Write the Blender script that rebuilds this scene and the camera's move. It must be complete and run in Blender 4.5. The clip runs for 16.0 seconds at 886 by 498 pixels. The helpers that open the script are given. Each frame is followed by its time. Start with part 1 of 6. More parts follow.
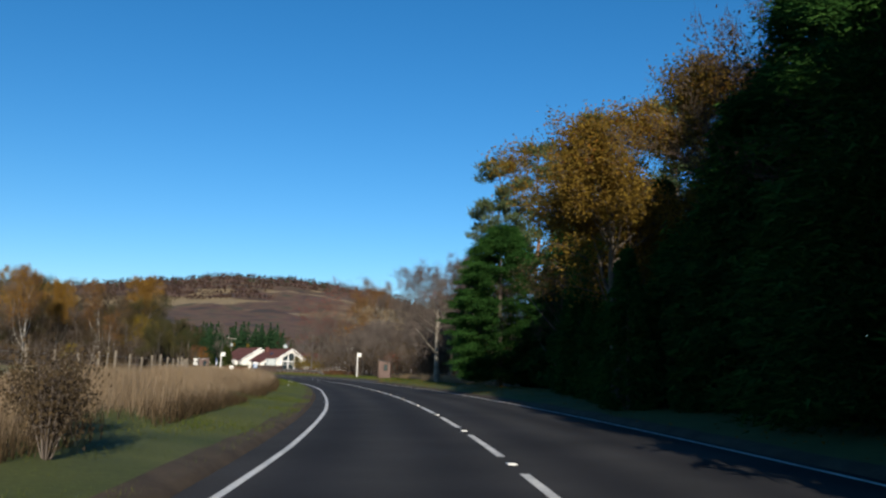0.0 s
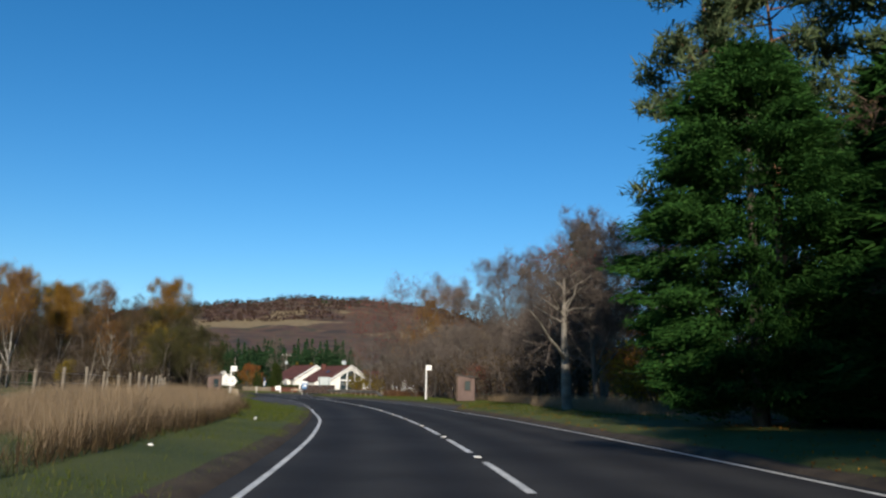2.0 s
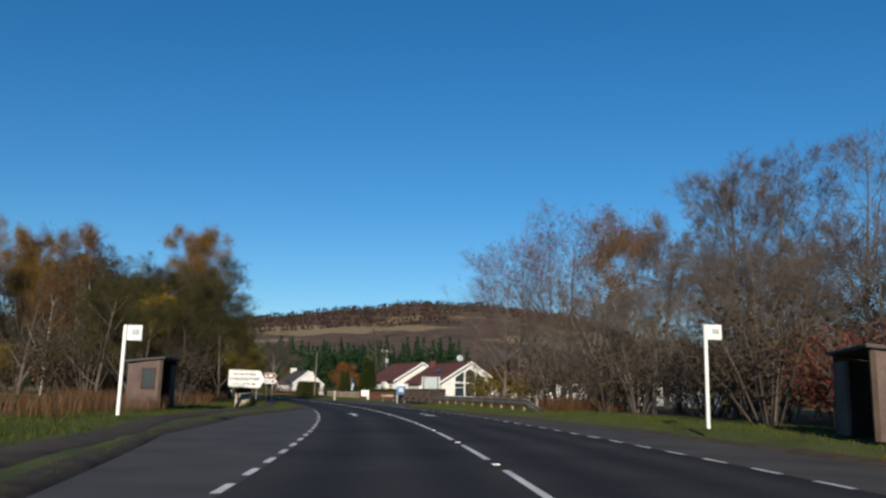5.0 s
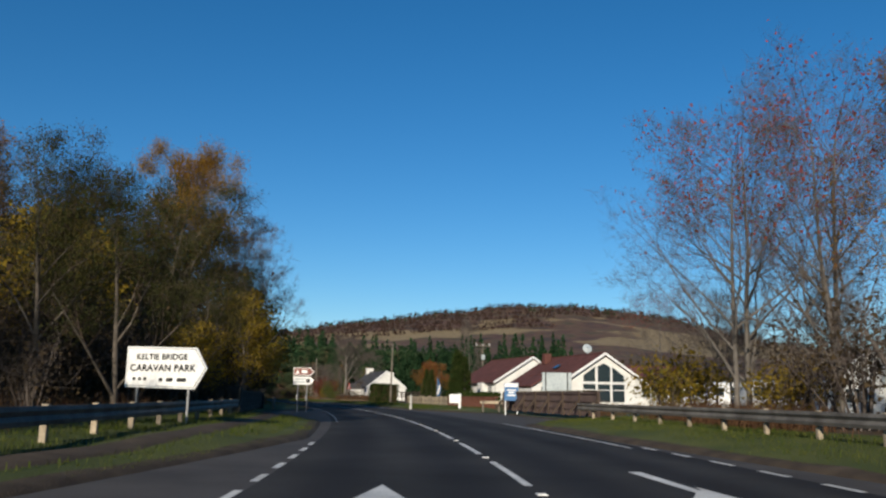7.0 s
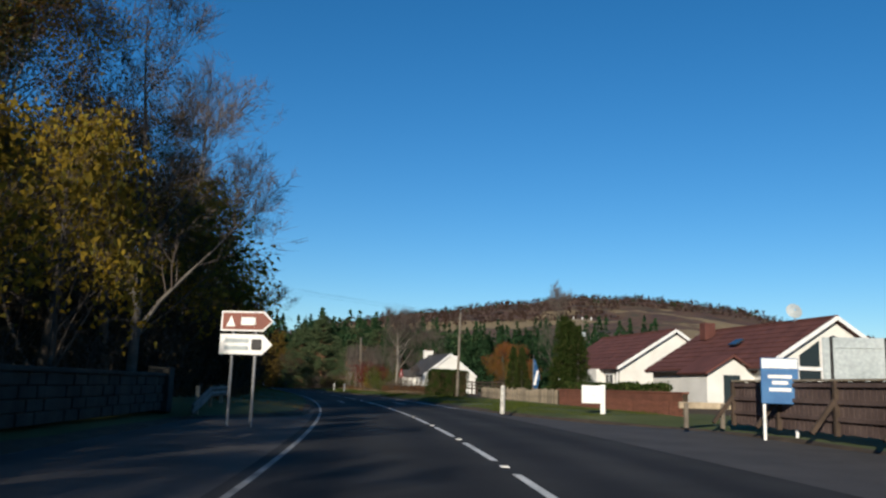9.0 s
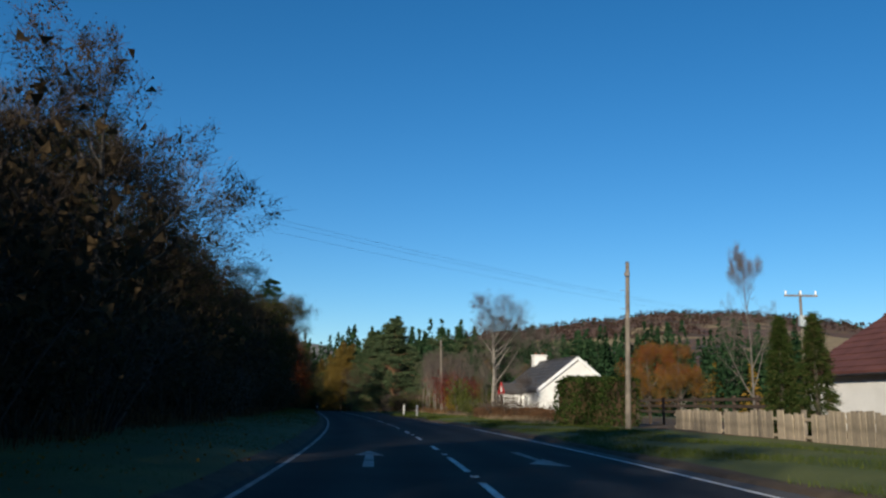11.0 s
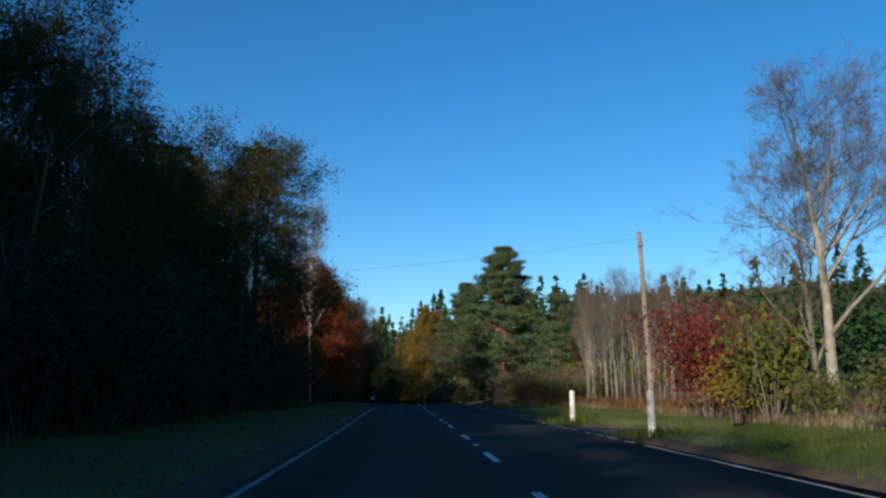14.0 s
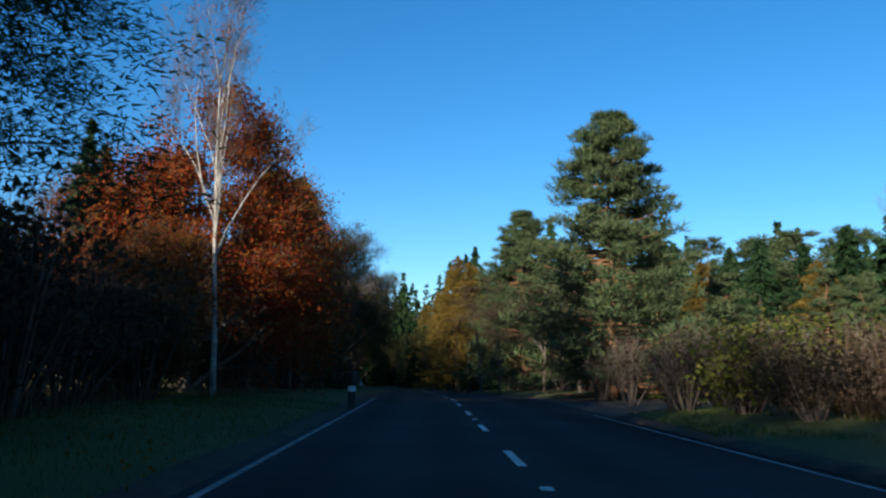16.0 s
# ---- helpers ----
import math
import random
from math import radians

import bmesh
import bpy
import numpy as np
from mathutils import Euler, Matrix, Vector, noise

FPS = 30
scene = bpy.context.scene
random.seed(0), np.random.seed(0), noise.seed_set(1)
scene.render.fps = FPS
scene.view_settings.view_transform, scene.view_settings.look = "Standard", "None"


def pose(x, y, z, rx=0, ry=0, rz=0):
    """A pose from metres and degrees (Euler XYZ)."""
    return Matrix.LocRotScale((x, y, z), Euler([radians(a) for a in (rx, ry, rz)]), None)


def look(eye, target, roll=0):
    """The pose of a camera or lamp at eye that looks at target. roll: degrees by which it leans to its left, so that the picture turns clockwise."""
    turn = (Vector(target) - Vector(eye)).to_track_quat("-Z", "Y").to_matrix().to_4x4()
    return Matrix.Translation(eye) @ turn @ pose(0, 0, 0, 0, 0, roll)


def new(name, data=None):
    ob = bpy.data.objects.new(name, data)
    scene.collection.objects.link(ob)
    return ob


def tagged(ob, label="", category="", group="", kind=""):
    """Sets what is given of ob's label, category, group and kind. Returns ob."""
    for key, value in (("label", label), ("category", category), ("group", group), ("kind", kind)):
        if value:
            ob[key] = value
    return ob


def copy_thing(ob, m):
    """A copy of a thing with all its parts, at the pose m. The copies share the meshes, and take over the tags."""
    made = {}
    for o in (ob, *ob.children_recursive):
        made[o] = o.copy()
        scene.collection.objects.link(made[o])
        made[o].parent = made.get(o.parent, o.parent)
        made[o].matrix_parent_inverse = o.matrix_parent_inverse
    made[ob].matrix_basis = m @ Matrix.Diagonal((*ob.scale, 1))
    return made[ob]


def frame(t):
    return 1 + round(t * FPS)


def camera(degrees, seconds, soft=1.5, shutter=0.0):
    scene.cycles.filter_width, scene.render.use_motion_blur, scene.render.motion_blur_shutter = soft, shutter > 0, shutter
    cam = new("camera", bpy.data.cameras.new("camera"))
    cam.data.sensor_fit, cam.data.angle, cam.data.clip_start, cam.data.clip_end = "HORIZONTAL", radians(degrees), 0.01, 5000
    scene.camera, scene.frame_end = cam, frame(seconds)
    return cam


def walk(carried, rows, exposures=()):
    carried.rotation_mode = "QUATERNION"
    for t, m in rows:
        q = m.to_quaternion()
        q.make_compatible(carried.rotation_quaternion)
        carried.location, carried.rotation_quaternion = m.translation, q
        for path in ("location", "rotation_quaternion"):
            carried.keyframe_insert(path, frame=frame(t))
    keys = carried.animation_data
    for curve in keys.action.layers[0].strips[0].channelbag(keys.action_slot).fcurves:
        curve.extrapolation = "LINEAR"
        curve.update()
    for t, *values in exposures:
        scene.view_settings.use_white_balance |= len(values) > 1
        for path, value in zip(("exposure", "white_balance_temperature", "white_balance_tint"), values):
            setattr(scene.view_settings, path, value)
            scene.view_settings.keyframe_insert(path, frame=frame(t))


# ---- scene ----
cam = camera(57.0, 16.0, soft=2.4, shutter=0.0)
# seconds, place, heading to the left of +y, look up, lean to the right
PATH = [
    (0.0, 4.75, 22.86, 1.186, -2.894, 8.577, -1.532),
    (0.5, 4.72, 30.91, 1.150, -1.815, 8.938, -1.530),
    (1.0, 4.50, 39.01, 1.150, -0.564, 9.533, -1.668),
    (1.5, 4.15, 47.12, 1.141, 0.825, 9.636, -0.743),
    (2.0, 3.60, 55.22, 1.136, 2.168, 9.815, -0.996),
    (2.5, 2.79, 63.30, 1.135, 3.564, 10.036, -0.598),
    (3.0, 1.83, 71.35, 1.130, 4.817, 10.297, -0.389),
    (3.5, 0.70, 79.36, 1.123, 6.032, 10.111, -0.326),
    (4.0, -0.67, 87.32, 1.106, 7.309, 9.991, -0.690),
    (6.5, -9.83, 127.46, 1.124, 15.302, 10.373, -1.260),
    (7.0, -12.37, 135.46, 1.144, 16.721, 10.261, -0.986),
    (7.5, -15.23, 143.27, 1.145, 17.525, 10.025, -1.035),
    (8.0, -18.15, 151.03, 1.137, 18.608, 9.954, -1.139),
    (8.2, -19.35, 154.17, 1.131, 19.095, 9.960, -1.001),
    (10.3, -33.86, 187.51, 1.133, 24.327, 9.182, -2.380),
    (10.5, -35.41, 190.52, 1.141, 25.132, 10.037, -1.567),
    (11.0, -39.35, 197.93, 1.141, 26.919, 10.827, -1.227),
    (11.5, -43.51, 205.23, 1.141, 28.504, 10.428, -1.065),
    (12.0, -47.79, 212.46, 1.139, 30.005, 10.198, -0.460),
    (12.5, -52.21, 219.56, 1.141, 30.992, 10.011, -0.409),
    (13.0, -56.70, 226.53, 1.125, 31.966, 9.876, -0.039),
    (13.5, -61.34, 233.47, 1.129, 32.518, 9.861, 0.466),
    (14.0, -66.05, 240.37, 1.124, 33.070, 9.837, 0.191),
    (14.5, -70.77, 247.21, 1.119, 33.594, 9.773, -0.222),
    (15.0, -75.51, 253.93, 1.101, 34.202, 9.486, -0.248),
    (15.5, -80.28, 260.61, 1.143, 34.760, 9.026, -0.556),
    (16.0, -85.16, 267.19, 1.153, 34.960, 8.550, -0.643),
]


def view(x, y, z, yaw, pitch, roll):
    a, b = radians(yaw), radians(pitch)
    way = Vector((-math.sin(a) * math.cos(b), math.cos(a) * math.cos(b), math.sin(b)))
    return look((x, y, z), Vector((x, y, z)) + 10 * way, -roll)


# the clip's camera brightens a little in the shade of the wood
GAIN = [(0.0, 0.85), (2.0, 0.8), (4.0, 0.55), (8.0, 0.55), (10.5, 0.7), (12.5, 0.65), (13.5, 0.95), (14.5, 1.05), (16.0, 1.3)]
walk(cam, [(t, view(*r)) for t, *r in PATH], GAIN)

# ---- light ----
SUN_AZ, SUN_EL = 4.0, 19.0      # the light runs this far to the left of +y; height of the sun
world = bpy.data.worlds.new("sky")
scene.world = world
world.use_nodes = True
wn = world.node_tree.nodes
sky = wn.new("ShaderNodeTexSky")
sky.sky_type = 'NISHITA'
sky.sun_disc = False
sky.sun_elevation = radians(SUN_EL)
sky.sun_rotation = radians(180 - SUN_AZ)
sky.air_density, sky.dust_density, sky.ozone_density = 1.0, 0.0, 5.0
deep = wn.new("ShaderNodeHueSaturation")
deep.inputs["Hue"].default_value, deep.inputs["Saturation"].default_value = 0.498, 1.21
world.node_tree.links.new(sky.outputs[0], deep.inputs["Color"])
world.node_tree.links.new(deep.outputs[0], wn["Background"].inputs[0])
wn["Background"].inputs[1].default_value = 0.072
sun_data = bpy.data.lights.new("sun", 'SUN')
sun_data.energy, sun_data.angle, sun_data.color = 4.4, radians(0.6), (1.0, 0.90, 0.75)
sun = new("sun", sun_data)
way = Vector((-math.sin(radians(SUN_AZ)) * math.cos(radians(SUN_EL)), math.cos(radians(SUN_AZ)) * math.cos(radians(SUN_EL)), -math.sin(radians(SUN_EL))))
sun.matrix_world = look((0, 0, 60), Vector((0, 0, 60)) + way)


# ---- materials ----
def material(name, rough=0.8, metal=0.0):
    m = bpy.data.materials.new(name)
    m.use_nodes = True
    b = m.node_tree.nodes["Principled BSDF"]
    b.inputs["Roughness"].default_value = rough
    b.inputs["Metallic"].default_value = metal
    b.inputs["Specular IOR Level"].default_value = 0.25
    return m, m.node_tree.nodes, m.node_tree.links, b


def ramp(nodes, stops):
    r = nodes.new("ShaderNodeValToRGB")
    e = r.color_ramp.elements
    while len(e) < len(stops):
        e.new(0.5)
    for k, (p, c) in zip(e, stops):
        k.position, k.color = p, (*c, 1)
    return r


def noisy(nodes, links, scale, detail=4.0, coords="Object"):
    tc = nodes.new("ShaderNodeTexCoord")
    n = nodes.new("ShaderNodeTexNoise")
    n.inputs["Scale"].default_value, n.inputs["Detail"].default_value = scale, detail
    links.new(tc.outputs[coords], n.inputs["Vector"])
    return n


def mixed(nodes, links, fac, a, b, mode='MIX'):
    m = nodes.new("ShaderNodeMix")
    m.data_type, m.blend_type = 'RGBA', mode
    for sock, val in ((m.inputs[0], fac), (m.inputs[6], a), (m.inputs[7], b)):
        if isinstance(val, (int, float)):
            sock.default_value = val
        elif isinstance(val, tuple):
            sock.default_value = (*val, 1)
        else:
            links.new(val, sock)
    return m.outputs[2]


def plain(name, dark, light, scale=3.0, rough=0.8, metal=0.0, bump=0.15, fine=40.0, vary=0.0):
    """A surface that wanders between two colours at two scales, with a little relief."""
    m, n, l, b = material(name, rough, metal)
    big, small = noisy(n, l, scale), noisy(n, l, fine, 3)
    r = ramp(n, [(0.3, dark), (0.7, light)])
    l.new(big.outputs[0], r.inputs[0])
    g = ramp(n, [(0.25, (0.75, 0.75, 0.75)), (0.75, (1.12, 1.12, 1.12))])
    l.new(small.outputs[0], g.inputs[0])
    col = mixed(n, l, 1.0, r.outputs[0], g.outputs[0], 'MULTIPLY')
    if vary:
        info = n.new("ShaderNodeObjectInfo")
        v = ramp(n, [(0.0, (1 - vary,) * 3), (1.0, (1 + vary, 1 + 0.9 * vary, 1 + 0.75 * vary))])
        l.new(info.outputs["Random"], v.inputs[0])
        col = mixed(n, l, 1.0, col, v.outputs[0], 'MULTIPLY')
    l.new(col, b.inputs["Base Color"])
    bp = n.new("ShaderNodeBump")
    bp.inputs["Strength"].default_value, bp.inputs["Distance"].default_value = bump, 0.02
    l.new(small.outputs[0], bp.inputs["Height"])
    l.new(bp.outputs[0], b.inputs["Normal"])
    return m


def foliage(name, stops, through_leaf=0.35, spread=0.25):
    """Leaves: a colour for each leaf out of the stops, each tree a little different."""
    m, n, l, b = material(name, 0.7)
    n.remove(b)
    geo, info = n.new("ShaderNodeNewGeometry"), n.new("ShaderNodeObjectInfo")
    mp = n.new("ShaderNodeMath")
    mp.operation = 'MULTIPLY_ADD'
    mp.inputs[1].default_value = 1 - spread
    sc = n.new("ShaderNodeMath")
    sc.operation = 'MULTIPLY'
    sc.inputs[1].default_value = spread
    l.new(info.outputs["Random"], sc.inputs[0])
    l.new(geo.outputs["Random Per Island"], mp.inputs[0])
    l.new(sc.outputs[0], mp.inputs[2])
    r = ramp(n, stops)
    l.new(mp.outputs[0], r.inputs[0])
    d, t, mx = n.new("ShaderNodeBsdfDiffuse"), n.new("ShaderNodeBsdfTranslucent"), n.new("ShaderNodeMixShader")
    l.new(r.outputs[0], d.inputs[0])
    l.new(r.outputs[0], t.inputs[0])
    mx.inputs[0].default_value = through_leaf
    l.new(d.outputs[0], mx.inputs[1])
    l.new(t.outputs[0], mx.inputs[2])
    l.new(mx.outputs[0], n["Material Output"].inputs[0])
    return m


M = {}
# asphalt: two worn wheel tracks in each lane, a greyer strip between them; u across, v along, in metres
m, n, l, b = material("asphalt", 0.9)
b.inputs["Specular IOR Level"].default_value = 0.08
uv = n.new("ShaderNodeUVMap")
sep = n.new("ShaderNodeSeparateXYZ")
l.new(uv.outputs[0], sep.inputs[0])
wv = n.new("ShaderNodeMath")
wv.operation = 'SINE'
w0 = n.new("ShaderNodeMath")
w0.operation = 'MULTIPLY'
w0.inputs[1].default_value = 2 * math.pi / 1.75
l.new(sep.outputs[0], w0.inputs[0])
l.new(w0.outputs[0], wv.inputs[0])
g1, g2 = noisy(n, l, 0.35, 5), noisy(n, l, 60, 2)
r1 = ramp(n, [(0.3, (0.020, 0.0205, 0.022)), (0.7, (0.034, 0.034, 0.036))])
l.new(g1.outputs[0], r1.inputs[0])
r2 = ramp(n, [(0.3, (0.7, 0.7, 0.7)), (0.75, (1.35, 1.35, 1.35))])
l.new(g2.outputs[0], r2.inputs[0])
c1 = mixed(n, l, 1.0, r1.outputs[0], r2.outputs[0], 'MULTIPLY')
r3 = ramp(n, [(0.0, (0.85, 0.85, 0.87)), (1.0, (1.3, 1.28, 1.22))])
mr = n.new("ShaderNodeMapRange")
mr.inputs[1].default_value, mr.inputs[2].default_value = -1, 1
l.new(wv.outputs[0], mr.inputs[0])
l.new(mr.outputs[0], r3.inputs[0])
l.new(mixed(n, l, 1.0, c1, r3.outputs[0], 'MULTIPLY'), b.inputs["Base Color"])
bp = n.new("ShaderNodeBump")
bp.inputs["Strength"].default_value, bp.inputs["Distance"].default_value = 0.35, 0.01
l.new(g2.outputs[0], bp.inputs["Height"])
l.new(bp.outputs[0], b.inputs["Normal"])
M["asphalt"] = m

M["old_asphalt"] = plain("old_asphalt", (0.040, 0.037, 0.036), (0.070, 0.064, 0.060), 0.6, 0.85, fine=70)
M["line"] = plain("road_paint", (0.42, 0.42, 0.40), (0.72, 0.71, 0.67), 1.2, 0.6, fine=25)
M["grass"] = plain("grass_ground", (0.036, 0.052, 0.010), (0.085, 0.095, 0.022), 0.35, 0.9, bump=0.5, fine=14)
M["field"] = plain("field_ground", (0.085, 0.085, 0.025), (0.17, 0.14, 0.055), 0.05, 0.95, bump=0.5, fine=5)
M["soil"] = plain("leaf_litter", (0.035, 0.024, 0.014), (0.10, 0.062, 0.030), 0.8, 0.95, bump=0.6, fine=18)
M["dirt"] = plain("verge_dirt", (0.032, 0.023, 0.016), (0.075, 0.055, 0.036), 1.5, 0.95, bump=0.6, fine=25)
M["render"] = plain("white_render", (0.56, 0.55, 0.51), (0.68, 0.67, 0.63), 0.7, 0.85, fine=30)
M["old_white"] = plain("weathered_white_paint", (0.30, 0.29, 0.26), (0.56, 0.55, 0.51), 5.0, 0.6, fine=24)
M["white"] = plain("white_paint", (0.60, 0.60, 0.58), (0.74, 0.74, 0.72), 2.0, 0.45, fine=20)
M["tile"] = plain("red_roof_tile", (0.075, 0.028, 0.022), (0.125, 0.048, 0.038), 1.0, 0.8, fine=12)
M["slate"] = plain("slate", (0.035, 0.035, 0.037), (0.075, 0.072, 0.070), 1.2, 0.55, fine=14)
M["brick"] = plain("red_brick", (0.15, 0.060, 0.040), (0.23, 0.095, 0.062), 1.5, 0.9, fine=20, vary=0.15)
M["shed"] = plain("brown_board", (0.075, 0.050, 0.045), (0.13, 0.092, 0.080), 1.2, 0.85, fine=18)
M["shed_roof"] = plain("felt_roof", (0.05, 0.045, 0.045), (0.085, 0.075, 0.07), 2, 0.9)
M["timber"] = plain("weathered_timber", (0.20, 0.165, 0.12), (0.38, 0.32, 0.235), 2.5, 0.85, fine=25, vary=0.3)
M["post"] = plain("fence_post", (0.10, 0.086, 0.068), (0.20, 0.17, 0.135), 2.5, 0.9, fine=25)
M["dark_wood"] = plain("dark_timber", (0.035, 0.025, 0.018), (0.075, 0.052, 0.038), 2.0, 0.85, fine=20)
M["metal"] = plain("galvanised_steel", (0.22, 0.22, 0.22), (0.36, 0.36, 0.36), 2.0, 0.5, 0.7, fine=18)
M["grey"] = plain("grey_board", (0.27, 0.31, 0.32), (0.36, 0.40, 0.41), 1.0, 0.5, fine=9)
M["black"] = plain("black_plastic", (0.012, 0.012, 0.013), (0.03, 0.03, 0.03), 3, 0.5)
M["brown_sign"] = plain("brown_sign", (0.14, 0.035, 0.022), (0.18, 0.05, 0.03), 2, 0.45)
M["green_sign"] = plain("green_sign", (0.01, 0.06, 0.045), (0.015, 0.08, 0.06), 2, 0.45)
M["blue"] = plain("blue_sheet", (0.03, 0.10, 0.24), (0.05, 0.15, 0.31), 2, 0.5)
M["red"] = plain("red_paint", (0.28, 0.02, 0.02), (0.40, 0.035, 0.03), 2, 0.5)
M["grey_car"] = plain("car_paint", (0.3, 0.33, 0.36), (0.4, 0.43, 0.46), 1, 0.25, 0.3)
m, n, l, b = material("window_glass", 0.05)
b.inputs["Base Color"].default_value = (0.02, 0.03, 0.035, 1)
b.inputs["Specular IOR Level"].default_value = 0.6
M["glass"] = m
M["bark"] = plain("bark", (0.045, 0.038, 0.030), (0.12, 0.10, 0.08), 2.5, 0.95, bump=0.5, fine=22)
M["grey_bark"] = plain("grey_bark", (0.065, 0.058, 0.050), (0.15, 0.132, 0.112), 2.0, 0.95, bump=0.4, fine=18)
M["birch_bark"] = plain("birch_bark", (0.14, 0.125, 0.11), (0.42, 0.40, 0.36), 3.0, 0.8, fine=9)
M["pale_bark"] = plain("pale_bark", (0.10, 0.088, 0.072), (0.25, 0.225, 0.19), 2.2, 0.95, bump=0.5, fine=14)
M["pine_bark"] = plain("pine_bark", (0.11, 0.055, 0.03), (0.26, 0.135, 0.075), 2.0, 0.95, bump=0.5, fine=14)
M["twig"] = foliage("twigs", [(0, (0.050, 0.041, 0.036)), (0.6, (0.088, 0.072, 0.062)), (1, (0.145, 0.122, 0.107))], 0.0)
M["twig_dark"] = foliage("dark_twigs", [(0, (0.030, 0.023, 0.019)), (1, (0.075, 0.055, 0.040))], 0.0)
M["cypress"] = foliage("cypress_sprays", [(0, (0.010, 0.028, 0.008)), (0.6, (0.022, 0.062, 0.014)), (1, (0.05, 0.11, 0.025))], 0.25)
M["needles"] = foliage("pine_needles", [(0, (0.030, 0.050, 0.024)), (0.6, (0.066, 0.092, 0.044)), (1, (0.115, 0.135, 0.066))], 0.2)
M["spruce"] = foliage("spruce_needles", [(0, (0.010, 0.026, 0.012)), (0.7, (0.024, 0.050, 0.022)), (1, (0.05, 0.075, 0.03))], 0.15)
M["larch"] = foliage("larch_gold", [(0, (0.075, 0.055, 0.016)), (0.6, (0.145, 0.098, 0.024)), (1, (0.21, 0.145, 0.035))], 0.3)
M["gold"] = foliage("golden_leaves", [(0, (0.075, 0.045, 0.012)), (0.45, (0.155, 0.098, 0.020)), (0.85, (0.21, 0.145, 0.026)), (1, (0.20, 0.085, 0.022))], 0.35)
M["yellow"] = foliage("yellow_leaves", [(0, (0.10, 0.070, 0.012)), (0.45, (0.23, 0.155, 0.02)), (1, (0.13, 0.125, 0.03))], 0.4)
M["orange"] = foliage("orange_leaves", [(0, (0.115, 0.047, 0.014)), (0.5, (0.21, 0.098, 0.019)), (1, (0.29, 0.160, 0.028))], 0.4)
M["beech"] = foliage("beech_leaves", [(0, (0.055, 0.026, 0.014)), (0.4, (0.125, 0.052, 0.018)), (0.7, (0.17, 0.085, 0.022)), (0.9, (0.085, 0.062, 0.026)), (1, (0.30, 0.19, 0.03))], 0.35)
M["amber"] = foliage("amber_leaves", [(0, (0.13, 0.062, 0.016)), (0.5, (0.23, 0.125, 0.022)), (1, (0.31, 0.185, 0.03))], 0.4)
M["fresh"] = foliage("yellowing_green_leaves", [(0, (0.035, 0.050, 0.012)), (0.6, (0.080, 0.098, 0.022)), (1, (0.15, 0.135, 0.03))], 0.35)
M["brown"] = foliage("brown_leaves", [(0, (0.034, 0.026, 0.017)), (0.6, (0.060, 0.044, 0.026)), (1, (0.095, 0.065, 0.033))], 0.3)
M["olive"] = foliage("fading_green_leaves", [(0, (0.022, 0.029, 0.010)), (0.6, (0.046, 0.052, 0.018)), (1, (0.105, 0.080, 0.025))], 0.3)
M["redleaf"] = foliage("red_leaves", [(0, (0.14, 0.02, 0.016)), (0.6, (0.28, 0.045, 0.03)), (1, (0.34, 0.10, 0.05))], 0.35)
M["straw"] = foliage("dry_grass", [(0, (0.14, 0.10, 0.062)), (0.5, (0.265, 0.193, 0.122)), (1, (0.38, 0.30, 0.205))], 0.35)
M["blade"] = foliage("green_grass", [(0, (0.034, 0.056, 0.010)), (0.6, (0.074, 0.096, 0.018)), (1, (0.15, 0.14, 0.042))], 0.35)
M["bracken"] = foliage("dead_bracken", [(0, (0.060, 0.032, 0.018)), (0.6, (0.125, 0.066, 0.036)), (1, (0.22, 0.14, 0.075))], 0.3)
M["hedge"] = foliage("hedge_leaves", [(0, (0.014, 0.026, 0.008)), (0.6, (0.034, 0.056, 0.014)), (0.8, (0.062, 0.066, 0.022)), (1, (0.075, 0.045, 0.026))], 0.25)
M["maroon"] = foliage("maroon_leaves", [(0, (0.07, 0.014, 0.012)), (0.6, (0.14, 0.028, 0.022)), (1, (0.22, 0.07, 0.035))], 0.3)
M["rail_steel"] = plain("weathered_rail", (0.075, 0.066, 0.056), (0.19, 0.175, 0.155), 1.5, 0.7, 0.1, fine=20)
# stone with the trees' shade put into its colour
M["shade_dark_stone"] = plain("shade_darkened_stone", (0.022, 0.021, 0.017), (0.060, 0.056, 0.046), 1.5, 0.95, fine=16)
M["fern"] = foliage("fallen_bracken", [(0, (0.085, 0.045, 0.022)), (0.6, (0.18, 0.10, 0.045)), (1, (0.30, 0.19, 0.095))], 0.3)
M["red_beech"] = foliage("red_beech_leaves", [(0, (0.085, 0.020, 0.010)), (0.5, (0.19, 0.030, 0.013)), (0.85, (0.24, 0.060, 0.016)), (1, (0.36, 0.20, 0.03))], 0.35)
M["reed"] = foliage("pale_reeds", [(0, (0.10, 0.062, 0.045)), (0.6, (0.17, 0.115, 0.085)), (1, (0.26, 0.20, 0.15))], 0.3)
M["far_scrub"] = foliage("far_birch_scrub", [(0, (0.028, 0.020, 0.018)), (0.6, (0.052, 0.033, 0.027)), (1, (0.082, 0.050, 0.036))], 0.1)
# faded copy of the road paint, with the wood's shade put into its colour
M["shaded_line"] = plain("shaded_faded_paint", (0.10, 0.10, 0.10), (0.34, 0.34, 0.32), 1.6, 0.7, fine=18)
M["leafy_track"] = plain("leafy_track", (0.07, 0.045, 0.028), (0.15, 0.095, 0.05), 1.8, 0.95, fine=30)


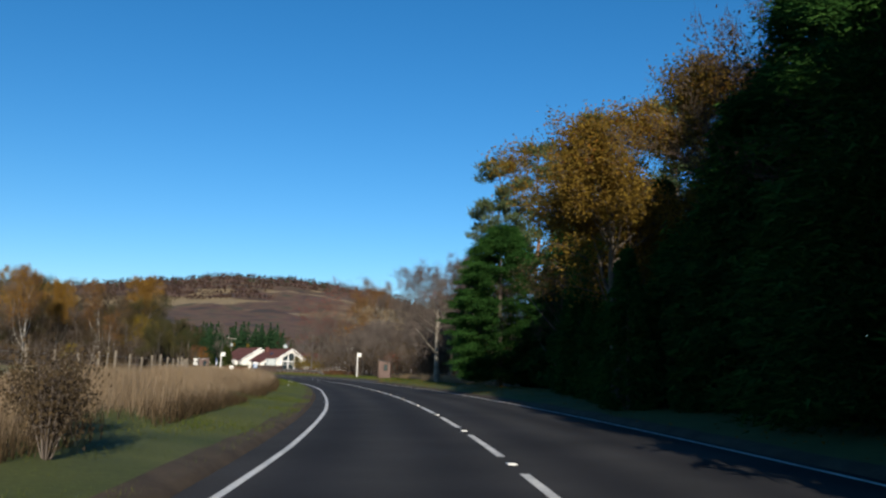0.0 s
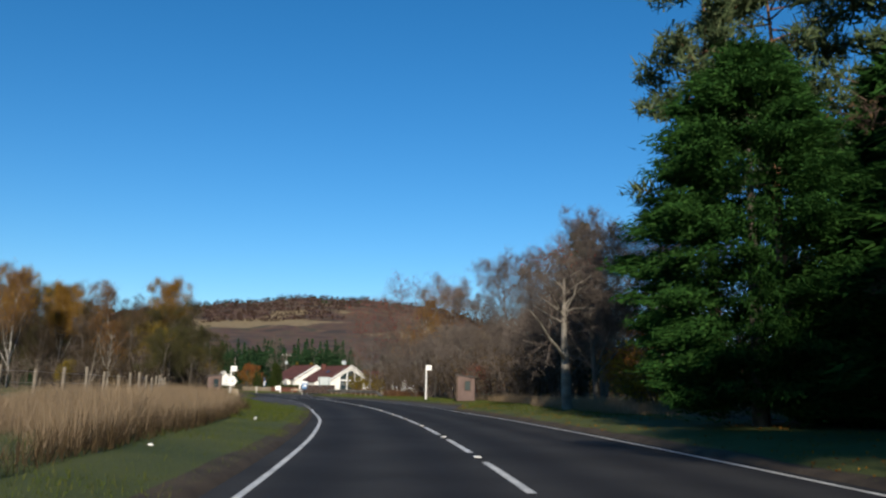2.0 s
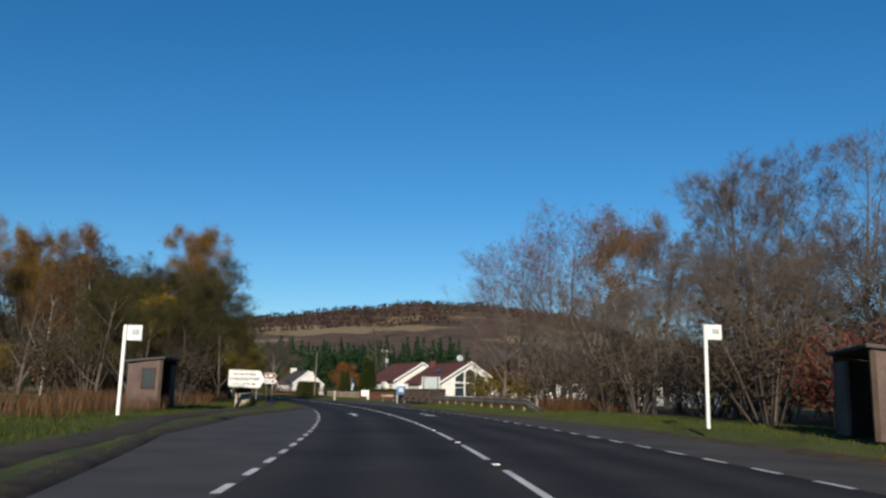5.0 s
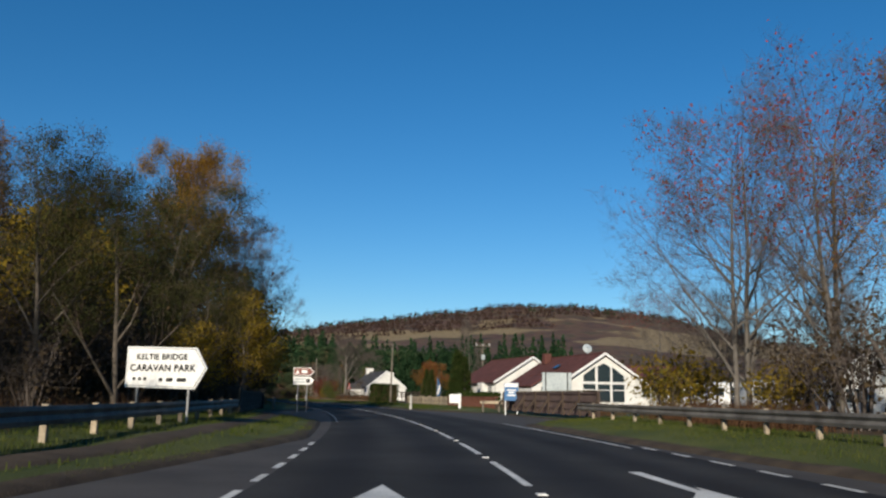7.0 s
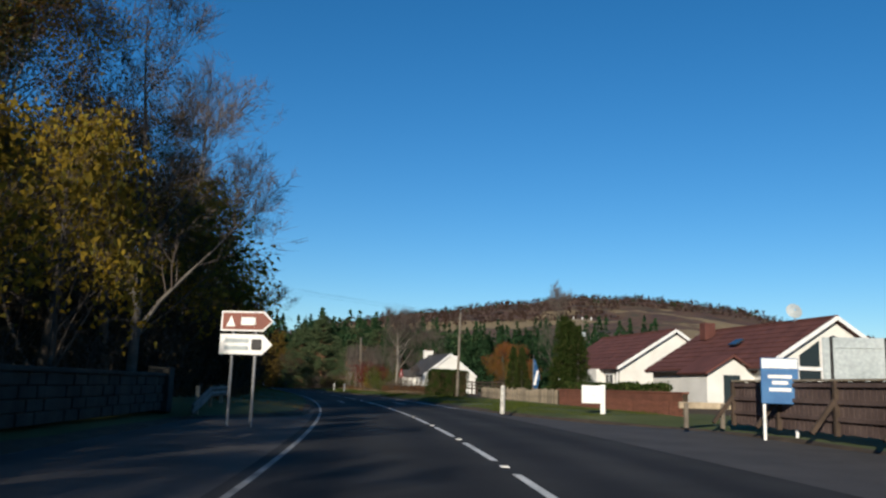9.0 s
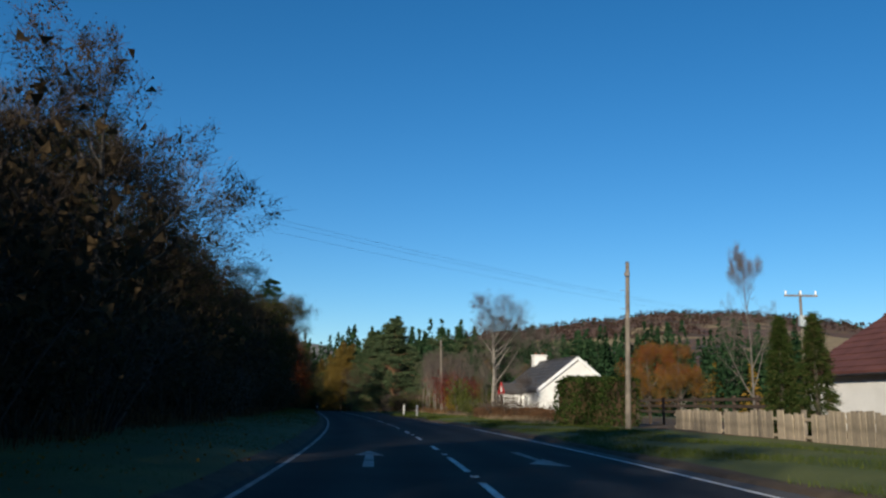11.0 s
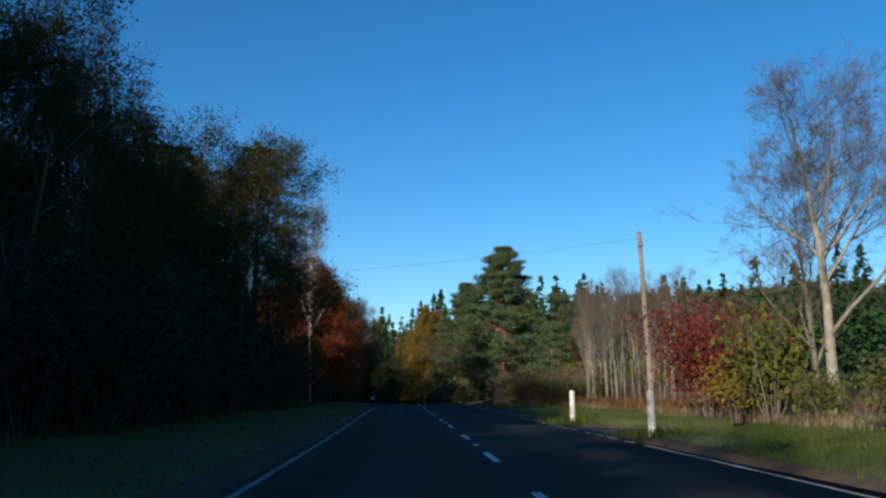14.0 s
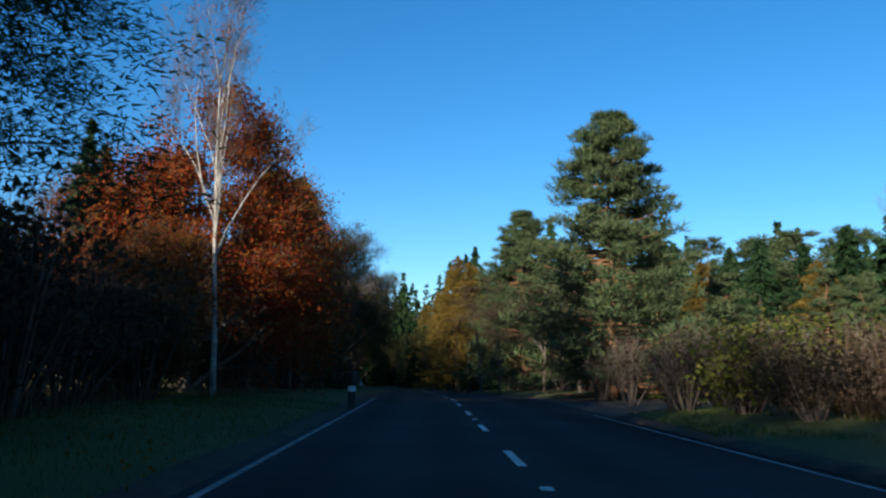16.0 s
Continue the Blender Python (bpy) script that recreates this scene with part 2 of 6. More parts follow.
# ---- building helpers ----
def mesh_of(name, verts, faces, mats, uvs=None, smooth=False):
    me = bpy.data.meshes.new(name)
    me.from_pydata([tuple(v) for v in verts], [], [tuple(f) for f in faces])
    for k in mats if isinstance(mats, (list, tuple)) else [mats]:
        me.materials.append(k)
    if uvs is not None:
        lay = me.uv_layers.new(name="UVMap")
        idx = np.zeros(len(me.loops), dtype=np.int32)
        me.loops.foreach_get("vertex_index", idx)
        lay.data.foreach_set("uv", np.asarray(uvs, dtype=np.float32)[idx].ravel())
    if smooth:
        me.polygons.foreach_set("use_smooth", [True] * len(me.polygons))
    me.update()
    return me


def fast_mesh(name, verts, tris, mat):
    """A mesh of triangles from arrays."""
    me = bpy.data.meshes.new(name)
    verts, tris = np.asarray(verts, dtype=np.float32), np.asarray(tris, dtype=np.int32)
    me.vertices.add(len(verts))
    me.vertices.foreach_set("co", verts.ravel())
    me.loops.add(3 * len(tris))
    me.loops.foreach_set("vertex_index", tris.ravel())
    me.polygons.add(len(tris))
    me.polygons.foreach_set("loop_start", np.arange(0, 3 * len(tris), 3, dtype=np.int32))
    me.materials.append(mat)
    me.update(calc_edges=True)
    return me


def part(name, bm, mat, parent=None, label=""):
    me = bpy.data.meshes.new(name)
    bm.to_mesh(me)
    bm.free()
    me.materials.append(mat)
    ob = new(name, me)
    if parent is not None:
        ob.parent = parent
    if label:
        ob["label"] = label
    return ob


def part_mesh(name, me, parent=None, label=""):
    ob = new(name, me)
    if parent is not None:
        ob.parent = parent
    if label:
        ob["label"] = label
    return ob


def box(bm, c, s, rz=0.0, bevel=0.0, rx=0.0, ry=0.0):
    g = bmesh.ops.create_cube(bm, size=1.0)["verts"]
    mt = Matrix.LocRotScale(Vector(c), Euler((radians(rx), radians(ry), radians(rz))), Vector(s))
    bmesh.ops.transform(bm, matrix=mt, verts=g)
    if bevel:
        ed = list({e for v in g for e in v.link_edges})
        bmesh.ops.bevel(bm, geom=ed, offset=bevel, segments=1, affect='EDGES')
    return bm


def bx(c, s, rz=0.0, bevel=0.0, rx=0.0, ry=0.0):
    return box(bmesh.new(), c, s, rz, bevel, rx, ry)


def tube(bm, a, b, ra, rb, sides=8):
    a, b = Vector(a), Vector(b)
    g = bmesh.ops.create_cone(bm, cap_ends=True, segments=sides, radius1=ra, radius2=rb, depth=(b - a).length)["verts"]
    q = (b - a).to_track_quat('Z', 'Y')
    bmesh.ops.transform(bm, matrix=Matrix.Translation((a + b) / 2) @ q.to_matrix().to_4x4(), verts=g)
    return bm


def prism(bm, outline, depth, axis='y'):
    """An outline in x and z, given depth along y (from 0 back to depth)."""
    f = [bm.verts.new((x, 0, z)) for x, z in outline]
    k = [bm.verts.new((x, depth, z)) for x, z in outline]
    bm.faces.new(f)
    bm.faces.new(k[::-1])
    for i in range(len(f)):
        j = (i + 1) % len(f)
        bm.faces.new((f[j], f[i], k[i], k[j]))
    bmesh.ops.recalc_face_normals(bm, faces=bm.faces)
    return bm


def thing(name, at, label, category, rz=0.0, group="", kind=""):
    e = new(name)
    e.matrix_world = pose(*at, 0, 0, rz)
    return tagged(e, label, category, group, kind)


# ---- the road's line ----
BEND = (3.63334153, 1.32568874, -5.53318884, -29.21409034, -43.69239305, -12.19081929)
Y0, Y1 = 28.0, 284.0


def mid(y):
    """The centre line: x at y, and the way along it."""
    q = min(max(y, Y0), Y1)
    u = (q - 140) / 130
    x, s = np.polyval(BEND, u), np.polyval(np.polyder(BEND), u) / 130
    x += s * (y - q)
    v, w = min(max(y - Y1, 0), 25), min(max(y - 338, 0), 70)    # past the crest it bends on to the west
    x -= 0.045 * (v * v / 50 + max(y - Y1 - 25, 0)) + 0.6 * (w * w / 140 + max(y - 408, 0))
    s -= 0.045 * v / 25 + 0.6 * w / 70
    k = math.hypot(1, s)
    return x, s / k, 1 / k


def dip(y):
    """The road runs level, then falls away beyond the crest."""
    return -min(max(y - 296, 0), 110) * 0.022


def at(y, o, z=0.0):
    """A place o metres to the right of the centre line."""
    x, tx, ty = mid(y)
    return (x + o * ty, y - o * tx, z + dip(y))


def heading(y):
    _, tx, ty = mid(y)
    return math.degrees(math.atan2(-tx, ty))


YS = np.arange(-80, 520.01, 0.5)
MIDS = np.array([mid(y)[0] for y in YS])
TX = np.array([mid(y)[1] for y in YS])
SS = np.concatenate([[0], np.cumsum(np.hypot(np.diff(MIDS), np.diff(YS)))])


def s_of(y):
    return float(np.interp(y, YS, SS))


def y_of(s):
    return float(np.interp(s, SS, YS))


LEFT_EDGE = [(-80, 3.65), (100, 3.65), (104, 4.3), (112, 5.4), (124, 7.0), (139, 6.9), (150, 5.2), (158, 3.95), (171, 4.1), (172.5, 7.2), (190, 7.0), (195, 3.9), (204, 3.6), (520, 3.6)]
RIGHT_EDGE = [(-80, 4.7), (104, 4.7), (109, 6.2), (114, 7.2), (134, 7.2), (141, 6.2), (150, 5.3), (158, 4.65), (169, 4.65), (171.5, 6.4), (175, 8.6), (190, 8.7), (194, 6.5), (200, 4.9), (210, 4.6), (240, 4.35), (252, 3.85), (257.0, 3.8), (258.0, 5.5), (258.8, 9.0), (261, 9.0), (261.8, 5.5), (262.4, 3.8), (286, 3.9), (290, 12), (298, 12), (301, 4.1), (520, 4.1)]


def edge(tab, y):
    return float(np.interp(y, [a for a, _ in tab], [b for _, b in tab]))


def tagmesh(name, me, label, category, kind):
    return tagged(new(name, me), label, category, "", kind)


# carriageway, with the lay-bys and side mouths
verts, faces, uvs = [], [], []
ys = np.concatenate([np.arange(-60, 300, 1.0), np.arange(300, 476, 5.0)])
for y in ys:
    el, er = edge(LEFT_EDGE, y), edge(RIGHT_EDGE, y)
    offs = [-el, -3.62 if 100 < y < 200 else -3.3, -1.7, 0, 1.9, 4.62 if 106 < y < 166 else 4.05, er]
    for o in offs:
        z = -0.018 * max(abs(o) - 1.5, 0) if abs(o) < 4 else -0.045 + 0.012 * (abs(o) - 4)
        verts.append(at(y, o, z))
        uvs.append((o + 0.39, s_of(y)))
for i in range(len(ys) - 1):
    for j in range(6):
        a = i * 7 + j
        faces.append((a, a + 1, a + 8, a + 7))
road_mesh = mesh_of("road", verts, faces, [M["asphalt"], M["old_asphalt"]], uvs, True)
road_mesh.polygons.foreach_set("material_index", [1 if (i % 6 == 0 and 103 < ys[i // 6] < 200) or (i % 6 == 5 and ys[i // 6] > 106) else 0 for i in range(len(faces))])
tagmesh("road", road_mesh, "dark two-lane asphalt road with worn wheel tracks", "road", "structure")


def edge_z(o):
    return -0.018 * max(abs(o) - 1.5, 0) if abs(o) < 4 else -0.045 + 0.012 * (abs(o) - 4)


def strip(y0, y1, o0, o1, lift=0.006, step=1.0):
    """A band of paint on the road between two offsets."""
    k = max(1, int(math.ceil((y1 - y0) / step)))
    v, f = [], []
    for i in range(k + 1):
        y = y0 + (y1 - y0) * i / k
        a, b = (o0(y), o1(y)) if callable(o0) else (o0, o1)
        v += [at(y, a, edge_z(a) + lift), at(y, b, edge_z(b) + lift)]
    for i in range(k):
        f.append((2 * i, 2 * i + 1, 2 * i + 3, 2 * i + 2))
    return v, f


def paint(name, pieces, label, mat="line"):
    v, f = [], []
    for pv, pf in pieces:
        k = len(v)
        v += pv
        f += [tuple(a + k for a in q) for q in pf]
    return tagmesh(name, mesh_of(name, v, f, M[mat]), label, "road marking", "structure")


def left_line(y):
    return float(np.interp(y, [30, 36, 48, 62, 75, 86, 97], [-3.24, -3.14, -3.12, -3.24, -3.2, -3.28, -3.62]))


paint("edge_line_left", [strip(-50, 102.5, lambda y: left_line(y) - 0.05, lambda y: left_line(y) + 0.05, step=1)], "solid white edge line painted on the road")
paint("edge_line_west", [strip(171, 300, -3.42, -3.32, step=2)], "faded grey-white edge line under the wood, dimmed for its shade", "shaded_line")
paint("edge_line_right", [strip(-50, 105, 4.36, 4.46, step=2), strip(155, 171, 4.08, 4.18, lift=0.024), strip(207, 235, 4.0, 4.1, step=2)], "solid white edge line painted on the road")
paint("edge_line_east", [strip(240, 255.5, 3.56, 3.66), strip(262.5, 287, 3.56, 3.66), strip(301, 400, 3.62, 3.72, step=4)], "grey-white edge line past the gardens, dimmed for the shade", "shaded_line")
paint("lay_by_line_left", [strip(y, y + 1.0, -3.75, -3.63) for y in np.arange(103, 157, 2.0)], "short white dashes along the lay-by")
paint("lay_by_line_right", [strip(y, y + 1.0, 4.52, 4.64) for y in np.arange(106.5, 155, 2.0)], "short white dashes along the lay-by")
paint("junction_line", [strip(y, y + 0.6, 3.53, 3.63) for y in np.arange(256, 262.5, 1.2)], "short white dashes across the side mouths")

# centre line: long dashes with studs in the gaps, later short dashes
S_STUD = s_of(33.87)
stud_places, dash = [], []
for k in range(-14, 38):
    s = S_STUD + 6 * k
    if y_of(s) > 214:
        break
    stud_places.append(s)
    dash.append(strip(y_of(s + 1.0), y_of(s + 5.0), -0.06, 0.06, step=1))
S_SHORT = s_of(237.3)
for k in range(-4, 25):
    s = S_SHORT + 6 * k
    dash.append(strip(y_of(s), y_of(s + 2.0), -0.06, 0.06, step=1))
    if k % 2 == 0:
        stud_places.append(s - 2)
paint("centre_line", dash, "white dashed centre line painted on the road")


def stud():
    e = thing("road_stud", (0, 0, 0), "small white reflecting stud set in the centre line", "road stud", group="studs along the centre line")
    part("housing", bx((0, 0, 0.006), (0.13, 0.20, 0.012), bevel=0.004), M["white"], e)
    part("reflector", bx((0, -0.05, 0.014), (0.10, 0.05, 0.014), bevel=0.004), M["line"], e)
    return e


first_stud = stud()
for i, s in enumerate(stud_places):
    y = y_of(s)
    mt = pose(*at(y, 0, 0.004), 0, 0, heading(y))
    if i == 0:
        first_stud.matrix_world = mt
    else:
        copy_thing(first_stud, mt)


def arrow_mark(y, o, outline, label, mat):
    v = [at(y + b, o + a, edge_z(o) + 0.007) for a, b in outline]
    paint("lane_arrow", [(v, [tuple(range(len(v)))])], label, mat)


AHEAD = [(-0.11, 0), (0.11, 0), (0.09, 3.0), (0.34, 2.9), (0, 4.5), (-0.34, 2.9), (-0.09, 3.0)]
BEAR = [(0.12, 3.9), (-0.10, 3.9), (-0.04, 1.2), (-0.40, 0.4), (0.34, -0.1), (0.22, 1.9), (0.12, 1.4)]
# past y 200 the arrows take the paint dimmed for shade
for y, o in ((142.0, -1.93), (212.0, -1.75)):
    arrow_mark(y, o, AHEAD, "white straight-ahead arrow painted on the lane", "line" if y < 200 else "shaded_line")
for y, o in ((144.8, 2.1), (212.9, 1.9)):
    arrow_mark(y, o, BEAR, "white bent arrow painted on the lane", "line" if y < 200 else "shaded_line")


# verges: dirt lip at the road's edge, then a bank of grass
def verge(name, side, tab, label):
    rise = [(0.0, edge_z(4) - 0.02), (0.12, 0.03), (0.45, 0.07), (1.2, 0.17), (3.0, 0.28), (6.0, 0.34), (10.0, 0.36), (16.0, 0.4), (24.0, 0.38), (25.0, 0.0)]
    v, f = [], []
    w = len(rise)
    for y in ys:
        e = edge(tab, y)
        for k, (d, z) in enumerate(rise):
            wob = 0.0 if k == 0 else 0.05 * noise.noise((y * 0.31, d * 0.7, side * 9.0)) + (0.03 * noise.noise((y * 1.7, d, side)))
            jig = 0.10 * noise.noise((y * 0.9, side * 5.0, 2.0)) if k in (1, 2) else 0.0
            v.append(at(y, side * (e + d + jig), z + wob))
    for i in range(len(ys) - 1):
        for j in range(w - 1):
            a = i * w + j
            q = (a, a + 1, a + w + 1, a + w)
            f.append(q if side > 0 else q[::-1])
    me = mesh_of(name, v, f, [M["dirt"], M["grass"], M["soil"]], None, True)
    mi = np.zeros(len(f), dtype=np.int32)
    for i in range(len(ys) - 1):
        for j in range(w - 1):
            far = 5 if side > 0 else (6 if ys[i] > 196 else 9)
            mi[i * (w - 1) + j] = 0 if j < 2 else (1 if j < far else 2)
    me.polygons.foreach_set("material_index", mi)
    return tagmesh(name, me, label, "verge", "structure")


verge("verge_left", -1, LEFT_EDGE, "mown green grass verge with a worn dirt lip at the road")
# trodden path across the west verge to the shelter
v, f = [], []
PATH_Y, PATH_O = [97.0, 99.5, 105.0, 120.0, 129.0, 140.0, 150.0, 160.0, 172.0], [4.7, 5.0, 5.85, 7.4, 8.3, 8.0, 6.6, 6.25, 6.2]
pth = np.arange(99.0, 172.0, 1.0)
for y in pth:
    o = -float(np.interp(y, PATH_Y, PATH_O))
    sink = 0.08 * max(0.0, 1 - (y - 99) / 3)
    for k, dz in ((-0.5, -0.09), (-0.3, 0.0), (0.3, 0.0), (0.5, -0.09)):
        d = abs(o + k) - edge(LEFT_EDGE, y)
        z = float(np.interp(d, [0.12, 0.45, 1.2, 3.0, 6.0, 10.0], [0.03, 0.07, 0.17, 0.28, 0.34, 0.36])) + 0.05 * noise.noise((y * 0.31, d * 0.7, -9.0)) + dz - sink + 0.03
        v.append(at(y, o + k + 0.08 * noise.noise((y * 0.7, k, 3.0)), z))
for i in range(len(pth) - 1):
    for j in range(3):
        a = i * 4 + j
        f.append((a, a + 1, a + 5, a + 4))
tagmesh("footpath", mesh_of("footpath", v, f, M["dirt"], None, True), "narrow worn path across the grass to the bus shelter", "path", "structure")
verge("verge_right", 1, RIGHT_EDGE, "green grass verge with fallen leaves under trees")

# open ground, sunk under the road and verges, out to the horizon
v, f = [], []
gx = np.concatenate([np.arange(-3600, -300, 150), np.arange(-300, 160, 6), np.arange(160, 3600, 150)])
gy = np.concatenate([np.arange(-900, -90, 90), np.arange(-90, 560, 6), np.arange(560, 3600, 150)])
for y in gy:
    for x in gx:
        near = min(abs(x - mid(yy)[0]) + 0.35 * abs(yy - y) for yy in (y - 14, y, y + 14))
        z = -0.6 if near < 14 + 6 else 0.36 + 0.5 * min(max(near - 30, 0) / 90, 1) + 0.15 * noise.noise((x * 0.03, y * 0.03, 0))
        v.append((x, y, z + (dip(y) if near < 120 else 0)))
w = len(gx)
for i in range(len(gy) - 1):
    for j in range(w - 1):
        a = i * w + j
        f.append((a, a + 1, a + w + 1, a + w))
tagmesh("ground", mesh_of("ground", v, f, M["field"], None, True), "rough pasture and woodland floor reaching to the hills", "ground", "structure")


# ---- hills ----
def hill_material():
    m, n, l, b = material("moorland", 0.95)
    a1, a2, a3 = noisy(n, l, 0.0022, 6), noisy(n, l, 0.015, 5), noisy(n, l, 0.06, 4)
    heath = ramp(n, [(0.36, (0.036, 0.028, 0.020)), (0.46, (0.075, 0.038, 0.028)), (0.54, (0.10, 0.060, 0.034)), (0.64, (0.050, 0.042, 0.024))])
    l.new(a2.outputs[0], heath.inputs[0])
    past = ramp(n, [(0.3, (0.15, 0.108, 0.055)), (0.7, (0.23, 0.175, 0.095))])
    l.new(a3.outputs[0], past.inputs[0])
    # rough pasture lies in a belt halfway up, broken by the heath
    geo, sp, lv, ad = n.new("ShaderNodeNewGeometry"), n.new("ShaderNodeSeparateXYZ"), n.new("ShaderNodeMapRange"), n.new("ShaderNodeMath")
    l.new(geo.outputs["Position"], sp.inputs[0])
    rise = ramp(n, [(0.0, (0, 0, 0)), (0.26, (0, 0, 0)), (0.32, (1, 1, 1)), (0.52, (1, 1, 1)), (0.58, (0, 0, 0))])
    lv.inputs[1].default_value, lv.inputs[2].default_value = 0.0, 390.0
    l.new(sp.outputs[2], lv.inputs[0])
    l.new(lv.outputs[0], rise.inputs[0])
    ad.operation = 'MULTIPLY_ADD'
    ad.inputs[1].default_value = 0.16
    l.new(rise.outputs[0], ad.inputs[0])
    l.new(a1.outputs[0], ad.inputs[2])
    sel = ramp(n, [(0.63, (0, 0, 0)), (0.655, (1, 1, 1))])
    l.new(ad.outputs[0], sel.inputs[0])
    l.new(mixed(n, l, sel.outputs[0], heath.outputs[0], past.outputs[0]), b.inputs["Base Color"])
    return m


M["moor"] = hill_material()
# distance haze is put into the far hill's flat grey
M["far_hill"] = plain("hazed_grey_hill", (0.085, 0.085, 0.085), (0.14, 0.135, 0.13), 0.004, 0.95, fine=0.05)


def hill(name, centre, az0, az1, r0, r1, crest, label, mat):
    """A hill seen over the valley: crest heights by bearing (degrees to the left of +y)."""
    v, f = [], []
    az = np.linspace(az0, az1, 90)
    rr = np.linspace(0, 1, 26)
    for a in az:
        top = float(np.interp(a, [c[0] for c in crest], [c[1] for c in crest]))
        for q in rr:
            r = r0 + (r1 - r0) * q
            up = r / (r0 + 0.8 * (r1 - r0)) * (q / 0.8) ** 0.8 if q < 0.8 else 1 - 1.2 * (q - 0.8)
            z = top * up * (1 + 0.03 * noise.noise((a * 0.12, q * 5, 1.0))) + 8 * noise.noise((a * 0.5, q * 14, 4.0)) * min(q * 4, 1)
            v.append((centre[0] - r * math.sin(radians(a)), centre[1] + r * math.cos(radians(a)), z - 2))
    w = len(rr)
    for i in range(len(az) - 1):
        for j in range(w - 1):
            p = i * w + j
            f.append((p, p + 1, p + w + 1, p + w))
    tagmesh(name, mesh_of(name, v, f, mat, None, True), label, "hill", "structure")
    return v, w


HILL, HILL_W = hill("backdrop_moor", (-20, 120), -40, 52, 560, 4000, [(-40, 60), (-22, 110), (-10, 180), (-4, 232), (-1.5, 276), (0.7, 318), (4.3, 353), (8, 368), (12, 360), (14.4, 341), (17, 332), (19, 318), (22.3, 294), (25, 270), (29, 226), (33, 130), (37, 55), (52, 30)], "brown autumn moor with rough pasture and a wooded ridge", M["moor"])
hill("backdrop_far_hill", (-60, 200), 20, 75, 2500, 3300, [(20, 120), (34, 210), (41, 262), (46, 250), (54, 210), (75, 100)], "distant hill at the end of the road, haze put into its grey", M["far_hill"])


# ---- trees ----
def leaves(cent, size, rng, out=None, long=1.0, droop=0.0, wide=0.45):
    """One triangle a leaf at each centre, turned at random; out: ways that the leaves lean to."""
    k = len(cent)
    d = rng.normal(size=(k, 3))
    if out is not None:
        d = d * 0.55 + out
    d[:, 2] -= droop
    d /= np.linalg.norm(d, axis=1)[:, None] + 1e-9
    s = np.cross(d, rng.normal(size=(k, 3)))
    s /= np.linalg.norm(s, axis=1)[:, None] + 1e-9
    sz = (size * rng.uniform(0.6, 1.4, k))[:, None]
    a = cent - d * sz * long * 0.5
    v = np.stack([a + s * sz * wide, a - s * sz * wide, cent + d * sz * long * 0.6], 1).reshape(-1, 3)
    return v, np.arange(3 * k).reshape(-1, 3)


def limbs(segs, sides=5):
    """Tapered tubes for rows of start, end, radius, radius."""
    p0, p1 = segs[:, :3], segs[:, 3:6]
    d = p1 - p0
    d = d / (np.linalg.norm(d, axis=1)[:, None] + 1e-9)
    ref = np.where(np.abs(d[:, 2:3]) < 0.9, np.array([[0, 0, 1.0]]), np.array([[1.0, 0, 0]]))
    u = np.cross(d, ref)
    u /= np.linalg.norm(u, axis=1)[:, None]
    w = np.cross(d, u)
    ang = np.arange(sides) * 2 * np.pi / sides
    ring = np.cos(ang)[None, :, None] * u[:, None] + np.sin(ang)[None, :, None] * w[:, None]
    v = np.concatenate([p0[:, None] + ring * segs[:, 6][:, None, None], p1[:, None] + ring * segs[:, 7][:, None, None]], 1)
    base = (np.arange(len(segs)) * 2 * sides)[:, None]
    t = []
    for i in range(sides):
        j = (i + 1) % sides
        t.append(np.concatenate([base + i, base + j, base + sides + j], 1))
        t.append(np.concatenate([base + i, base + sides + j, base + sides + i], 1))
    return v.reshape(-1, 3), np.concatenate(t)


def slips(segs, rng):
    """Flat tapered slips for the finest branches."""
    d = segs[:, 3:6] - segs[:, :3]
    s = np.cross(d, rng.normal(size=d.shape))
    s /= np.linalg.norm(s, axis=1)[:, None] + 1e-9
    v = np.stack([segs[:, :3] + s * segs[:, 6:7], segs[:, :3] - s * segs[:, 6:7], segs[:, 3:6] - s * segs[:, 7:8], segs[:, 3:6] + s * segs[:, 7:8]], 1).reshape(-1, 3)
    b = (np.arange(len(segs)) * 4)[:, None]
    return v, np.concatenate([b + [[0, 1, 2]], b + [[0, 2, 3]]])


def joined(pieces):
    v, t, k = [], [], 0
    for a, b in pieces:
        v.append(a)
        t.append(b + k)
        k += len(a)
    return np.concatenate(v), np.concatenate(t)


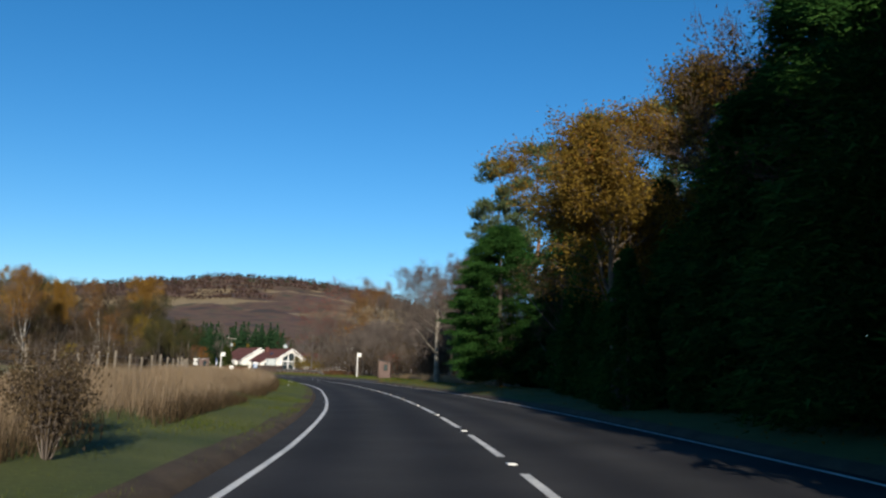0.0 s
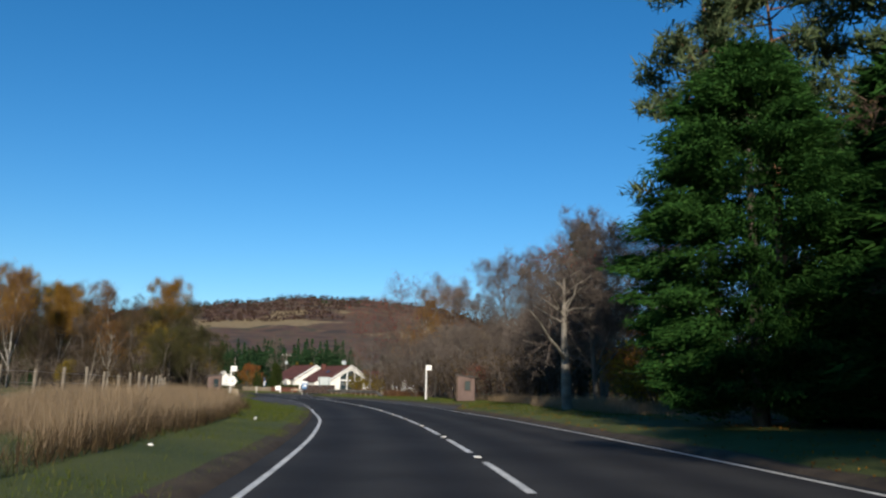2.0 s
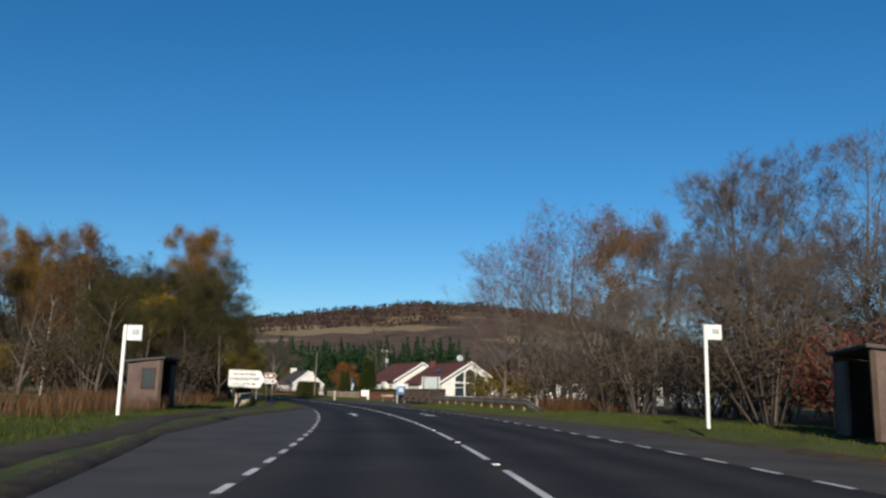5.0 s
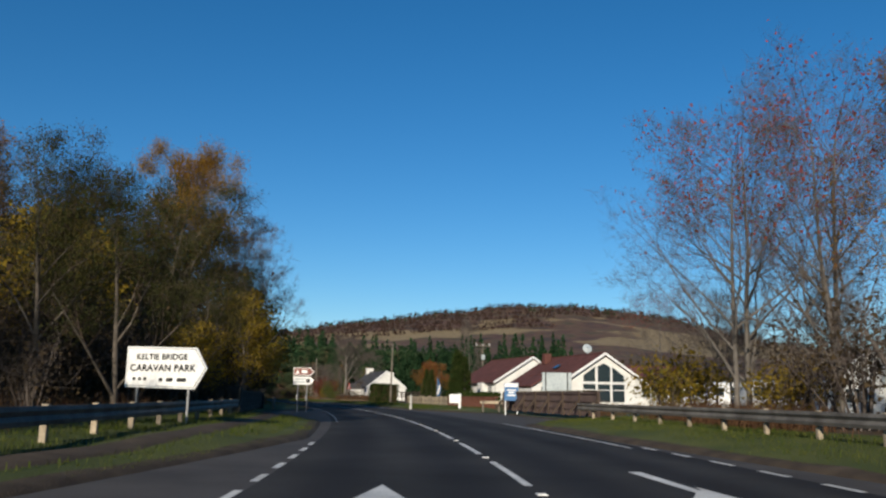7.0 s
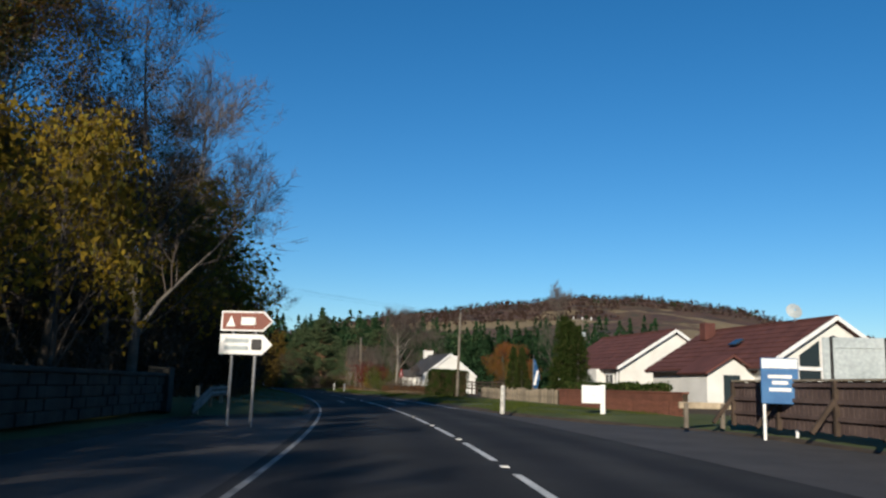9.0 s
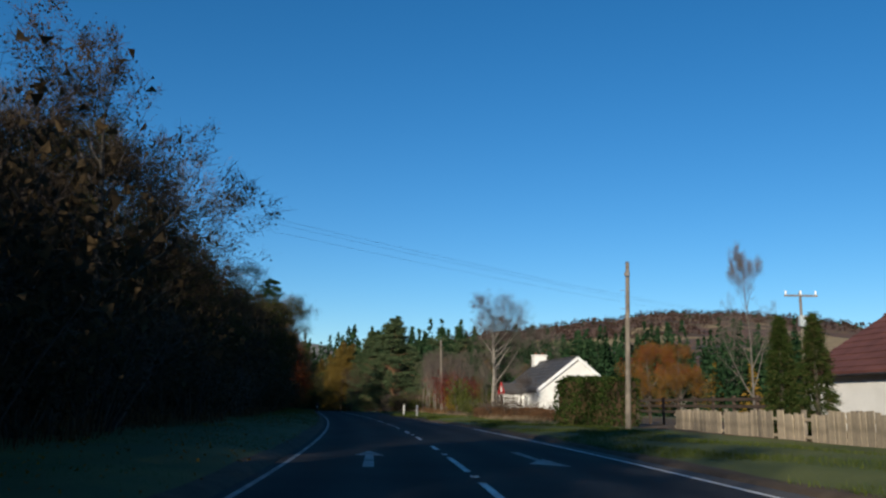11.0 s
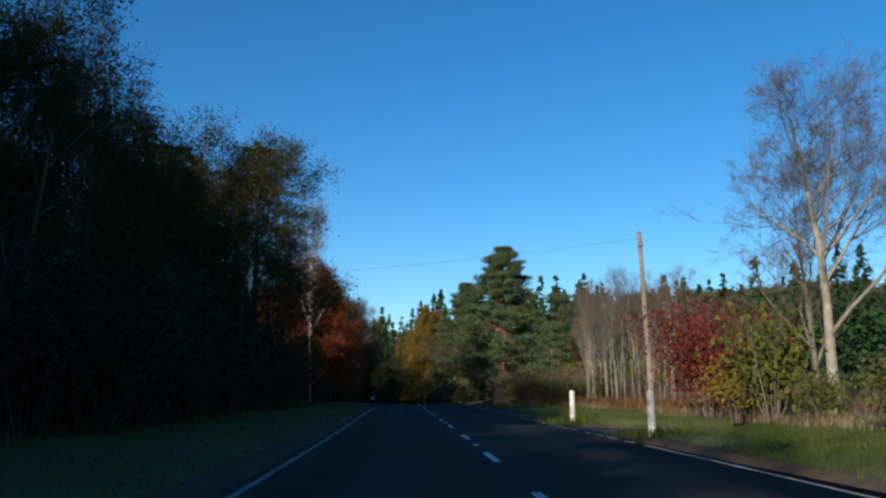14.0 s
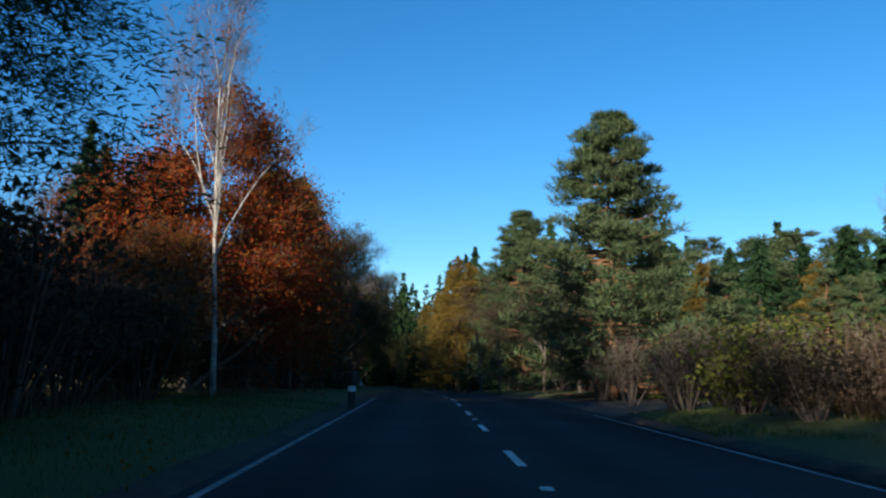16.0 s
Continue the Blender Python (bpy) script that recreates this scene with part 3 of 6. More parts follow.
def skeleton(rng, h, trunk_r, levels, clear=0.25, spread=1.0, upright=0.5, stems=1, wob=0.12):
    """A branching tree: its limbs as tubes, thick ones apart from thin, and the tips with their ways."""
    thick, thin, tips = [], [], []

    def grow(p, d, length, r, level):
        k = 5 if level == 0 else (4 if level < len(levels) else 2)
        kids = levels[level] if level < len(levels) else 0
        pos, way = np.array(p, float), np.array(d, float)
        spots = np.sort(rng.uniform(clear if level == 0 else 0.25, 1.0, kids))
        path = [pos.copy()]
        ways = [way.copy()]
        for i in range(k):
            way = way + rng.normal(size=3) * wob * (1.0 if level else 0.35)
            way[2] += 0.10 * upright if level else 0.05
            way /= np.linalg.norm(way)
            nxt = pos + way * length / k
            ra, rb = r * (1 - 0.8 * i / k), r * (1 - 0.8 * (i + 1) / k)
            (thick if level < 2 else thin).append([*pos, *nxt, ra, rb])
            pos = nxt
            path.append(pos.copy())
            ways.append(way.copy())
        if level >= len(levels):
            tips.append([*pos, *way])
            tips.append([*path[1], *ways[1]])
            return
        for c in spots:
            i = min(int(c * k), k - 1)
            q = path[i] + (path[i + 1] - path[i]) * (c * k - i)
            side = np.cross(ways[i], rng.normal(size=3))
            side /= np.linalg.norm(side) + 1e-9
            a = rng.uniform(0.55, 1.05) * spread
            dd = ways[i] * math.cos(a) + side * math.sin(a)
            dd[2] += 0.25 * upright
            dd /= np.linalg.norm(dd)
            ln = length * (0.62 if level else 0.52) * (1.15 - 0.6 * c) * rng.uniform(0.75, 1.2)
            grow(q, dd, ln, max(r * (1 - 0.8 * c) * 0.55, 0.008), level + 1)
        grow(pos, ways[-1], length * 0.3, r * 0.2, len(levels))

    for s in range(stems):
        a = rng.uniform(0, 6.28)
        lean = 0.0 if stems == 1 else 0.16
        grow((0.06 * math.cos(a) * (stems > 1), 0.06 * math.sin(a) * (stems > 1), -0.3), (lean * math.cos(a), lean * math.sin(a), 1), h * rng.uniform(0.74, 0.9) + 0.3, trunk_r, 0)
    return np.array(thick), np.array(thin), np.array(tips)


def twig_spray(tips, rng, per=7, length=0.9, width=0.022, droop=0.0):
    k = len(tips)
    c = np.repeat(tips[:, :3], per, 0) + rng.normal(size=(k * per, 3)) * length * 0.18
    d = np.repeat(tips[:, 3:], per, 0) + rng.normal(size=(k * per, 3)) * 0.6
    d[:, 2] += 0.1 - droop
    d /= np.linalg.norm(d, axis=1)[:, None]
    s = np.cross(d, rng.normal(size=d.shape))
    s /= np.linalg.norm(s, axis=1)[:, None]
    ln = rng.uniform(0.5, 1.3, k * per)[:, None] * length
    v = np.stack([c + s * width / 2, c - s * width / 2, c + d * ln], 1).reshape(-1, 3)
    return v, np.arange(len(v)).reshape(-1, 3)


def cluster(tips, rng, per, spread):
    k = len(tips)
    return np.repeat(tips[:, :3], per, 0) + np.clip(rng.normal(size=(k * per, 3)), -1.9, 1.9) * spread




def tree_thing(name, meshes, label, category):
    e = thing(name, (0, 0, 0), label, category)
    for nm, me, lb in meshes:
        part_mesh(nm, me, e, lb)
    return e


def broadleaf(name, seed, h, label, bark, leaf=None, n_leaf=9, leaf_size=0.2, levels=(9, 6, 5), clear=0.25, spread=1.0, upright=0.5, stems=1, trunk_r=0.2, twig="twig", twigs=6, cloud=0.35, droop=0.0, extra=None, twig_w=0.022):
    rng = np.random.default_rng(seed)
    thick, thin, tips = skeleton(rng, h, trunk_r, levels, clear, spread, upright, stems)
    top = tips[:, 2].max()
    scale = h / top
    for a in (thick, thin):
        a[:, :6] *= scale
    tips[:, :3] *= scale
    ms = [("trunk", fast_mesh("trunk", *limbs(thick, 6), bark), "")]
    fine = thin[:, 6] < 0.02
    tv = [limbs(thin[~fine], 3)] if (~fine).any() else []
    tv.append(slips(thin[fine], rng))
    if twigs:
        tv.append(twig_spray(tips, rng, twigs, 0.075 * h ** 0.75, twig_w, droop))
    ms.append(("branchwork", fast_mesh("branchwork", *joined(tv), M[twig]), ""))
    if leaf:
        ms.append(("crown", fast_mesh("crown", *leaves(cluster(tips, rng, n_leaf, cloud), leaf_size, rng, droop=droop), M[leaf]), ""))
    if extra:
        mat, share, per = extra
        few = tips[tips[:, 2] > np.quantile(tips[:, 2], share)]
        ms.append(("late_foliage", fast_mesh("late_foliage", *leaves(cluster(few, rng, per, cloud), leaf_size, rng), M[mat]), ""))
    return tree_thing(name, ms, label, "tree")


def conifer(name, seed, h, radius, label, leaf, bark, whorls=34, arms=9, needles=12, size=0.34, base=0.08, shape=0.85, droop=0.35, ragged=0.18):
    """A spired tree: drooping arms in whorls, each set with sprays."""
    rng = np.random.default_rng(seed)
    segs = [[0, 0, -0.3, 0, 0, h * 0.5, h * 0.017 + 0.05, h * 0.009 + 0.02], [0, 0, h * 0.5, 0, 0, h * 0.98, h * 0.009 + 0.02, 0.015]]
    cent, out = [], []
    for i in range(whorls):
        q = base + (1 - base) * (i / whorls) ** 0.9
        r = radius * (1 - q) ** shape * (1 + 0.0) + 0.05
        for a in range(arms):
            th = rng.uniform(0, 6.283)
            ln = r * rng.uniform(1 - 2.2 * ragged, 1 + ragged)
            z = h * q + rng.normal() * 0.015 * h
            way = np.array([math.cos(th), math.sin(th), 0])
            if i % 3 == 0 and a % 3 == 0:
                segs.append([0, 0, z, *(way * ln * 0.8 + (0, 0, z - droop * ln * 0.5)), 0.03, 0.008])
            t = np.sqrt(rng.uniform(0.03, 1, needles))
            p = way[None] * (t * ln)[:, None] + rng.normal(size=(needles, 3)) * 0.09 * r * np.array([1, 1, 0.6])
            p[:, 2] += z - droop * ln * t ** 1.6
            cent.append(p)
            o = np.repeat(way[None], needles, 0)
            o[:, 2] -= droop * 0.7
            out.append(o)
    cent, out = np.concatenate(cent), np.concatenate(out)
    v, t = leaves(cent, size, rng, out * 1.3, 2.4, wide=0.26)
    return tree_thing(name, [("trunk", fast_mesh("trunk", *limbs(np.array(segs), 5), bark), ""), ("crown", fast_mesh("crown", v, t, M[leaf]), "")], label, "tree")


def scots_pine(name, seed, h, label, low=0.45, radius=2.6, clumps=44, per=130, tuft=0.30, cone=False):
    rng = np.random.default_rng(seed)
    segs, cent, out = [], [], []
    k = 8
    pts = [np.array([0, 0, -0.3])]
    for i in range(k):
        pts.append(np.array([rng.normal() * 0.12, rng.normal() * 0.12, h * (i + 1) / k * 0.97]))
        r0, r1 = 0.02 + h * 0.014 * (1 - i / k), 0.02 + h * 0.014 * (1 - (i + 1) / k)
        segs.append([*pts[-2], *pts[-1], r0, r1])
    for c in range(clumps):
        q = low + (1 - low) * (c + rng.uniform()) / clumps
        th = rng.uniform(0, 6.283)
        f = (1 - q) / (1 - low)
        r = radius * (0.06 + 1.0 * f ** 0.72 if cone else 0.35 + 1.2 * f * (1.35 - f)) * rng.uniform(0.45, 1.1)
        zb = h * q
        tip = np.array([math.cos(th) * r, math.sin(th) * r, min(zb + (0.10 if cone else 0.22) * r * rng.uniform(-0.5, 1.4), h * 0.985)])
        root = np.array([0, 0, zb - 0.12 * r])
        m = (root + tip) / 2 + np.array([0, 0, -0.08 * r])
        segs += [[*root, *m, 0.03 + 0.008 * r, 0.025], [*m, *tip, 0.025, 0.01]]
        rad = np.array([0.75, 0.75, 0.27 if cone else 0.36]) * (0.55 + 0.45 * f if cone else 1.0) * (0.55 + 0.16 * radius) * rng.uniform(0.7, 1.25)
        for cc, share in ((tip, 0.6), ((m + tip) / 2, 0.4)):
            g = rng.normal(size=(int(per * share), 3))
            g /= np.linalg.norm(g, axis=1)[:, None]
            rr = rng.uniform(0.35, 1, len(g))[:, None] ** 0.6
            cent.append(cc + g * rr * rad)
            out.append(g + np.array([0, 0, 0.5]))
    cent, out = np.concatenate(cent), np.concatenate(out)
    return tree_thing(name, [("trunk", fast_mesh("trunk", *limbs(np.array(segs), 7), M["pine_bark"]), ""), ("crown", fast_mesh("crown", *leaves(cent, tuft, rng, out, 2.2, wide=0.2), M["needles"]), "")], label, "tree")


def cypress(name, seed, h, radius, label, lobes=190, per=95, size=0.30, base=0.03, leaf="cypress", full=False, flat=0.75):
    """A dense garden cypress: overlapping feathery sprays round a full body."""
    rng = np.random.default_rng(seed)
    cent, out = [], []
    for c in range(lobes):
        q = base + (0.99 - base) * ((c + rng.uniform()) / lobes) ** 1.15
        th = rng.uniform(0, 6.283)
        prof = (1 - q) ** 0.62 * (0.72 + 0.28 * min(q / 0.15, 1)) * (1 + 0.10 * math.sin(9 * q + 2 * th))
        if full:
            prof = min(1.0, 0.55 + q) * min(1.0, ((1 - q) / 0.55)) ** 0.55 * (1 + 0.10 * math.sin(9 * q + 2 * th))
        r = radius * prof * rng.uniform(0.72, 1.06)
        way = np.array([math.cos(th), math.sin(th), 0.15])
        tip = np.array([math.cos(th) * r, math.sin(th) * r, h * q])
        t = rng.uniform(0, 1, per)[:, None] ** 0.7
        root = np.array([0, 0, h * q - 0.35 * r])
        p = root + (tip - root) * (0.45 + 0.55 * t) + rng.normal(size=(per, 3)) * (0.25 - 0.12 * t) * np.array([1, 1, flat]) * (0.5 + 0.22 * radius)
        p[:, 2] -= 0.35 * t[:, 0] ** 3
        cent.append(p)
        o = np.repeat(way[None], per, 0)
        o[:, 2] -= 0.45 * t[:, 0]
        out.append(o)
    cent, out = np.concatenate(cent), np.concatenate(out)
    v, t = leaves(cent, size, rng, out * 1.4, 2.3, wide=0.3)
    segs = np.array([[0, 0, -0.3, 0, 0, h * 0.85, 0.05 + 0.02 * h, 0.03]])
    return tree_thing(name, [("trunk", fast_mesh("trunk", *limbs(segs, 6), M["bark"]), ""), ("crown", fast_mesh("crown", v, t, M[leaf]), "")], label, "tree")


def bush(name, seed, h, radius, leaf, label, n_leaf=1500, size=0.13, stems=14, category="bush"):
    rng = np.random.default_rng(seed)
    segs, tips = [], []
    for i in range(stems):
        th = rng.uniform(0, 6.283)
        a = np.array([math.cos(th), math.sin(th), 0]) * radius * rng.uniform(0.1, 0.9)
        t = np.array([a[0], a[1], h * rng.uniform(0.55, 0.95)])
        m = t * np.array([0.6, 0.6, 0.55])
        segs += [[*(a * 0.15 + (0, 0, -0.15)), *m, 0.03, 0.02], [*m, *t, 0.02, 0.006]]
        tips += [t, m, (m + t) / 2]
    tips = np.array(tips)
    per = max(1, n_leaf // len(tips))
    c = np.repeat(tips, per, 0) + np.clip(rng.normal(size=(per * len(tips), 3)), -1.9, 1.9) * np.array([0.26, 0.26, 0.2]) * radius
    c[:, 2] = np.abs(c[:, 2]) + 0.02
    tv = np.concatenate([np.repeat(tips, 10, 0), rng.normal(size=(len(tips) * 10, 3)) * 0.5 + (0, 0, 0.6)], 1)
    st = joined([limbs(np.array(segs), 4), twig_spray(tv, rng, 1, 0.35 * h, 0.012)])
    return tree_thing(name, [("stem", fast_mesh("stem", *st, M["twig"]), ""), ("crown", fast_mesh("crown", *leaves(c, size, rng), M[leaf]), "")], label, category)


def ground_z(x, y):
    near = min(abs(x - mid(y + k)[0]) + 0.35 * abs(k) for k in (-10, 0, 10))
    return (0.28 + 0.12 * min(near / 24, 1) if near < 28 else 0.36) + (dip(y) if near < 120 else 0)


def planted(protos, rows, seed, label=""):
    """Copies of a kind of tree at rows of x, y, height; the kind is h tall as made."""
    rng = random.Random(seed)
    for x, y, h, *wide in rows:
        g = wide[0] if wide else 1.0
        e, made = protos[rng.randrange(len(protos))]
        k = h / made
        c = copy_thing(e, Matrix.LocRotScale(Vector((x, y, ground_z(x, y) - 0.05)), Euler((0, 0, rng.uniform(0, 6.28))), Vector((g * k * rng.uniform(0.9, 1.12), g * k * rng.uniform(0.9, 1.12), k))))
        if label:
            c["label"] = label


def belt(y0, y1, step, o0, o1, h0, h1, seed):
    """Rows of x, y, height in a belt along the road."""
    rng = random.Random(seed)
    out, y = [], y0
    while y < y1:
        x, yy, _ = at(y + rng.uniform(-0.4, 0.4) * step, rng.uniform(o0, o1))
        out.append((x, yy, rng.uniform(h0, h1)))
        y += step
    return out


def retire(protos):
    """Take the patterns away once their copies stand."""
    for e, _ in protos:
        for o in [*e.children_recursive, e]:
            bpy.data.objects.remove(o)


BARE = [(broadleaf("bare_tree", 11 + i, 14, "leafless grey-brown broadleaf tree with fine twigs", M["grey_bark"], None, levels=(10, 7, 5), clear=0.2, upright=0.8, trunk_r=0.19, twigs=8), 14) for i in range(3)]
SPARSE = [(broadleaf("sparse_tree", 31 + i, 13, "thinning autumn tree with brown leaves and bare twigs", M["bark"], "brown", 9, 0.085, levels=(10, 7, 3), clear=0.12, upright=0.5, trunk_r=0.2, twigs=7, twig="twig_dark", cloud=0.2), 13) for i in range(3)]
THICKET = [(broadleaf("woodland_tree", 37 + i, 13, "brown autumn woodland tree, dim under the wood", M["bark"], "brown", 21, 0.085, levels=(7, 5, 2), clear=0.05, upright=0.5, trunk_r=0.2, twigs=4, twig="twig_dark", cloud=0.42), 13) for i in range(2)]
BIRCH_THIN = [(broadleaf("birch_tree", 57, 16, "white-stemmed birch with purplish bare twigs", M["birch_bark"], "redleaf", 1, 0.07, levels=(13, 6, 4), clear=0.3, spread=0.6, upright=0.9, trunk_r=0.15, twigs=8, twig_w=0.014, cloud=0.3, droop=0.4), 16)]
OLIVE = [(broadleaf("fading_tree", 41 + i, 13, "broadleaf tree with dull olive leaves beginning to turn", M["bark"], "olive", 36, 0.07, levels=(10, 7, 3), clear=0.05, upright=0.4, trunk_r=0.2, twigs=6, twig="twig_dark", cloud=0.29), 13) for i in range(2)]
BIRCH = [(broadleaf("birch_tree", 51 + i, 16, "silver birch with thin orange-brown autumn leaves", M["birch_bark"], "orange", 13, 0.09, levels=(13, 6, 4), clear=0.25, spread=0.75, upright=0.9, trunk_r=0.15, twigs=6, cloud=0.32, droop=0.5), 16) for i in range(2)]
GOLD = [(broadleaf("golden_tree", 61 + i, 13, "full broadleaf tree in gold and russet leaf", M["bark"], "gold", 58, 0.085, levels=(13, 8, 4), clear=0.03, upright=0.35, trunk_r=0.24, twigs=4, cloud=0.30, extra=("orange", 0.6, 8)), 13) for i in range(2)]
YELLOW = [(broadleaf("yellow_tree", 71 + i, 9, "small tree with clear yellow autumn leaves", M["bark"], "yellow", 8, 0.17, levels=(9, 6, 4), clear=0.15, upright=0.4, trunk_r=0.12, twigs=4, cloud=0.38), 9) for i in range(2)]
ORANGE = [(broadleaf("beech_tree", 81 + i, 11, "beech tree in copper-orange autumn leaf", M["grey_bark"], "orange", 20, 0.10, levels=(11, 7, 5), clear=0.06, upright=0.3, trunk_r=0.2, twigs=4, cloud=0.35, extra=("redleaf", 0.5, 6)), 11) for i in range(2)]
BEECH = [(broadleaf("beech_tree", 86, 11, "wide dense beech in red, copper and yellow autumn leaf", M["grey_bark"], "beech", 46, 0.095, levels=(14, 8, 4), clear=0.03, spread=1.1, upright=0.3, trunk_r=0.2, twigs=4, cloud=0.34, extra=("redleaf", 0.7, 5)), 11)]
BEECH_RED = [(broadleaf("beech_tree", 87, 11, "wide beech turned deep red with copper patches", M["grey_bark"], "red_beech", 40, 0.095, levels=(14, 8, 4), clear=0.03, spread=1.1, upright=0.3, trunk_r=0.2, twigs=5, cloud=0.30, extra=("beech", 0.2, 12)), 11)]
LAYERED = [(conifer("spruce_tree", 118, 15, 5.2, "dark spruce with long level branches and thin sprays", "spruce", M["bark"], whorls=22, arms=10, needles=260, size=0.07, base=0.30, shape=0.5, droop=0.15, ragged=0.22), 15)]
REDTWIG = [(broadleaf("maple_tree", 91 + i, 15, "nearly bare upright tree with scattered red leaves", M["grey_bark"], None, levels=(16, 8, 4), clear=0.12, spread=1.05, upright=0.4, trunk_r=0.15, leaf_size=0.115, twigs=6, twig_w=0.013, cloud=0.3, extra=("redleaf", 0.35, 1)), 15) for i in range(2)]
WEEPING = [(broadleaf("birch_tree", 55 + i, 17, "tall weeping birch in thin gold and orange leaf", M["birch_bark"], "amber", 46, 0.075, levels=(15, 7, 5), clear=0.3, spread=0.8, upright=0.85, trunk_r=0.16, twigs=6, twig_w=0.014, cloud=0.34, droop=0.8), 17) for i in range(2)]
ASH = [(broadleaf("ash_tree", 19, 13, "leafless tree with an even oval crown of fine pale twigs", M["pale_bark"], None, levels=(15, 8, 5), clear=0.25, spread=1.1, upright=0.55, trunk_r=0.2, twigs=8, twig_w=0.012), 13)]
ASPEN = [(broadleaf("aspen_sapling", 101 + i, 8, "slender pale leafless sapling, straight and thinly twigged", M["pale_bark"], None, levels=(11, 4, 2), clear=0.3, spread=0.45, upright=1.3, trunk_r=0.04, twigs=4, twig_w=0.008), 8) for i in range(3)]
SPRUCE = [(conifer("spruce_tree", 111 + i, 18, 3.7, "dark green spruce with drooping branches", "spruce", M["bark"], needles=22, size=0.22, shape=0.72), 18) for i in range(2)]
SPRUCE_FAR = [(conifer("spruce_tree", 115 + i, 15, 3.6, "dark green spruce in the wood", "spruce", M["bark"], whorls=30, needles=13, size=0.30, shape=0.65, ragged=0.25), 15) for i in range(2)]
CYPRESS_SHADE = [(cypress("cypress_tree", 144, 11, 4.2, "dense dark green cypress added to fill and shade the shelter belt", 200, 60, 0.24, 0.03), 11)]
LARCH = [(conifer("larch_tree", 121 + i, 16, 4.4, "larch with soft golden autumn needles", "larch", M["bark"], arms=11, needles=44, size=0.14, droop=0.12, shape=0.6, ragged=0.3), 16) for i in range(2)]
PINE = [(scots_pine("pine_tree", 131 + i, 18, "tall pine with an orange-brown trunk and clumped needles", 0.45, 3.2, 50, 150, 0.22), 18) for i in range(2)]
CYPRESS = [(cypress("cypress_tree", 141 + i, 11, 4.2, "dense dark green cypress with feathery sprays", 270, 200, 0.085, 0.03), 11) for i in range(2)]
HERO = [(cypress("cypress_tree", 147, 11, 4.2, "dense green cypress with feathery drooping sprays by the road", 430, 320, 0.085, 0.07, full=True, flat=0.42), 11)]
PALE_TRUNK = [(broadleaf("roadside_tree", 207, 8.3, "spreading bare tree with a thick pale trunk and reddish twig tips", M["pale_bark"], None, levels=(13, 8, 5), clear=0.36, spread=1.25, upright=0.2, trunk_r=0.24, leaf_size=0.07, twigs=8, twig_w=0.013, cloud=0.2, extra=("redleaf", 0.85, 1)), 8.3)]
TWIGGY = [(broadleaf("scrub_tree", 201 + i, 9, "low spreading leafless tree with a haze of brown twigs", M["grey_bark"], None, levels=(11, 8, 4), clear=0.1, upright=0.35, trunk_r=0.13, twigs=9, twig_w=0.015), 9) for i in range(2)]
THUJA = [(cypress("columnar_conifer", 151, 8, 1.5, "tall narrow clipped garden conifer, dark green", 210, 80, 0.09, leaf="hedge"), 8)]
BUSH_BROWN = [(bush("scrub_bush", 161 + i, 2.2, 1.5, "brown", "brown leafless scrub bush at the wood's edge", 640, 0.08), 2.2) for i in range(2)]
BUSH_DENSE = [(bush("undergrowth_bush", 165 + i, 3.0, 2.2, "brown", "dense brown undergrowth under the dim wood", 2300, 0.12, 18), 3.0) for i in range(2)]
BUSH_GREEN = [(bush("green_bush", 171, 2.2, 1.4, "fresh", "leafy bush in yellowing green leaf", 1400, 0.13), 2.2)]
BUSH_YELLOW = [(bush("yellow_bush", 181, 2.2, 1.4, "yellow", "low bush in bright yellow-orange autumn leaf", 1300, 0.13), 2.2)]
BUSH_RED = [(bush("red_bush", 191, 3.2, 2.0, "maroon", "spreading bush in dark red autumn leaf", 5200, 0.09), 3.2)]

# beside the road on the east: shelter belt from the start to the bus stop
planted(CYPRESS, [(18.8, 44.0, 15.0), (19.0, 36.0, 16.0)], 1)
# the first five stand out of view by the start, added to cast shade
planted(CYPRESS_SHADE, [(16.5, 28.5, 12.0), (17.0, 20.0, 11.0), (17.0, 10.0, 11.0), (15.5, 33.0, 10.5), (15.2, 26.0, 11.0), (15.8, 75.5, 10.0), (18.5, 50.0, 12.0), (19.0, 59.0, 9.0), (18.0, 66.0, 8.0)], 78)
planted(SPARSE, [(17.6, 49.5, 17.5, 0.8), (19.0, 41.0, 17.0)], 79)
planted(HERO, [(11.6, 78.5, 11.2, 0.95)], 47)
# low dark cypresses added to deepen the black shade under the golden tree
planted(CYPRESS_SHADE, [(11.9, 48.2, 5.0, 0.6), (12.9, 52.5, 5.0, 0.8), (13.6, 49.0, 5.5, 0.8), (13.2, 56.5, 5.0, 0.8), (13.0, 60.0, 5.0, 0.8), (13.6, 64.0, 5.2, 0.8), (14.4, 69.0, 5.5, 0.8)], 103)
# tall trees added mostly out of view, shading the belt from the south
planted(CYPRESS_SHADE, [(12.9, 29.0, 13.0, 0.75), (13.4, 20.0, 14.0, 0.7), (16.8, 27.0, 15.5, 0.8), (19.8, 29.5, 17.5, 0.8), (15.2, 18.0, 15.0, 0.8), (18.5, 13.0, 18.0, 0.8), (21.5, 20.0, 18.0, 0.8), (23.0, 33.0, 17.0, 0.8), (16.0, 5.0, 19.0, 0.8), (20.0, -6.0, 20.0, 0.8), (23.5, 5.0, 20.0, 0.8), (14.6, 46.0, 9.2, 0.7), (14.8, 53.5, 8.5, 0.7)], 94)
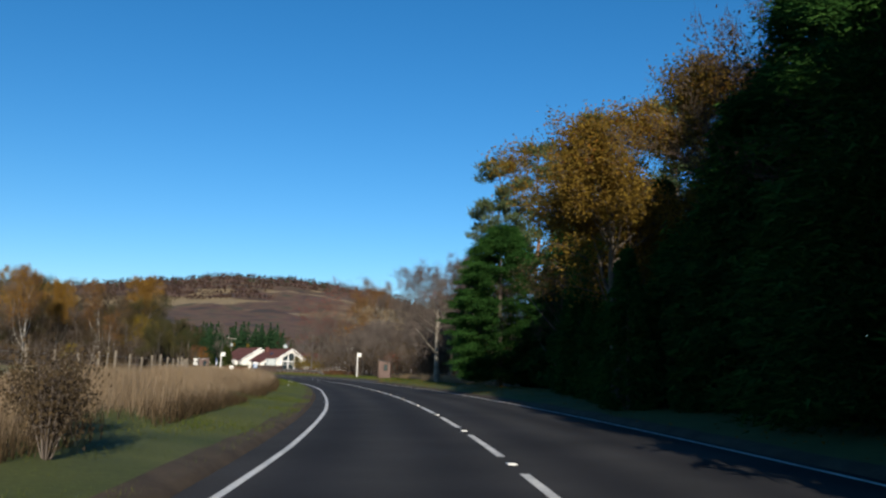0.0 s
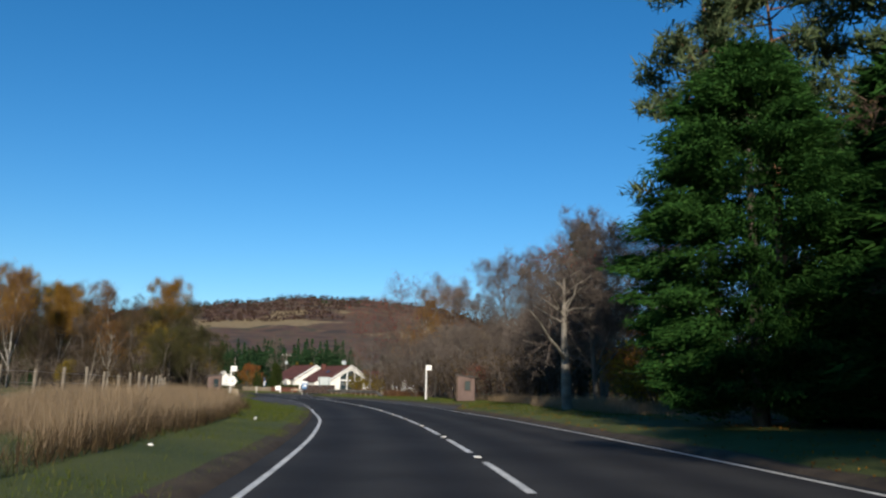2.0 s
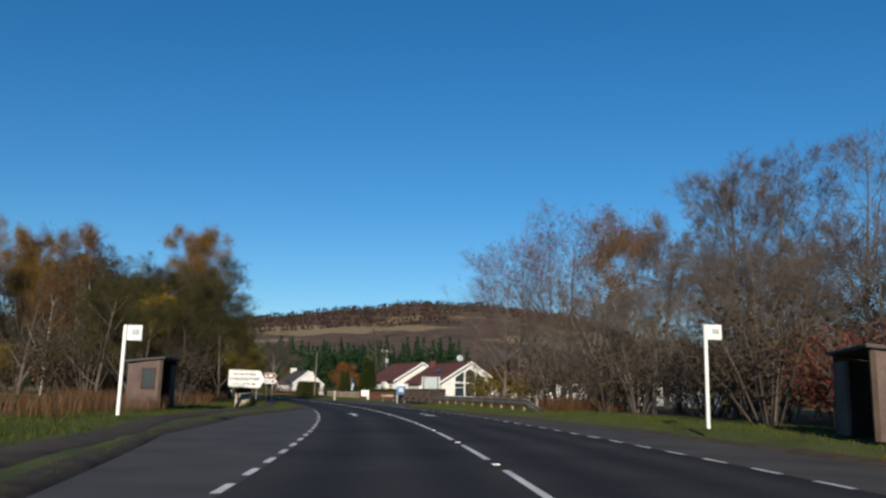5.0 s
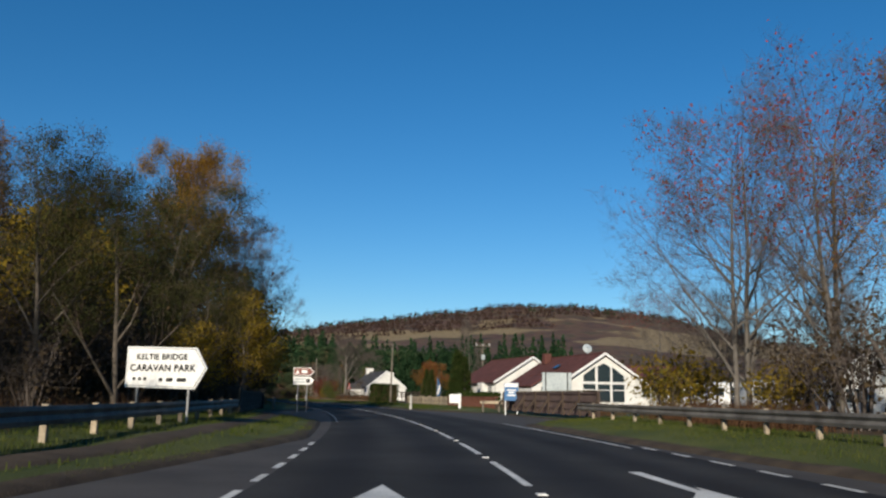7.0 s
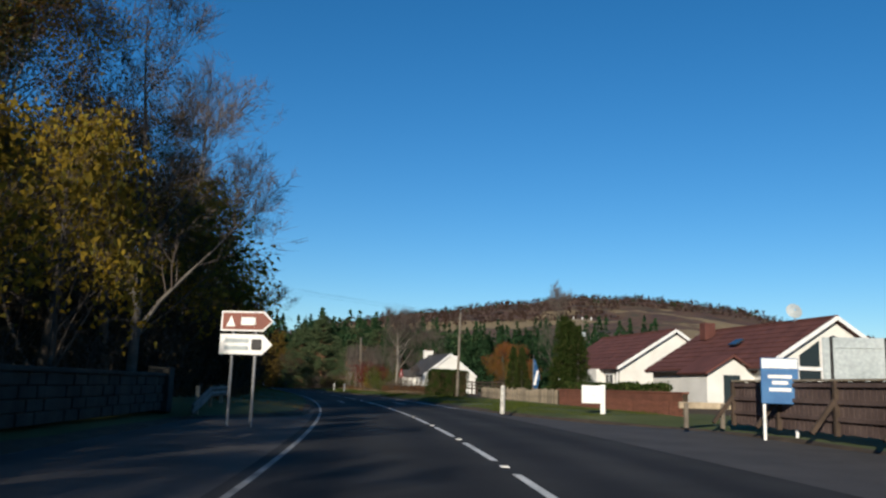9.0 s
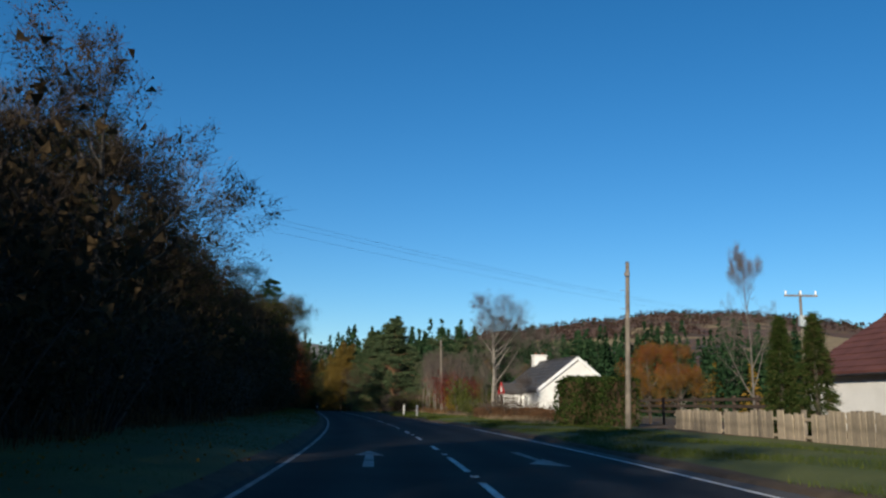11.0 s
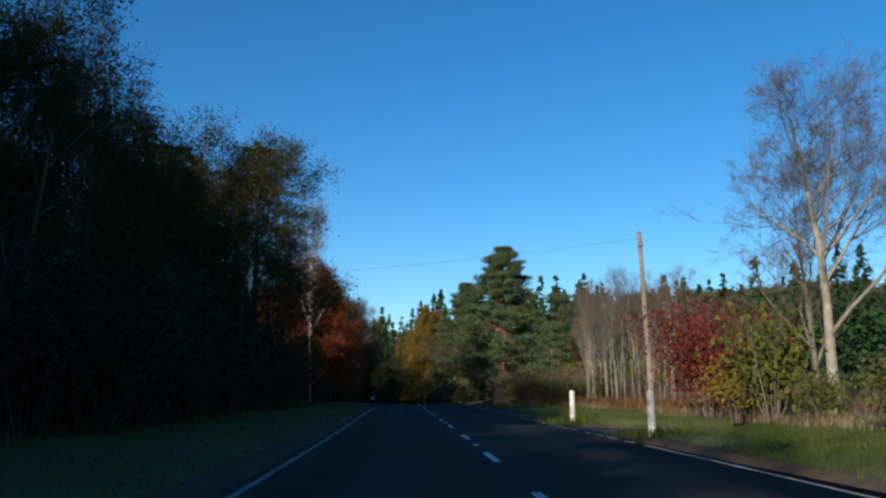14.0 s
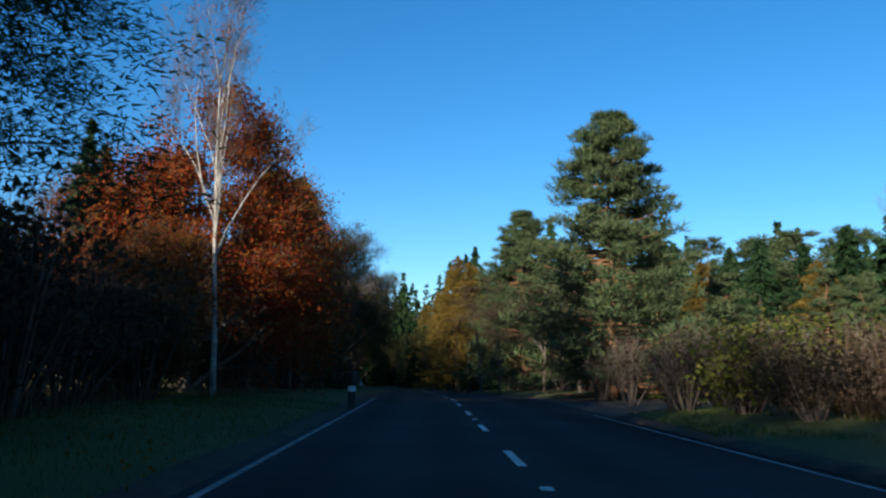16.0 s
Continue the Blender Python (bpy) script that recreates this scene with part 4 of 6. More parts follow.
planted(CYPRESS, [(17.0, 50.0, 11.0, 0.9), (14.0, 61.5, 8.5, 0.7), (14.8, 66.5, 8.0, 0.7), (17.2, 45.5, 14.0), (13.6, 56.0, 6.0, 0.9), (16.0, 39.0, 13.5)], 61)
planted(BUSH_YELLOW, [(12.4, 93.5, 2.8), (11.6, 95.5, 2.2)], 62)
planted(GOLD, [(12.2, 50.5, 11.0, 1.25), (18.2, 56.0, 14.5, 1.1)], 2)
planted(PINE, [(12.2, 84.5, 17.2), (15.5, 86.5, 19.5), (20.0, 84.0, 21.0), (23.0, 76.0, 20.0)], 3)
planted(SPARSE, [(15.5, 66.5, 12.0), (21.0, 49.0, 15.0), (20.0, 60.0, 14.0), (20.5, 40.0, 17.0), (22.0, 26.0, 17.0), (14.2, 69.0, 7.0)], 4)
planted(TWIGGY, [(10.3, 100.2, 10.8, 1.1), (11.8, 110.0, 12.5, 1.2), (13.0, 97.0, 11.0), (14.5, 104.0, 12.0), (11.0, 118.0, 9.5), (10.8, 124.0, 9.8), (10.0, 134.0, 9.0, 1.2), (9.7, 142.0, 9.5, 1.2), (8.0, 150.0, 9.0, 1.2), (4.5, 158.0, 9.5), (7.0, 137.0, 8.5), (12.5, 128.0, 10.0), (0.5, 163.0, 8.5)], 6)
planted(BUSH_BROWN, belt(112, 168, 2.6, 13, 24, 2.6, 5.0, 48), 48)
planted(BUSH_BROWN, belt(88, 112, 2.6, 18, 24, 2.6, 4.0, 85), 85)
planted(TWIGGY, belt(92, 160, 6.5, 12.5, 17, 7, 9, 72), 72)
planted(THICKET, belt(90, 165, 5.0, 17, 23, 6, 8.5, 73), 73)
planted(PALE_TRUNK, [(8.2, 95.2, 8.3, 1.3), (10.6, 116.0, 7.5, 1.2)], 95)
planted(BUSH_BROWN, belt(114, 160, 3.2, 11.5, 14, 3.0, 4.5, 74), 74)
planted(CYPRESS_SHADE, [(16.2, 79.0, 11.0, 0.9), (18.5, 76.0, 12.0)], 86)
planted(BUSH_RED, [(4.2, 132.0, 3.0), (5.5, 134.5, 2.6)], 49)
planted(BARE, [(8.4, 173.2, 21.5), (9.4, 174.8, 20.5, 0.85), (7.6, 172.4, 20.0, 0.8), (10.5, 168.0, 20.0), (15.1, 163.7, 20.0), (12.5, 112.0, 14.0), (14.0, 120.0, 12.0), (7.0, 146.0, 9.5), (2.0, 160.0, 9.5), (14.0, 136.0, 12.0)], 7)
planted(SPRUCE, [(13.9, 131.6, 16.8, 1.7), (18.5, 92.0, 14.0), (20.0, 100.0, 15.0), (20.0, 86.0, 15.0)], 8)
planted(ORANGE, [(12.6, 101.5, 4.6, 1.2), (17.0, 113.7, 5.2), (18.5, 108.0, 5.0)], 9)
planted(YELLOW, [(17.3, 104.0, 3.5)], 10)
planted(THICKET, belt(84, 150, 5, 24, 32, 9, 13, 11), 11)
# west: copse beyond the pasture
planted(BIRCH, [(-55.8, 158.7, 16.0), (-47.7, 170.0, 15.5), (-40.6, 154.0, 9.0)], 12)
planted(WEEPING, [(-44.6, 182.4, 17.9, 0.8), (-64.8, 174.4, 18.3, 0.8), (-55.5, 171.0, 15.5, 0.8)], 80)
planted(SPARSE, [(-55.0, 204.0, 14.0), (-55.5, 198.0, 16.5), (-58.1, 172.5, 14.0), (-45.8, 175.2, 13.5), (-58.4, 166.0, 13.0), (-51.2, 176.0, 14.5), (-64.0, 160.0, 13.0), (-70.0, 150.0, 14.0), (-76.0, 140.0, 13.0)], 13)
planted(BARE, [(-57.1, 178.7, 16.5), (-42.4, 187.2, 14.0), (-52.0, 170.9, 11.0), (-50.9, 199.8, 17.5), (-62.0, 163.0, 15.0), (-68.0, 156.0, 14.0), (-60.0, 152.0, 12.0)], 14)
planted(OLIVE, [(-42.9, 177.6, 14.0), (-46.3, 172.2, 12.0), (-51.1, 186.1, 11.5), (-46.0, 190.0, 11.0), (-40.0, 172.0, 9.0), (-36.0, 170.0, 6.5)], 15)
planted(YELLOW, [(-37.0, 160.9, 8.3), (-40.4, 160.4, 6.0), (-39.3, 181.2, 7.8, 0.7), (-40.9, 166.3, 10.0), (-47.8, 195.3, 10.2), (-48.9, 161.0, 4.2), (-33.2, 166.8, 4.2), (-36.0, 169.5, 4.6), (-35.0, 174.5, 5.0)], 16)
planted(BUSH_BROWN, belt(150, 200, 3, -15, -10.5, 1.8, 3.6, 17), 17)
planted(BUSH_BROWN, belt(158, 200, 2.2, -20, -13, 3.0, 5.0, 63), 63)
planted(THICKET, belt(160, 200, 4.0, -24, -17, 8, 12, 64), 64)
rw = random.Random(75)
planted(THICKET, [(-38 - 38 * q + rw.uniform(-3, 3), 190 - 42 * q + rw.uniform(-7, 9), rw.uniform(8, 12.5)) for q in (k / 25 for k in range(4, 26))], 75)
planted(BUSH_BROWN, [(-38 - 36 * q + rw.uniform(-3, 3), 172 - 30 * q + rw.uniform(-4, 6), rw.uniform(2.4, 4.4)) for q in (k / 25 for k in range(26))], 76)
planted(OLIVE, belt(147, 172, 4.2, -16, -12.2, 5, 8.5, 83), 83)
# east of the bridge: rail side trees
planted(REDTWIG, [(-10.6, 170.0, 13.5), (-6.7, 172.0, 15.5), (-9.8, 174.5, 16.5), (-5.6, 178.0, 18.0), (-14.2, 194.0, 9.0)], 18)
planted(BIRCH, [(0.1, 178.5, 18.5), (-3.6, 170.0, 14.5, 1.1)], 19)
planted(BARE, [(2.5, 175.0, 15.5), (-10.5, 198.5, 9.5), (-8.0, 203.0, 9.0), (-4.0, 188.0, 10.0)], 20)
planted(SPARSE, [(-2.5, 168.0, 7.0), (2.0, 171.0, 8.0), (-5.0, 184.0, 7.0)], 21)
planted(BUSH_YELLOW, [(-12.0, 184.0, 3.3), (-8.8, 170.5, 2.4), (-13.5, 178.0, 2.6)], 22)
# west wood, from the bridge to the end
planted(SPARSE, belt(216, 277, 9.0, -12.5, -9.5, 8.5, 12.0, 23), 23)
# tall trees added mostly out of view, to throw shade over road and verge
planted(OLIVE, [(-80.0, 217.0, 21.0), (-85.0, 222.0, 21.0), (-83.0, 228.5, 19.0), (-88.0, 215.0, 21.0), (-78.5, 208.0, 20.0), (-70.0, 203.0, 17.0), (-92.0, 224.0, 21.0), (-64.0, 198.0, 15.0), (-89.0, 233.0, 18.0)], 96)
# dense back rows added to keep light out of the wood's edge
planted(OLIVE, belt(228, 272, 4.6, -27, -19, 12.0, 14.0, 97), 97)
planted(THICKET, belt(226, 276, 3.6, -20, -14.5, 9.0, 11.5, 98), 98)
planted(OLIVE, [(-28.8, 156.4, 7.9), (-31.0, 155.6, 8.3), (-33.6, 168.0, 6.5)], 99)
planted(BUSH_DENSE, belt(199, 282, 1.5, -15, -9.8, 3.6, 5.6, 88), 88)
planted(BUSH_DENSE, belt(254, 277, 1.7, -9.3, -7.8, 2.2, 3.4, 92), 92)
planted(BUSH_DENSE, belt(282, 330, 2.0, -15, -10, 3.0, 4.6, 89), 89)
planted(BUSH_DENSE, belt(160, 198, 3.0, -20, -13.5, 3.0, 4.5, 90), 90)
planted(OLIVE, belt(224, 250, 5.5, -11, -9.8, 6, 8.5, 82), 82)
planted(OLIVE, belt(252, 265, 3.6, -10.2, -9.0, 7.5, 9.5, 84), 84)
planted(OLIVE, [(*r, 1.15) for r in belt(266, 274, 2.8, -9.2, -8.2, 10.3, 11.6, 91)], 91)
planted(OLIVE, [(*r, 1.1) for r in belt(262, 275, 2.4, -14.5, -11.0, 9.0, 11.0, 93)], 93)
planted(OLIVE, belt(222, 262, 9.0, -16, -13, 10, 12.5, 24), 24)
planted(THICKET, belt(200, 270, 8.0, -22, -16, 9, 11.5, 25), 25)
planted(BARE, belt(206, 240, 9.0, -16, -12, 11, 14, 26), 26)
planted(THICKET, belt(206, 252, 3.2, -12.0, -9.6, 6.0, 9.0, 27), 27)
planted(THICKET, belt(252, 273, 2.6, -13, -10, 8, 10.0, 81), 81)
planted(BUSH_BROWN, belt(198, 282, 2.2, -10.5, -8.0, 2.0, 3.8, 28), 28)
planted(BUSH_BROWN, belt(198, 284, 2.8, -15, -11, 3.5, 6.0, 50), 50)
planted(THICKET, belt(199, 272, 4.5, -15.5, -12.5, 8, 11, 51), 51)
planted(SPRUCE, [(-114.0, 284.5, 10.5, 0.7), (-118.5, 288.0, 11.0, 0.8), (-121.0, 282.0, 12.0)], 52)
planted(LAYERED, [(-99.8, 272.8, 15.0), (-101.8, 267.5, 14.0), (-98.5, 266.5, 13.0)], 67)
planted(SPRUCE_FAR, belt(300, 330, 4.0, -21, -14, 8, 11, 68), 68)
planted(BUSH_BROWN, belt(282, 345, 1.8, -13, -8.2, 2.5, 4.6, 69), 69)
planted(BUSH_BROWN, belt(304, 370, 2.4, 7.8, 11, 2.2, 4.2, 70), 70)
planted(SPRUCE_FAR, belt(462, 520, 2.5, -14, 14, 12, 16, 71), 71)
planted(BEECH_RED, [(-109.5, 286.0, 10.8, 1.12), (-105.6, 281.2, 3.4)], 109)
planted(BEECH, [(-113.5, 292.5, 10.4, 1.05), (-117.5, 296.5, 9.2, 0.95), (-120.5, 301.5, 9.0, 0.8), (-107.0, 282.0, 5.4, 1.2), (-117.0, 286.0, 9.5), (-105.2, 281.0, 3.0)], 29)
planted(BIRCH_THIN, [(-106.2, 284.6, 15.0, 0.75)], 30)
planted(GOLD, [(-116.6, 298.2, 10.8, 0.75)], 31)
planted(TWIGGY, [(-118.5, 301.0, 9.5), (-124.0, 308.0, 11.0), (-130.0, 315.0, 12.0)], 32)
planted(SPRUCE_FAR, belt(312, 460, 5.5, -13, -7.5, 11, 15, 33), 33)
planted(SPRUCE_FAR, belt(326, 440, 5.5, 6.8, 10, 7, 10, 107), 107)
planted(SPRUCE_FAR, [(*r, 1.5) for r in belt(338, 430, 1.7, 6.5, 14, 10, 13.5, 110)], 110)
planted(OLIVE, [(*r, 1.2) for r in belt(330, 400, 3.2, 6.5, 9, 8, 10.5, 111)], 111)
planted(OLIVE, [(*r, 1.2) for r in belt(312, 372, 3.0, -9, -7, 9, 12, 112)], 112)
planted(OLIVE, belt(318, 400, 7, -16, -10, 12, 15, 108), 108)
planted(THICKET, belt(300, 460, 13, -11, -8.5, 9, 13, 53), 53)
planted(THICKET, belt(330, 460, 14, 8, 10, 8, 11, 54), 54)
# gardens and wood on the east side, at the end
planted(THUJA, [(-36.9, 223.3, 6.0, 1.1), (-36.3, 222.7, 5.6, 1.1), (-35.7, 222.2, 5.2, 1.1), (-40.5, 225.5, 3.9), (-41.6, 227.0, 4.0)], 34)
planted(ASH, [(-70.0, 269.3, 11.8, 1.2)], 104)
planted(BARE, [(-46.7, 266.2, 14.3, 0.6), (-71.0, 272.5, 10.0), (-66.5, 273.0, 9.0)], 35)
planted(TWIGGY, [(-62.0, 255.8, 3.9), (-57.2, 255.2, 2.4), (-10.0, 186.0, 6.0)], 55)
planted(ORANGE, [(-52.9, 270.4, 6.4), (-57.0, 276.0, 7.0)], 36)
planted(BUSH_RED, [(-73.2, 266.8, 3.6, 0.85), (-72.3, 268.0, 3.2, 0.85)], 37)
planted(BUSH_DENSE, [(1.2, 31.6, 1.0, 0.8), (0.4, 33.4, 1.05, 0.8)], 105)
planted(BUSH_GREEN, [(-70.8, 263.8, 2.8, 0.75), (-69.2, 261.6, 1.2), (-67.3, 258.2, 1.4), (-66.0, 256.8, 1.2)], 38)
planted(BUSH_YELLOW, [(-72.2, 265.6, 1.6)], 39)
planted(BUSH_BROWN, [(-59.6, 250.0, 1.5, 1.3), (-61.2, 251.2, 1.7, 1.2), (-62.6, 252.6, 1.4, 1.2), (-57.4, 248.6, 1.2, 1.2), (-65.0, 256.0, 1.3, 1.2)], 100)
planted(BUSH_GREEN, [(-53.6, 245.6, 2.0, 1.1), (-52.6, 243.6, 1.6)], 101)
rnga = random.Random(40)
planted(ASPEN, [(-83.6 + 5.5 * u - (3.4 - 2.2 * u) * v, 278.6 + 1.2 * u + 10.4 * v, rnga.uniform(4.4, 7.0) + 0.8 * v) for u, v in ((rnga.random(), rnga.random()) for _ in range(46))], 40)
PINE_CONE = [(scots_pine("pine_tree", 137, 14, "broad green pine, branched almost to the ground", 0.05, 4.8, 300, 150, 0.15, True), 14)]
planted(PINE_CONE, [(-100.6, 303.1, 13.6), (-116.0, 322.0, 14.0), (-112.0, 330.0, 12.0)], 41)
planted(PINE, [(-100.0, 341.0, 14.0, 1.3), (-104.0, 345.0, 14.5, 1.3), (-96.0, 344.0, 14.5, 1.3), (-91.0, 343.0, 14.0, 1.3), (-86.0, 341.0, 13.5, 1.3), (-81.0, 338.0, 13.5, 1.3), (-109.0, 346.0, 15.0, 1.3), (-114.0, 344.0, 15.0, 1.3)], 77)
planted(SPRUCE_FAR, [(-114.7, 337.0, 14.0), (-101.6, 335.2, 12.7), (-98.8, 337.9, 12.6), (-95.6, 338.4, 13.8), (-93.1, 336.7, 12.4), (-105.1, 339.5, 12.9), (-109.6, 338.1, 13.3), (-91.0, 334.0, 11.5), (-88.0, 336.0, 13.0), (-84.0, 334.0, 12.0), (-79.0, 332.0, 13.0), (-75.0, 326.0, 12.0), (-96.5, 331.0, 9.5), (-102.5, 330.0, 9.0), (-123.0, 332.0, 13.4), (-124.1, 337.1, 16.2)], 42)
planted(LARCH, [(-135.3, 341.9, 14.6, 0.9), (-144.1, 352.9, 14.2, 0.9), (-132.1, 339.3, 13.4, 0.9), (-155.6, 366.8, 14.2, 0.9), (-170.5, 384.4, 14.6, 1.0), (-141.4, 354.7, 15.5, 0.95), (-103.5, 326.4, 9.6, 1.3), (-95.7, 326.3, 9.2, 1.3), (-87.0, 322.0, 8.3, 1.3)], 43)
planted(PINE, [(-99.5, 318.0, 7.5, 1.2), (-92.0, 318.0, 7.0, 1.2), (-94.5, 322.0, 8.0, 1.1), (-89.0, 326.0, 8.5, 1.1), (-106.0, 324.0, 9.0, 1.1), (-83.0, 324.0, 9.0, 1.1)], 65)
planted(BUSH_GREEN, [(-103.0, 307.0, 2.6, 1.2), (-98.0, 305.0, 2.8, 1.3), (-95.0, 303.0, 3.0, 1.3), (-93.0, 308.0, 3.4, 1.3), (-88.0, 306.0, 3.2, 1.3)], 66)
planted(SPARSE, [(-106.0, 311.0, 8.0), (-111.0, 316.0, 8.5), (-114.0, 313.0, 7.5), (-109.0, 307.0, 5.0)], 44)
planted(SPRUCE_FAR, belt(330, 460, 8, 7, 12, 12, 17, 45), 45)
planted(BUSH_DENSE, [(-88.5, 285.0, 1.7, 1.3), (-87.5, 288.0, 2.2, 1.3), (-92.5, 292.5, 2.2, 1.2)], 102)
planted(BUSH_GREEN, [(-90.5, 287.5, 1.8, 1.3), (-85.8, 283.2, 1.4, 1.3), (-84.6, 285.0, 1.6, 1.3)], 106)
planted(BUSH_BROWN, [(-91.5, 290.5, 2.0), (-93.7, 291.5, 2.0), (-92.3, 288.6, 1.8), (-90.6, 287.6, 1.6), (-96.0, 294.0, 2.0), (-94.0, 294.5, 2.3), (-97.5, 297.0, 2.0), (-99.5, 299.5, 1.8)], 46)
for group in (BARE, SPARSE, THICKET, OLIVE, BIRCH, GOLD, YELLOW, ORANGE, REDTWIG, ASPEN, SPRUCE, LARCH, PINE, CYPRESS, THUJA, BUSH_BROWN, BUSH_GREEN, BUSH_YELLOW, BUSH_RED, PINE_CONE, HERO, BUSH_DENSE, TWIGGY, BIRCH_THIN, SPRUCE_FAR, CYPRESS_SHADE, PALE_TRUNK, BEECH, BEECH_RED, LAYERED, WEEPING, ASH):
    retire(group)


def far_wood(name, places, leaf, label, seed, tall=(10, 18), width=0.2, needles=90, size=1.1):
    """Woods too far off to tell the trees apart: small spired or rounded heads in one sheet."""
    rng = np.random.default_rng(seed)
    cent, out = [], []
    for x, y, z in places:
        h = rng.uniform(*tall)
        q = rng.uniform(0, 1, needles) ** 1.3
        th = rng.uniform(0, 6.283, needles)
        r = h * width * (1 - q) ** 0.8 * rng.uniform(0.4, 1.1, needles)
        cent.append(np.stack([x + r * np.cos(th), y + r * np.sin(th), z + h * q], 1))
        out.append(np.stack([np.cos(th), np.sin(th), 0 * th - 0.2], 1))
    v, t = leaves(np.concatenate(cent), size, rng, np.concatenate(out), 1.3)
    return tagmesh(name, fast_mesh(name, v, t, M[leaf]), label, "wood", "stuff")


def scatter(seed, k, az, r, centre=(-40.0, 150.0), z=0.3):
    rng = random.Random(seed)
    res = []
    for _ in range(k):
        a, q = radians(rng.uniform(*az)), rng.uniform(*r)
        res.append((centre[0] - q * math.sin(a), centre[1] + q * math.cos(a), z))
    return res


def clear_of_road(rows, gap=14):
    return [p for p in rows if abs(p[0] - mid(p[1])[0]) > gap and math.hypot(p[0] + 85, p[1] - 267) > 105 and math.hypot(p[0] + 55, p[1] - 225) > 75]


far_wood("conifer_wood", clear_of_road(scatter(1, 380, (2, 22), (190, 350))), "spruce", "dark conifer plantation behind the houses", 5, (14, 21), 0.19, 230, 0.7)
far_wood("near_conifer_wood", scatter(11, 80, (10, 21), (115, 165), (-43.5, 205.0)), "spruce", "dark conifers standing behind the cottage", 16, (10.5, 13.5), 0.22, 330, 0.45)
far_wood("tall_conifer_wood", clear_of_road(scatter(8, 420, (20, 42), (220, 350))), "spruce", "tall dark conifer plantation beyond the cottage", 15, (16, 22), 0.2, 250, 0.75)
far_wood("mixed_wood", clear_of_road(scatter(2, 170, (-8, 44), (150, 300))), "brown", "brown autumn woodland behind the houses", 6, (7, 13), 0.36, 230, 0.6)
far_wood("golden_wood", clear_of_road(scatter(3, 45, (-5, 44), (150, 320))), "gold", "golden autumn trees among the plantation", 7, (8, 14), 0.26, 230, 0.6)
far_wood("east_wood", scatter(4, 130, (-60, -8), (70, 200), (0.0, 120.0)), "brown", "brown leafless woodland beyond the shelter belt", 8, (8, 13), 0.34, 240, 0.5)
far_wood("west_wood", scatter(6, 120, (38, 95), (110, 220), (-20.0, 90.0)), "brown", "brown woodland beyond the pasture", 9, (9, 14), 0.32, 240, 0.55)
ridge = [HILL[i * HILL_W + j] for i in range(18, 88) for j in (19, 20, 20, 21)]
rr = random.Random(3)
far_wood("ridge_wood", [(x + rr.uniform(-30, 30), y + rr.uniform(-30, 30), z - 1) for x, y, z in ridge for _ in range(3)], "spruce", "thin line of trees along the hill's crest", 10, (4, 10), 0.5, 26, 4.0)
high = [HILL[i * HILL_W + j] for i in range(26, 80) for j in range(18 if i < 48 else 15, 21)]
far_wood("upper_wood", [(x + rr.uniform(-50, 50), y + rr.uniform(-50, 50), z - 1) for x, y, z in high for _ in range(16)], "far_scrub", "dark leafless birch wood under the hill's crest", 12, (8, 14), 0.6, 16, 3.6)
slope = [HILL[i * HILL_W + j] for i in range(4, 88) for j in range(1, 7)]
far_wood("slope_wood", [(x + rr.uniform(-45, 45), y + rr.uniform(-45, 45), z - 1) for x, y, z in slope if noise.noise((x * 0.004, y * 0.004, 0)) > -0.05 for _ in range(4)], "brown", "rusty bracken and scrub wood on the lower slopes", 11, (6, 11), 0.6, 26, 2.6)


# ---- houses ----
def pitched(h, name, width, length, eave, rise, wall, roof, over=0.35, thick=0.16, base=0.0):
    """Walls with gables at both ends and a two-sided roof; the front gable stands at y = 0, the ridge runs along +y."""
    w = width / 2
    bm = prism(bmesh.new(), [(-w, base), (w, base), (w, eave), (0, eave + rise), (-w, eave)], length)
    part("wall", bm, wall, h)
    slope = rise / w
    for sgn in (-1, 1):
        bm = bmesh.new()
        x1, z1 = sgn * (w + over), eave - over * slope
        prof = [(0, eave + rise + 0.03), (x1, z1 + 0.03), (x1, z1 + 0.03 + thick), (0, eave + rise + 0.03 + thick)]
        prism(bm, prof, length + 2 * over)
        bmesh.ops.translate(bm, verts=bm.verts, vec=(0, -over, 0))
        part("roof", bm, roof, h)
        # courses of tiles, a little proud
        k = 9
        for c in range(k):
            t0 = (c + 0.1) / k
            px, pz = x1 * t0, (eave + rise) + (z1 - eave - rise) * t0
            part("tile_course", bx((px + sgn * 0.1, length / 2, pz + thick + 0.05 - 0.1 * slope), (0.2, length + 2 * over - 0.05, 0.03), ry=sgn * math.degrees(math.atan(slope))), roof, h)
        bm = bmesh.new()
        ang = math.atan(slope)
        ln = math.hypot(w + over, (w + over) * slope)
        box(bm, ((w + over) / 2 * sgn, -over - 0.03, eave + rise - (w + over) * slope / 2 + 0.10), (ln, 0.05, 0.22), ry=sgn * math.degrees(ang))
        part("barge_board", bm, M["white"], h)
        part("gutter", bx((x1 - sgn * 0.02, length / 2, z1 + 0.02), (0.12, length + over, 0.10), bevel=0.02), M["black"], h)
    part("ridge_cap", bx((0, length / 2, eave + rise + 0.2), (0.28, length + 2 * over, 0.10), bevel=0.03), roof, h)


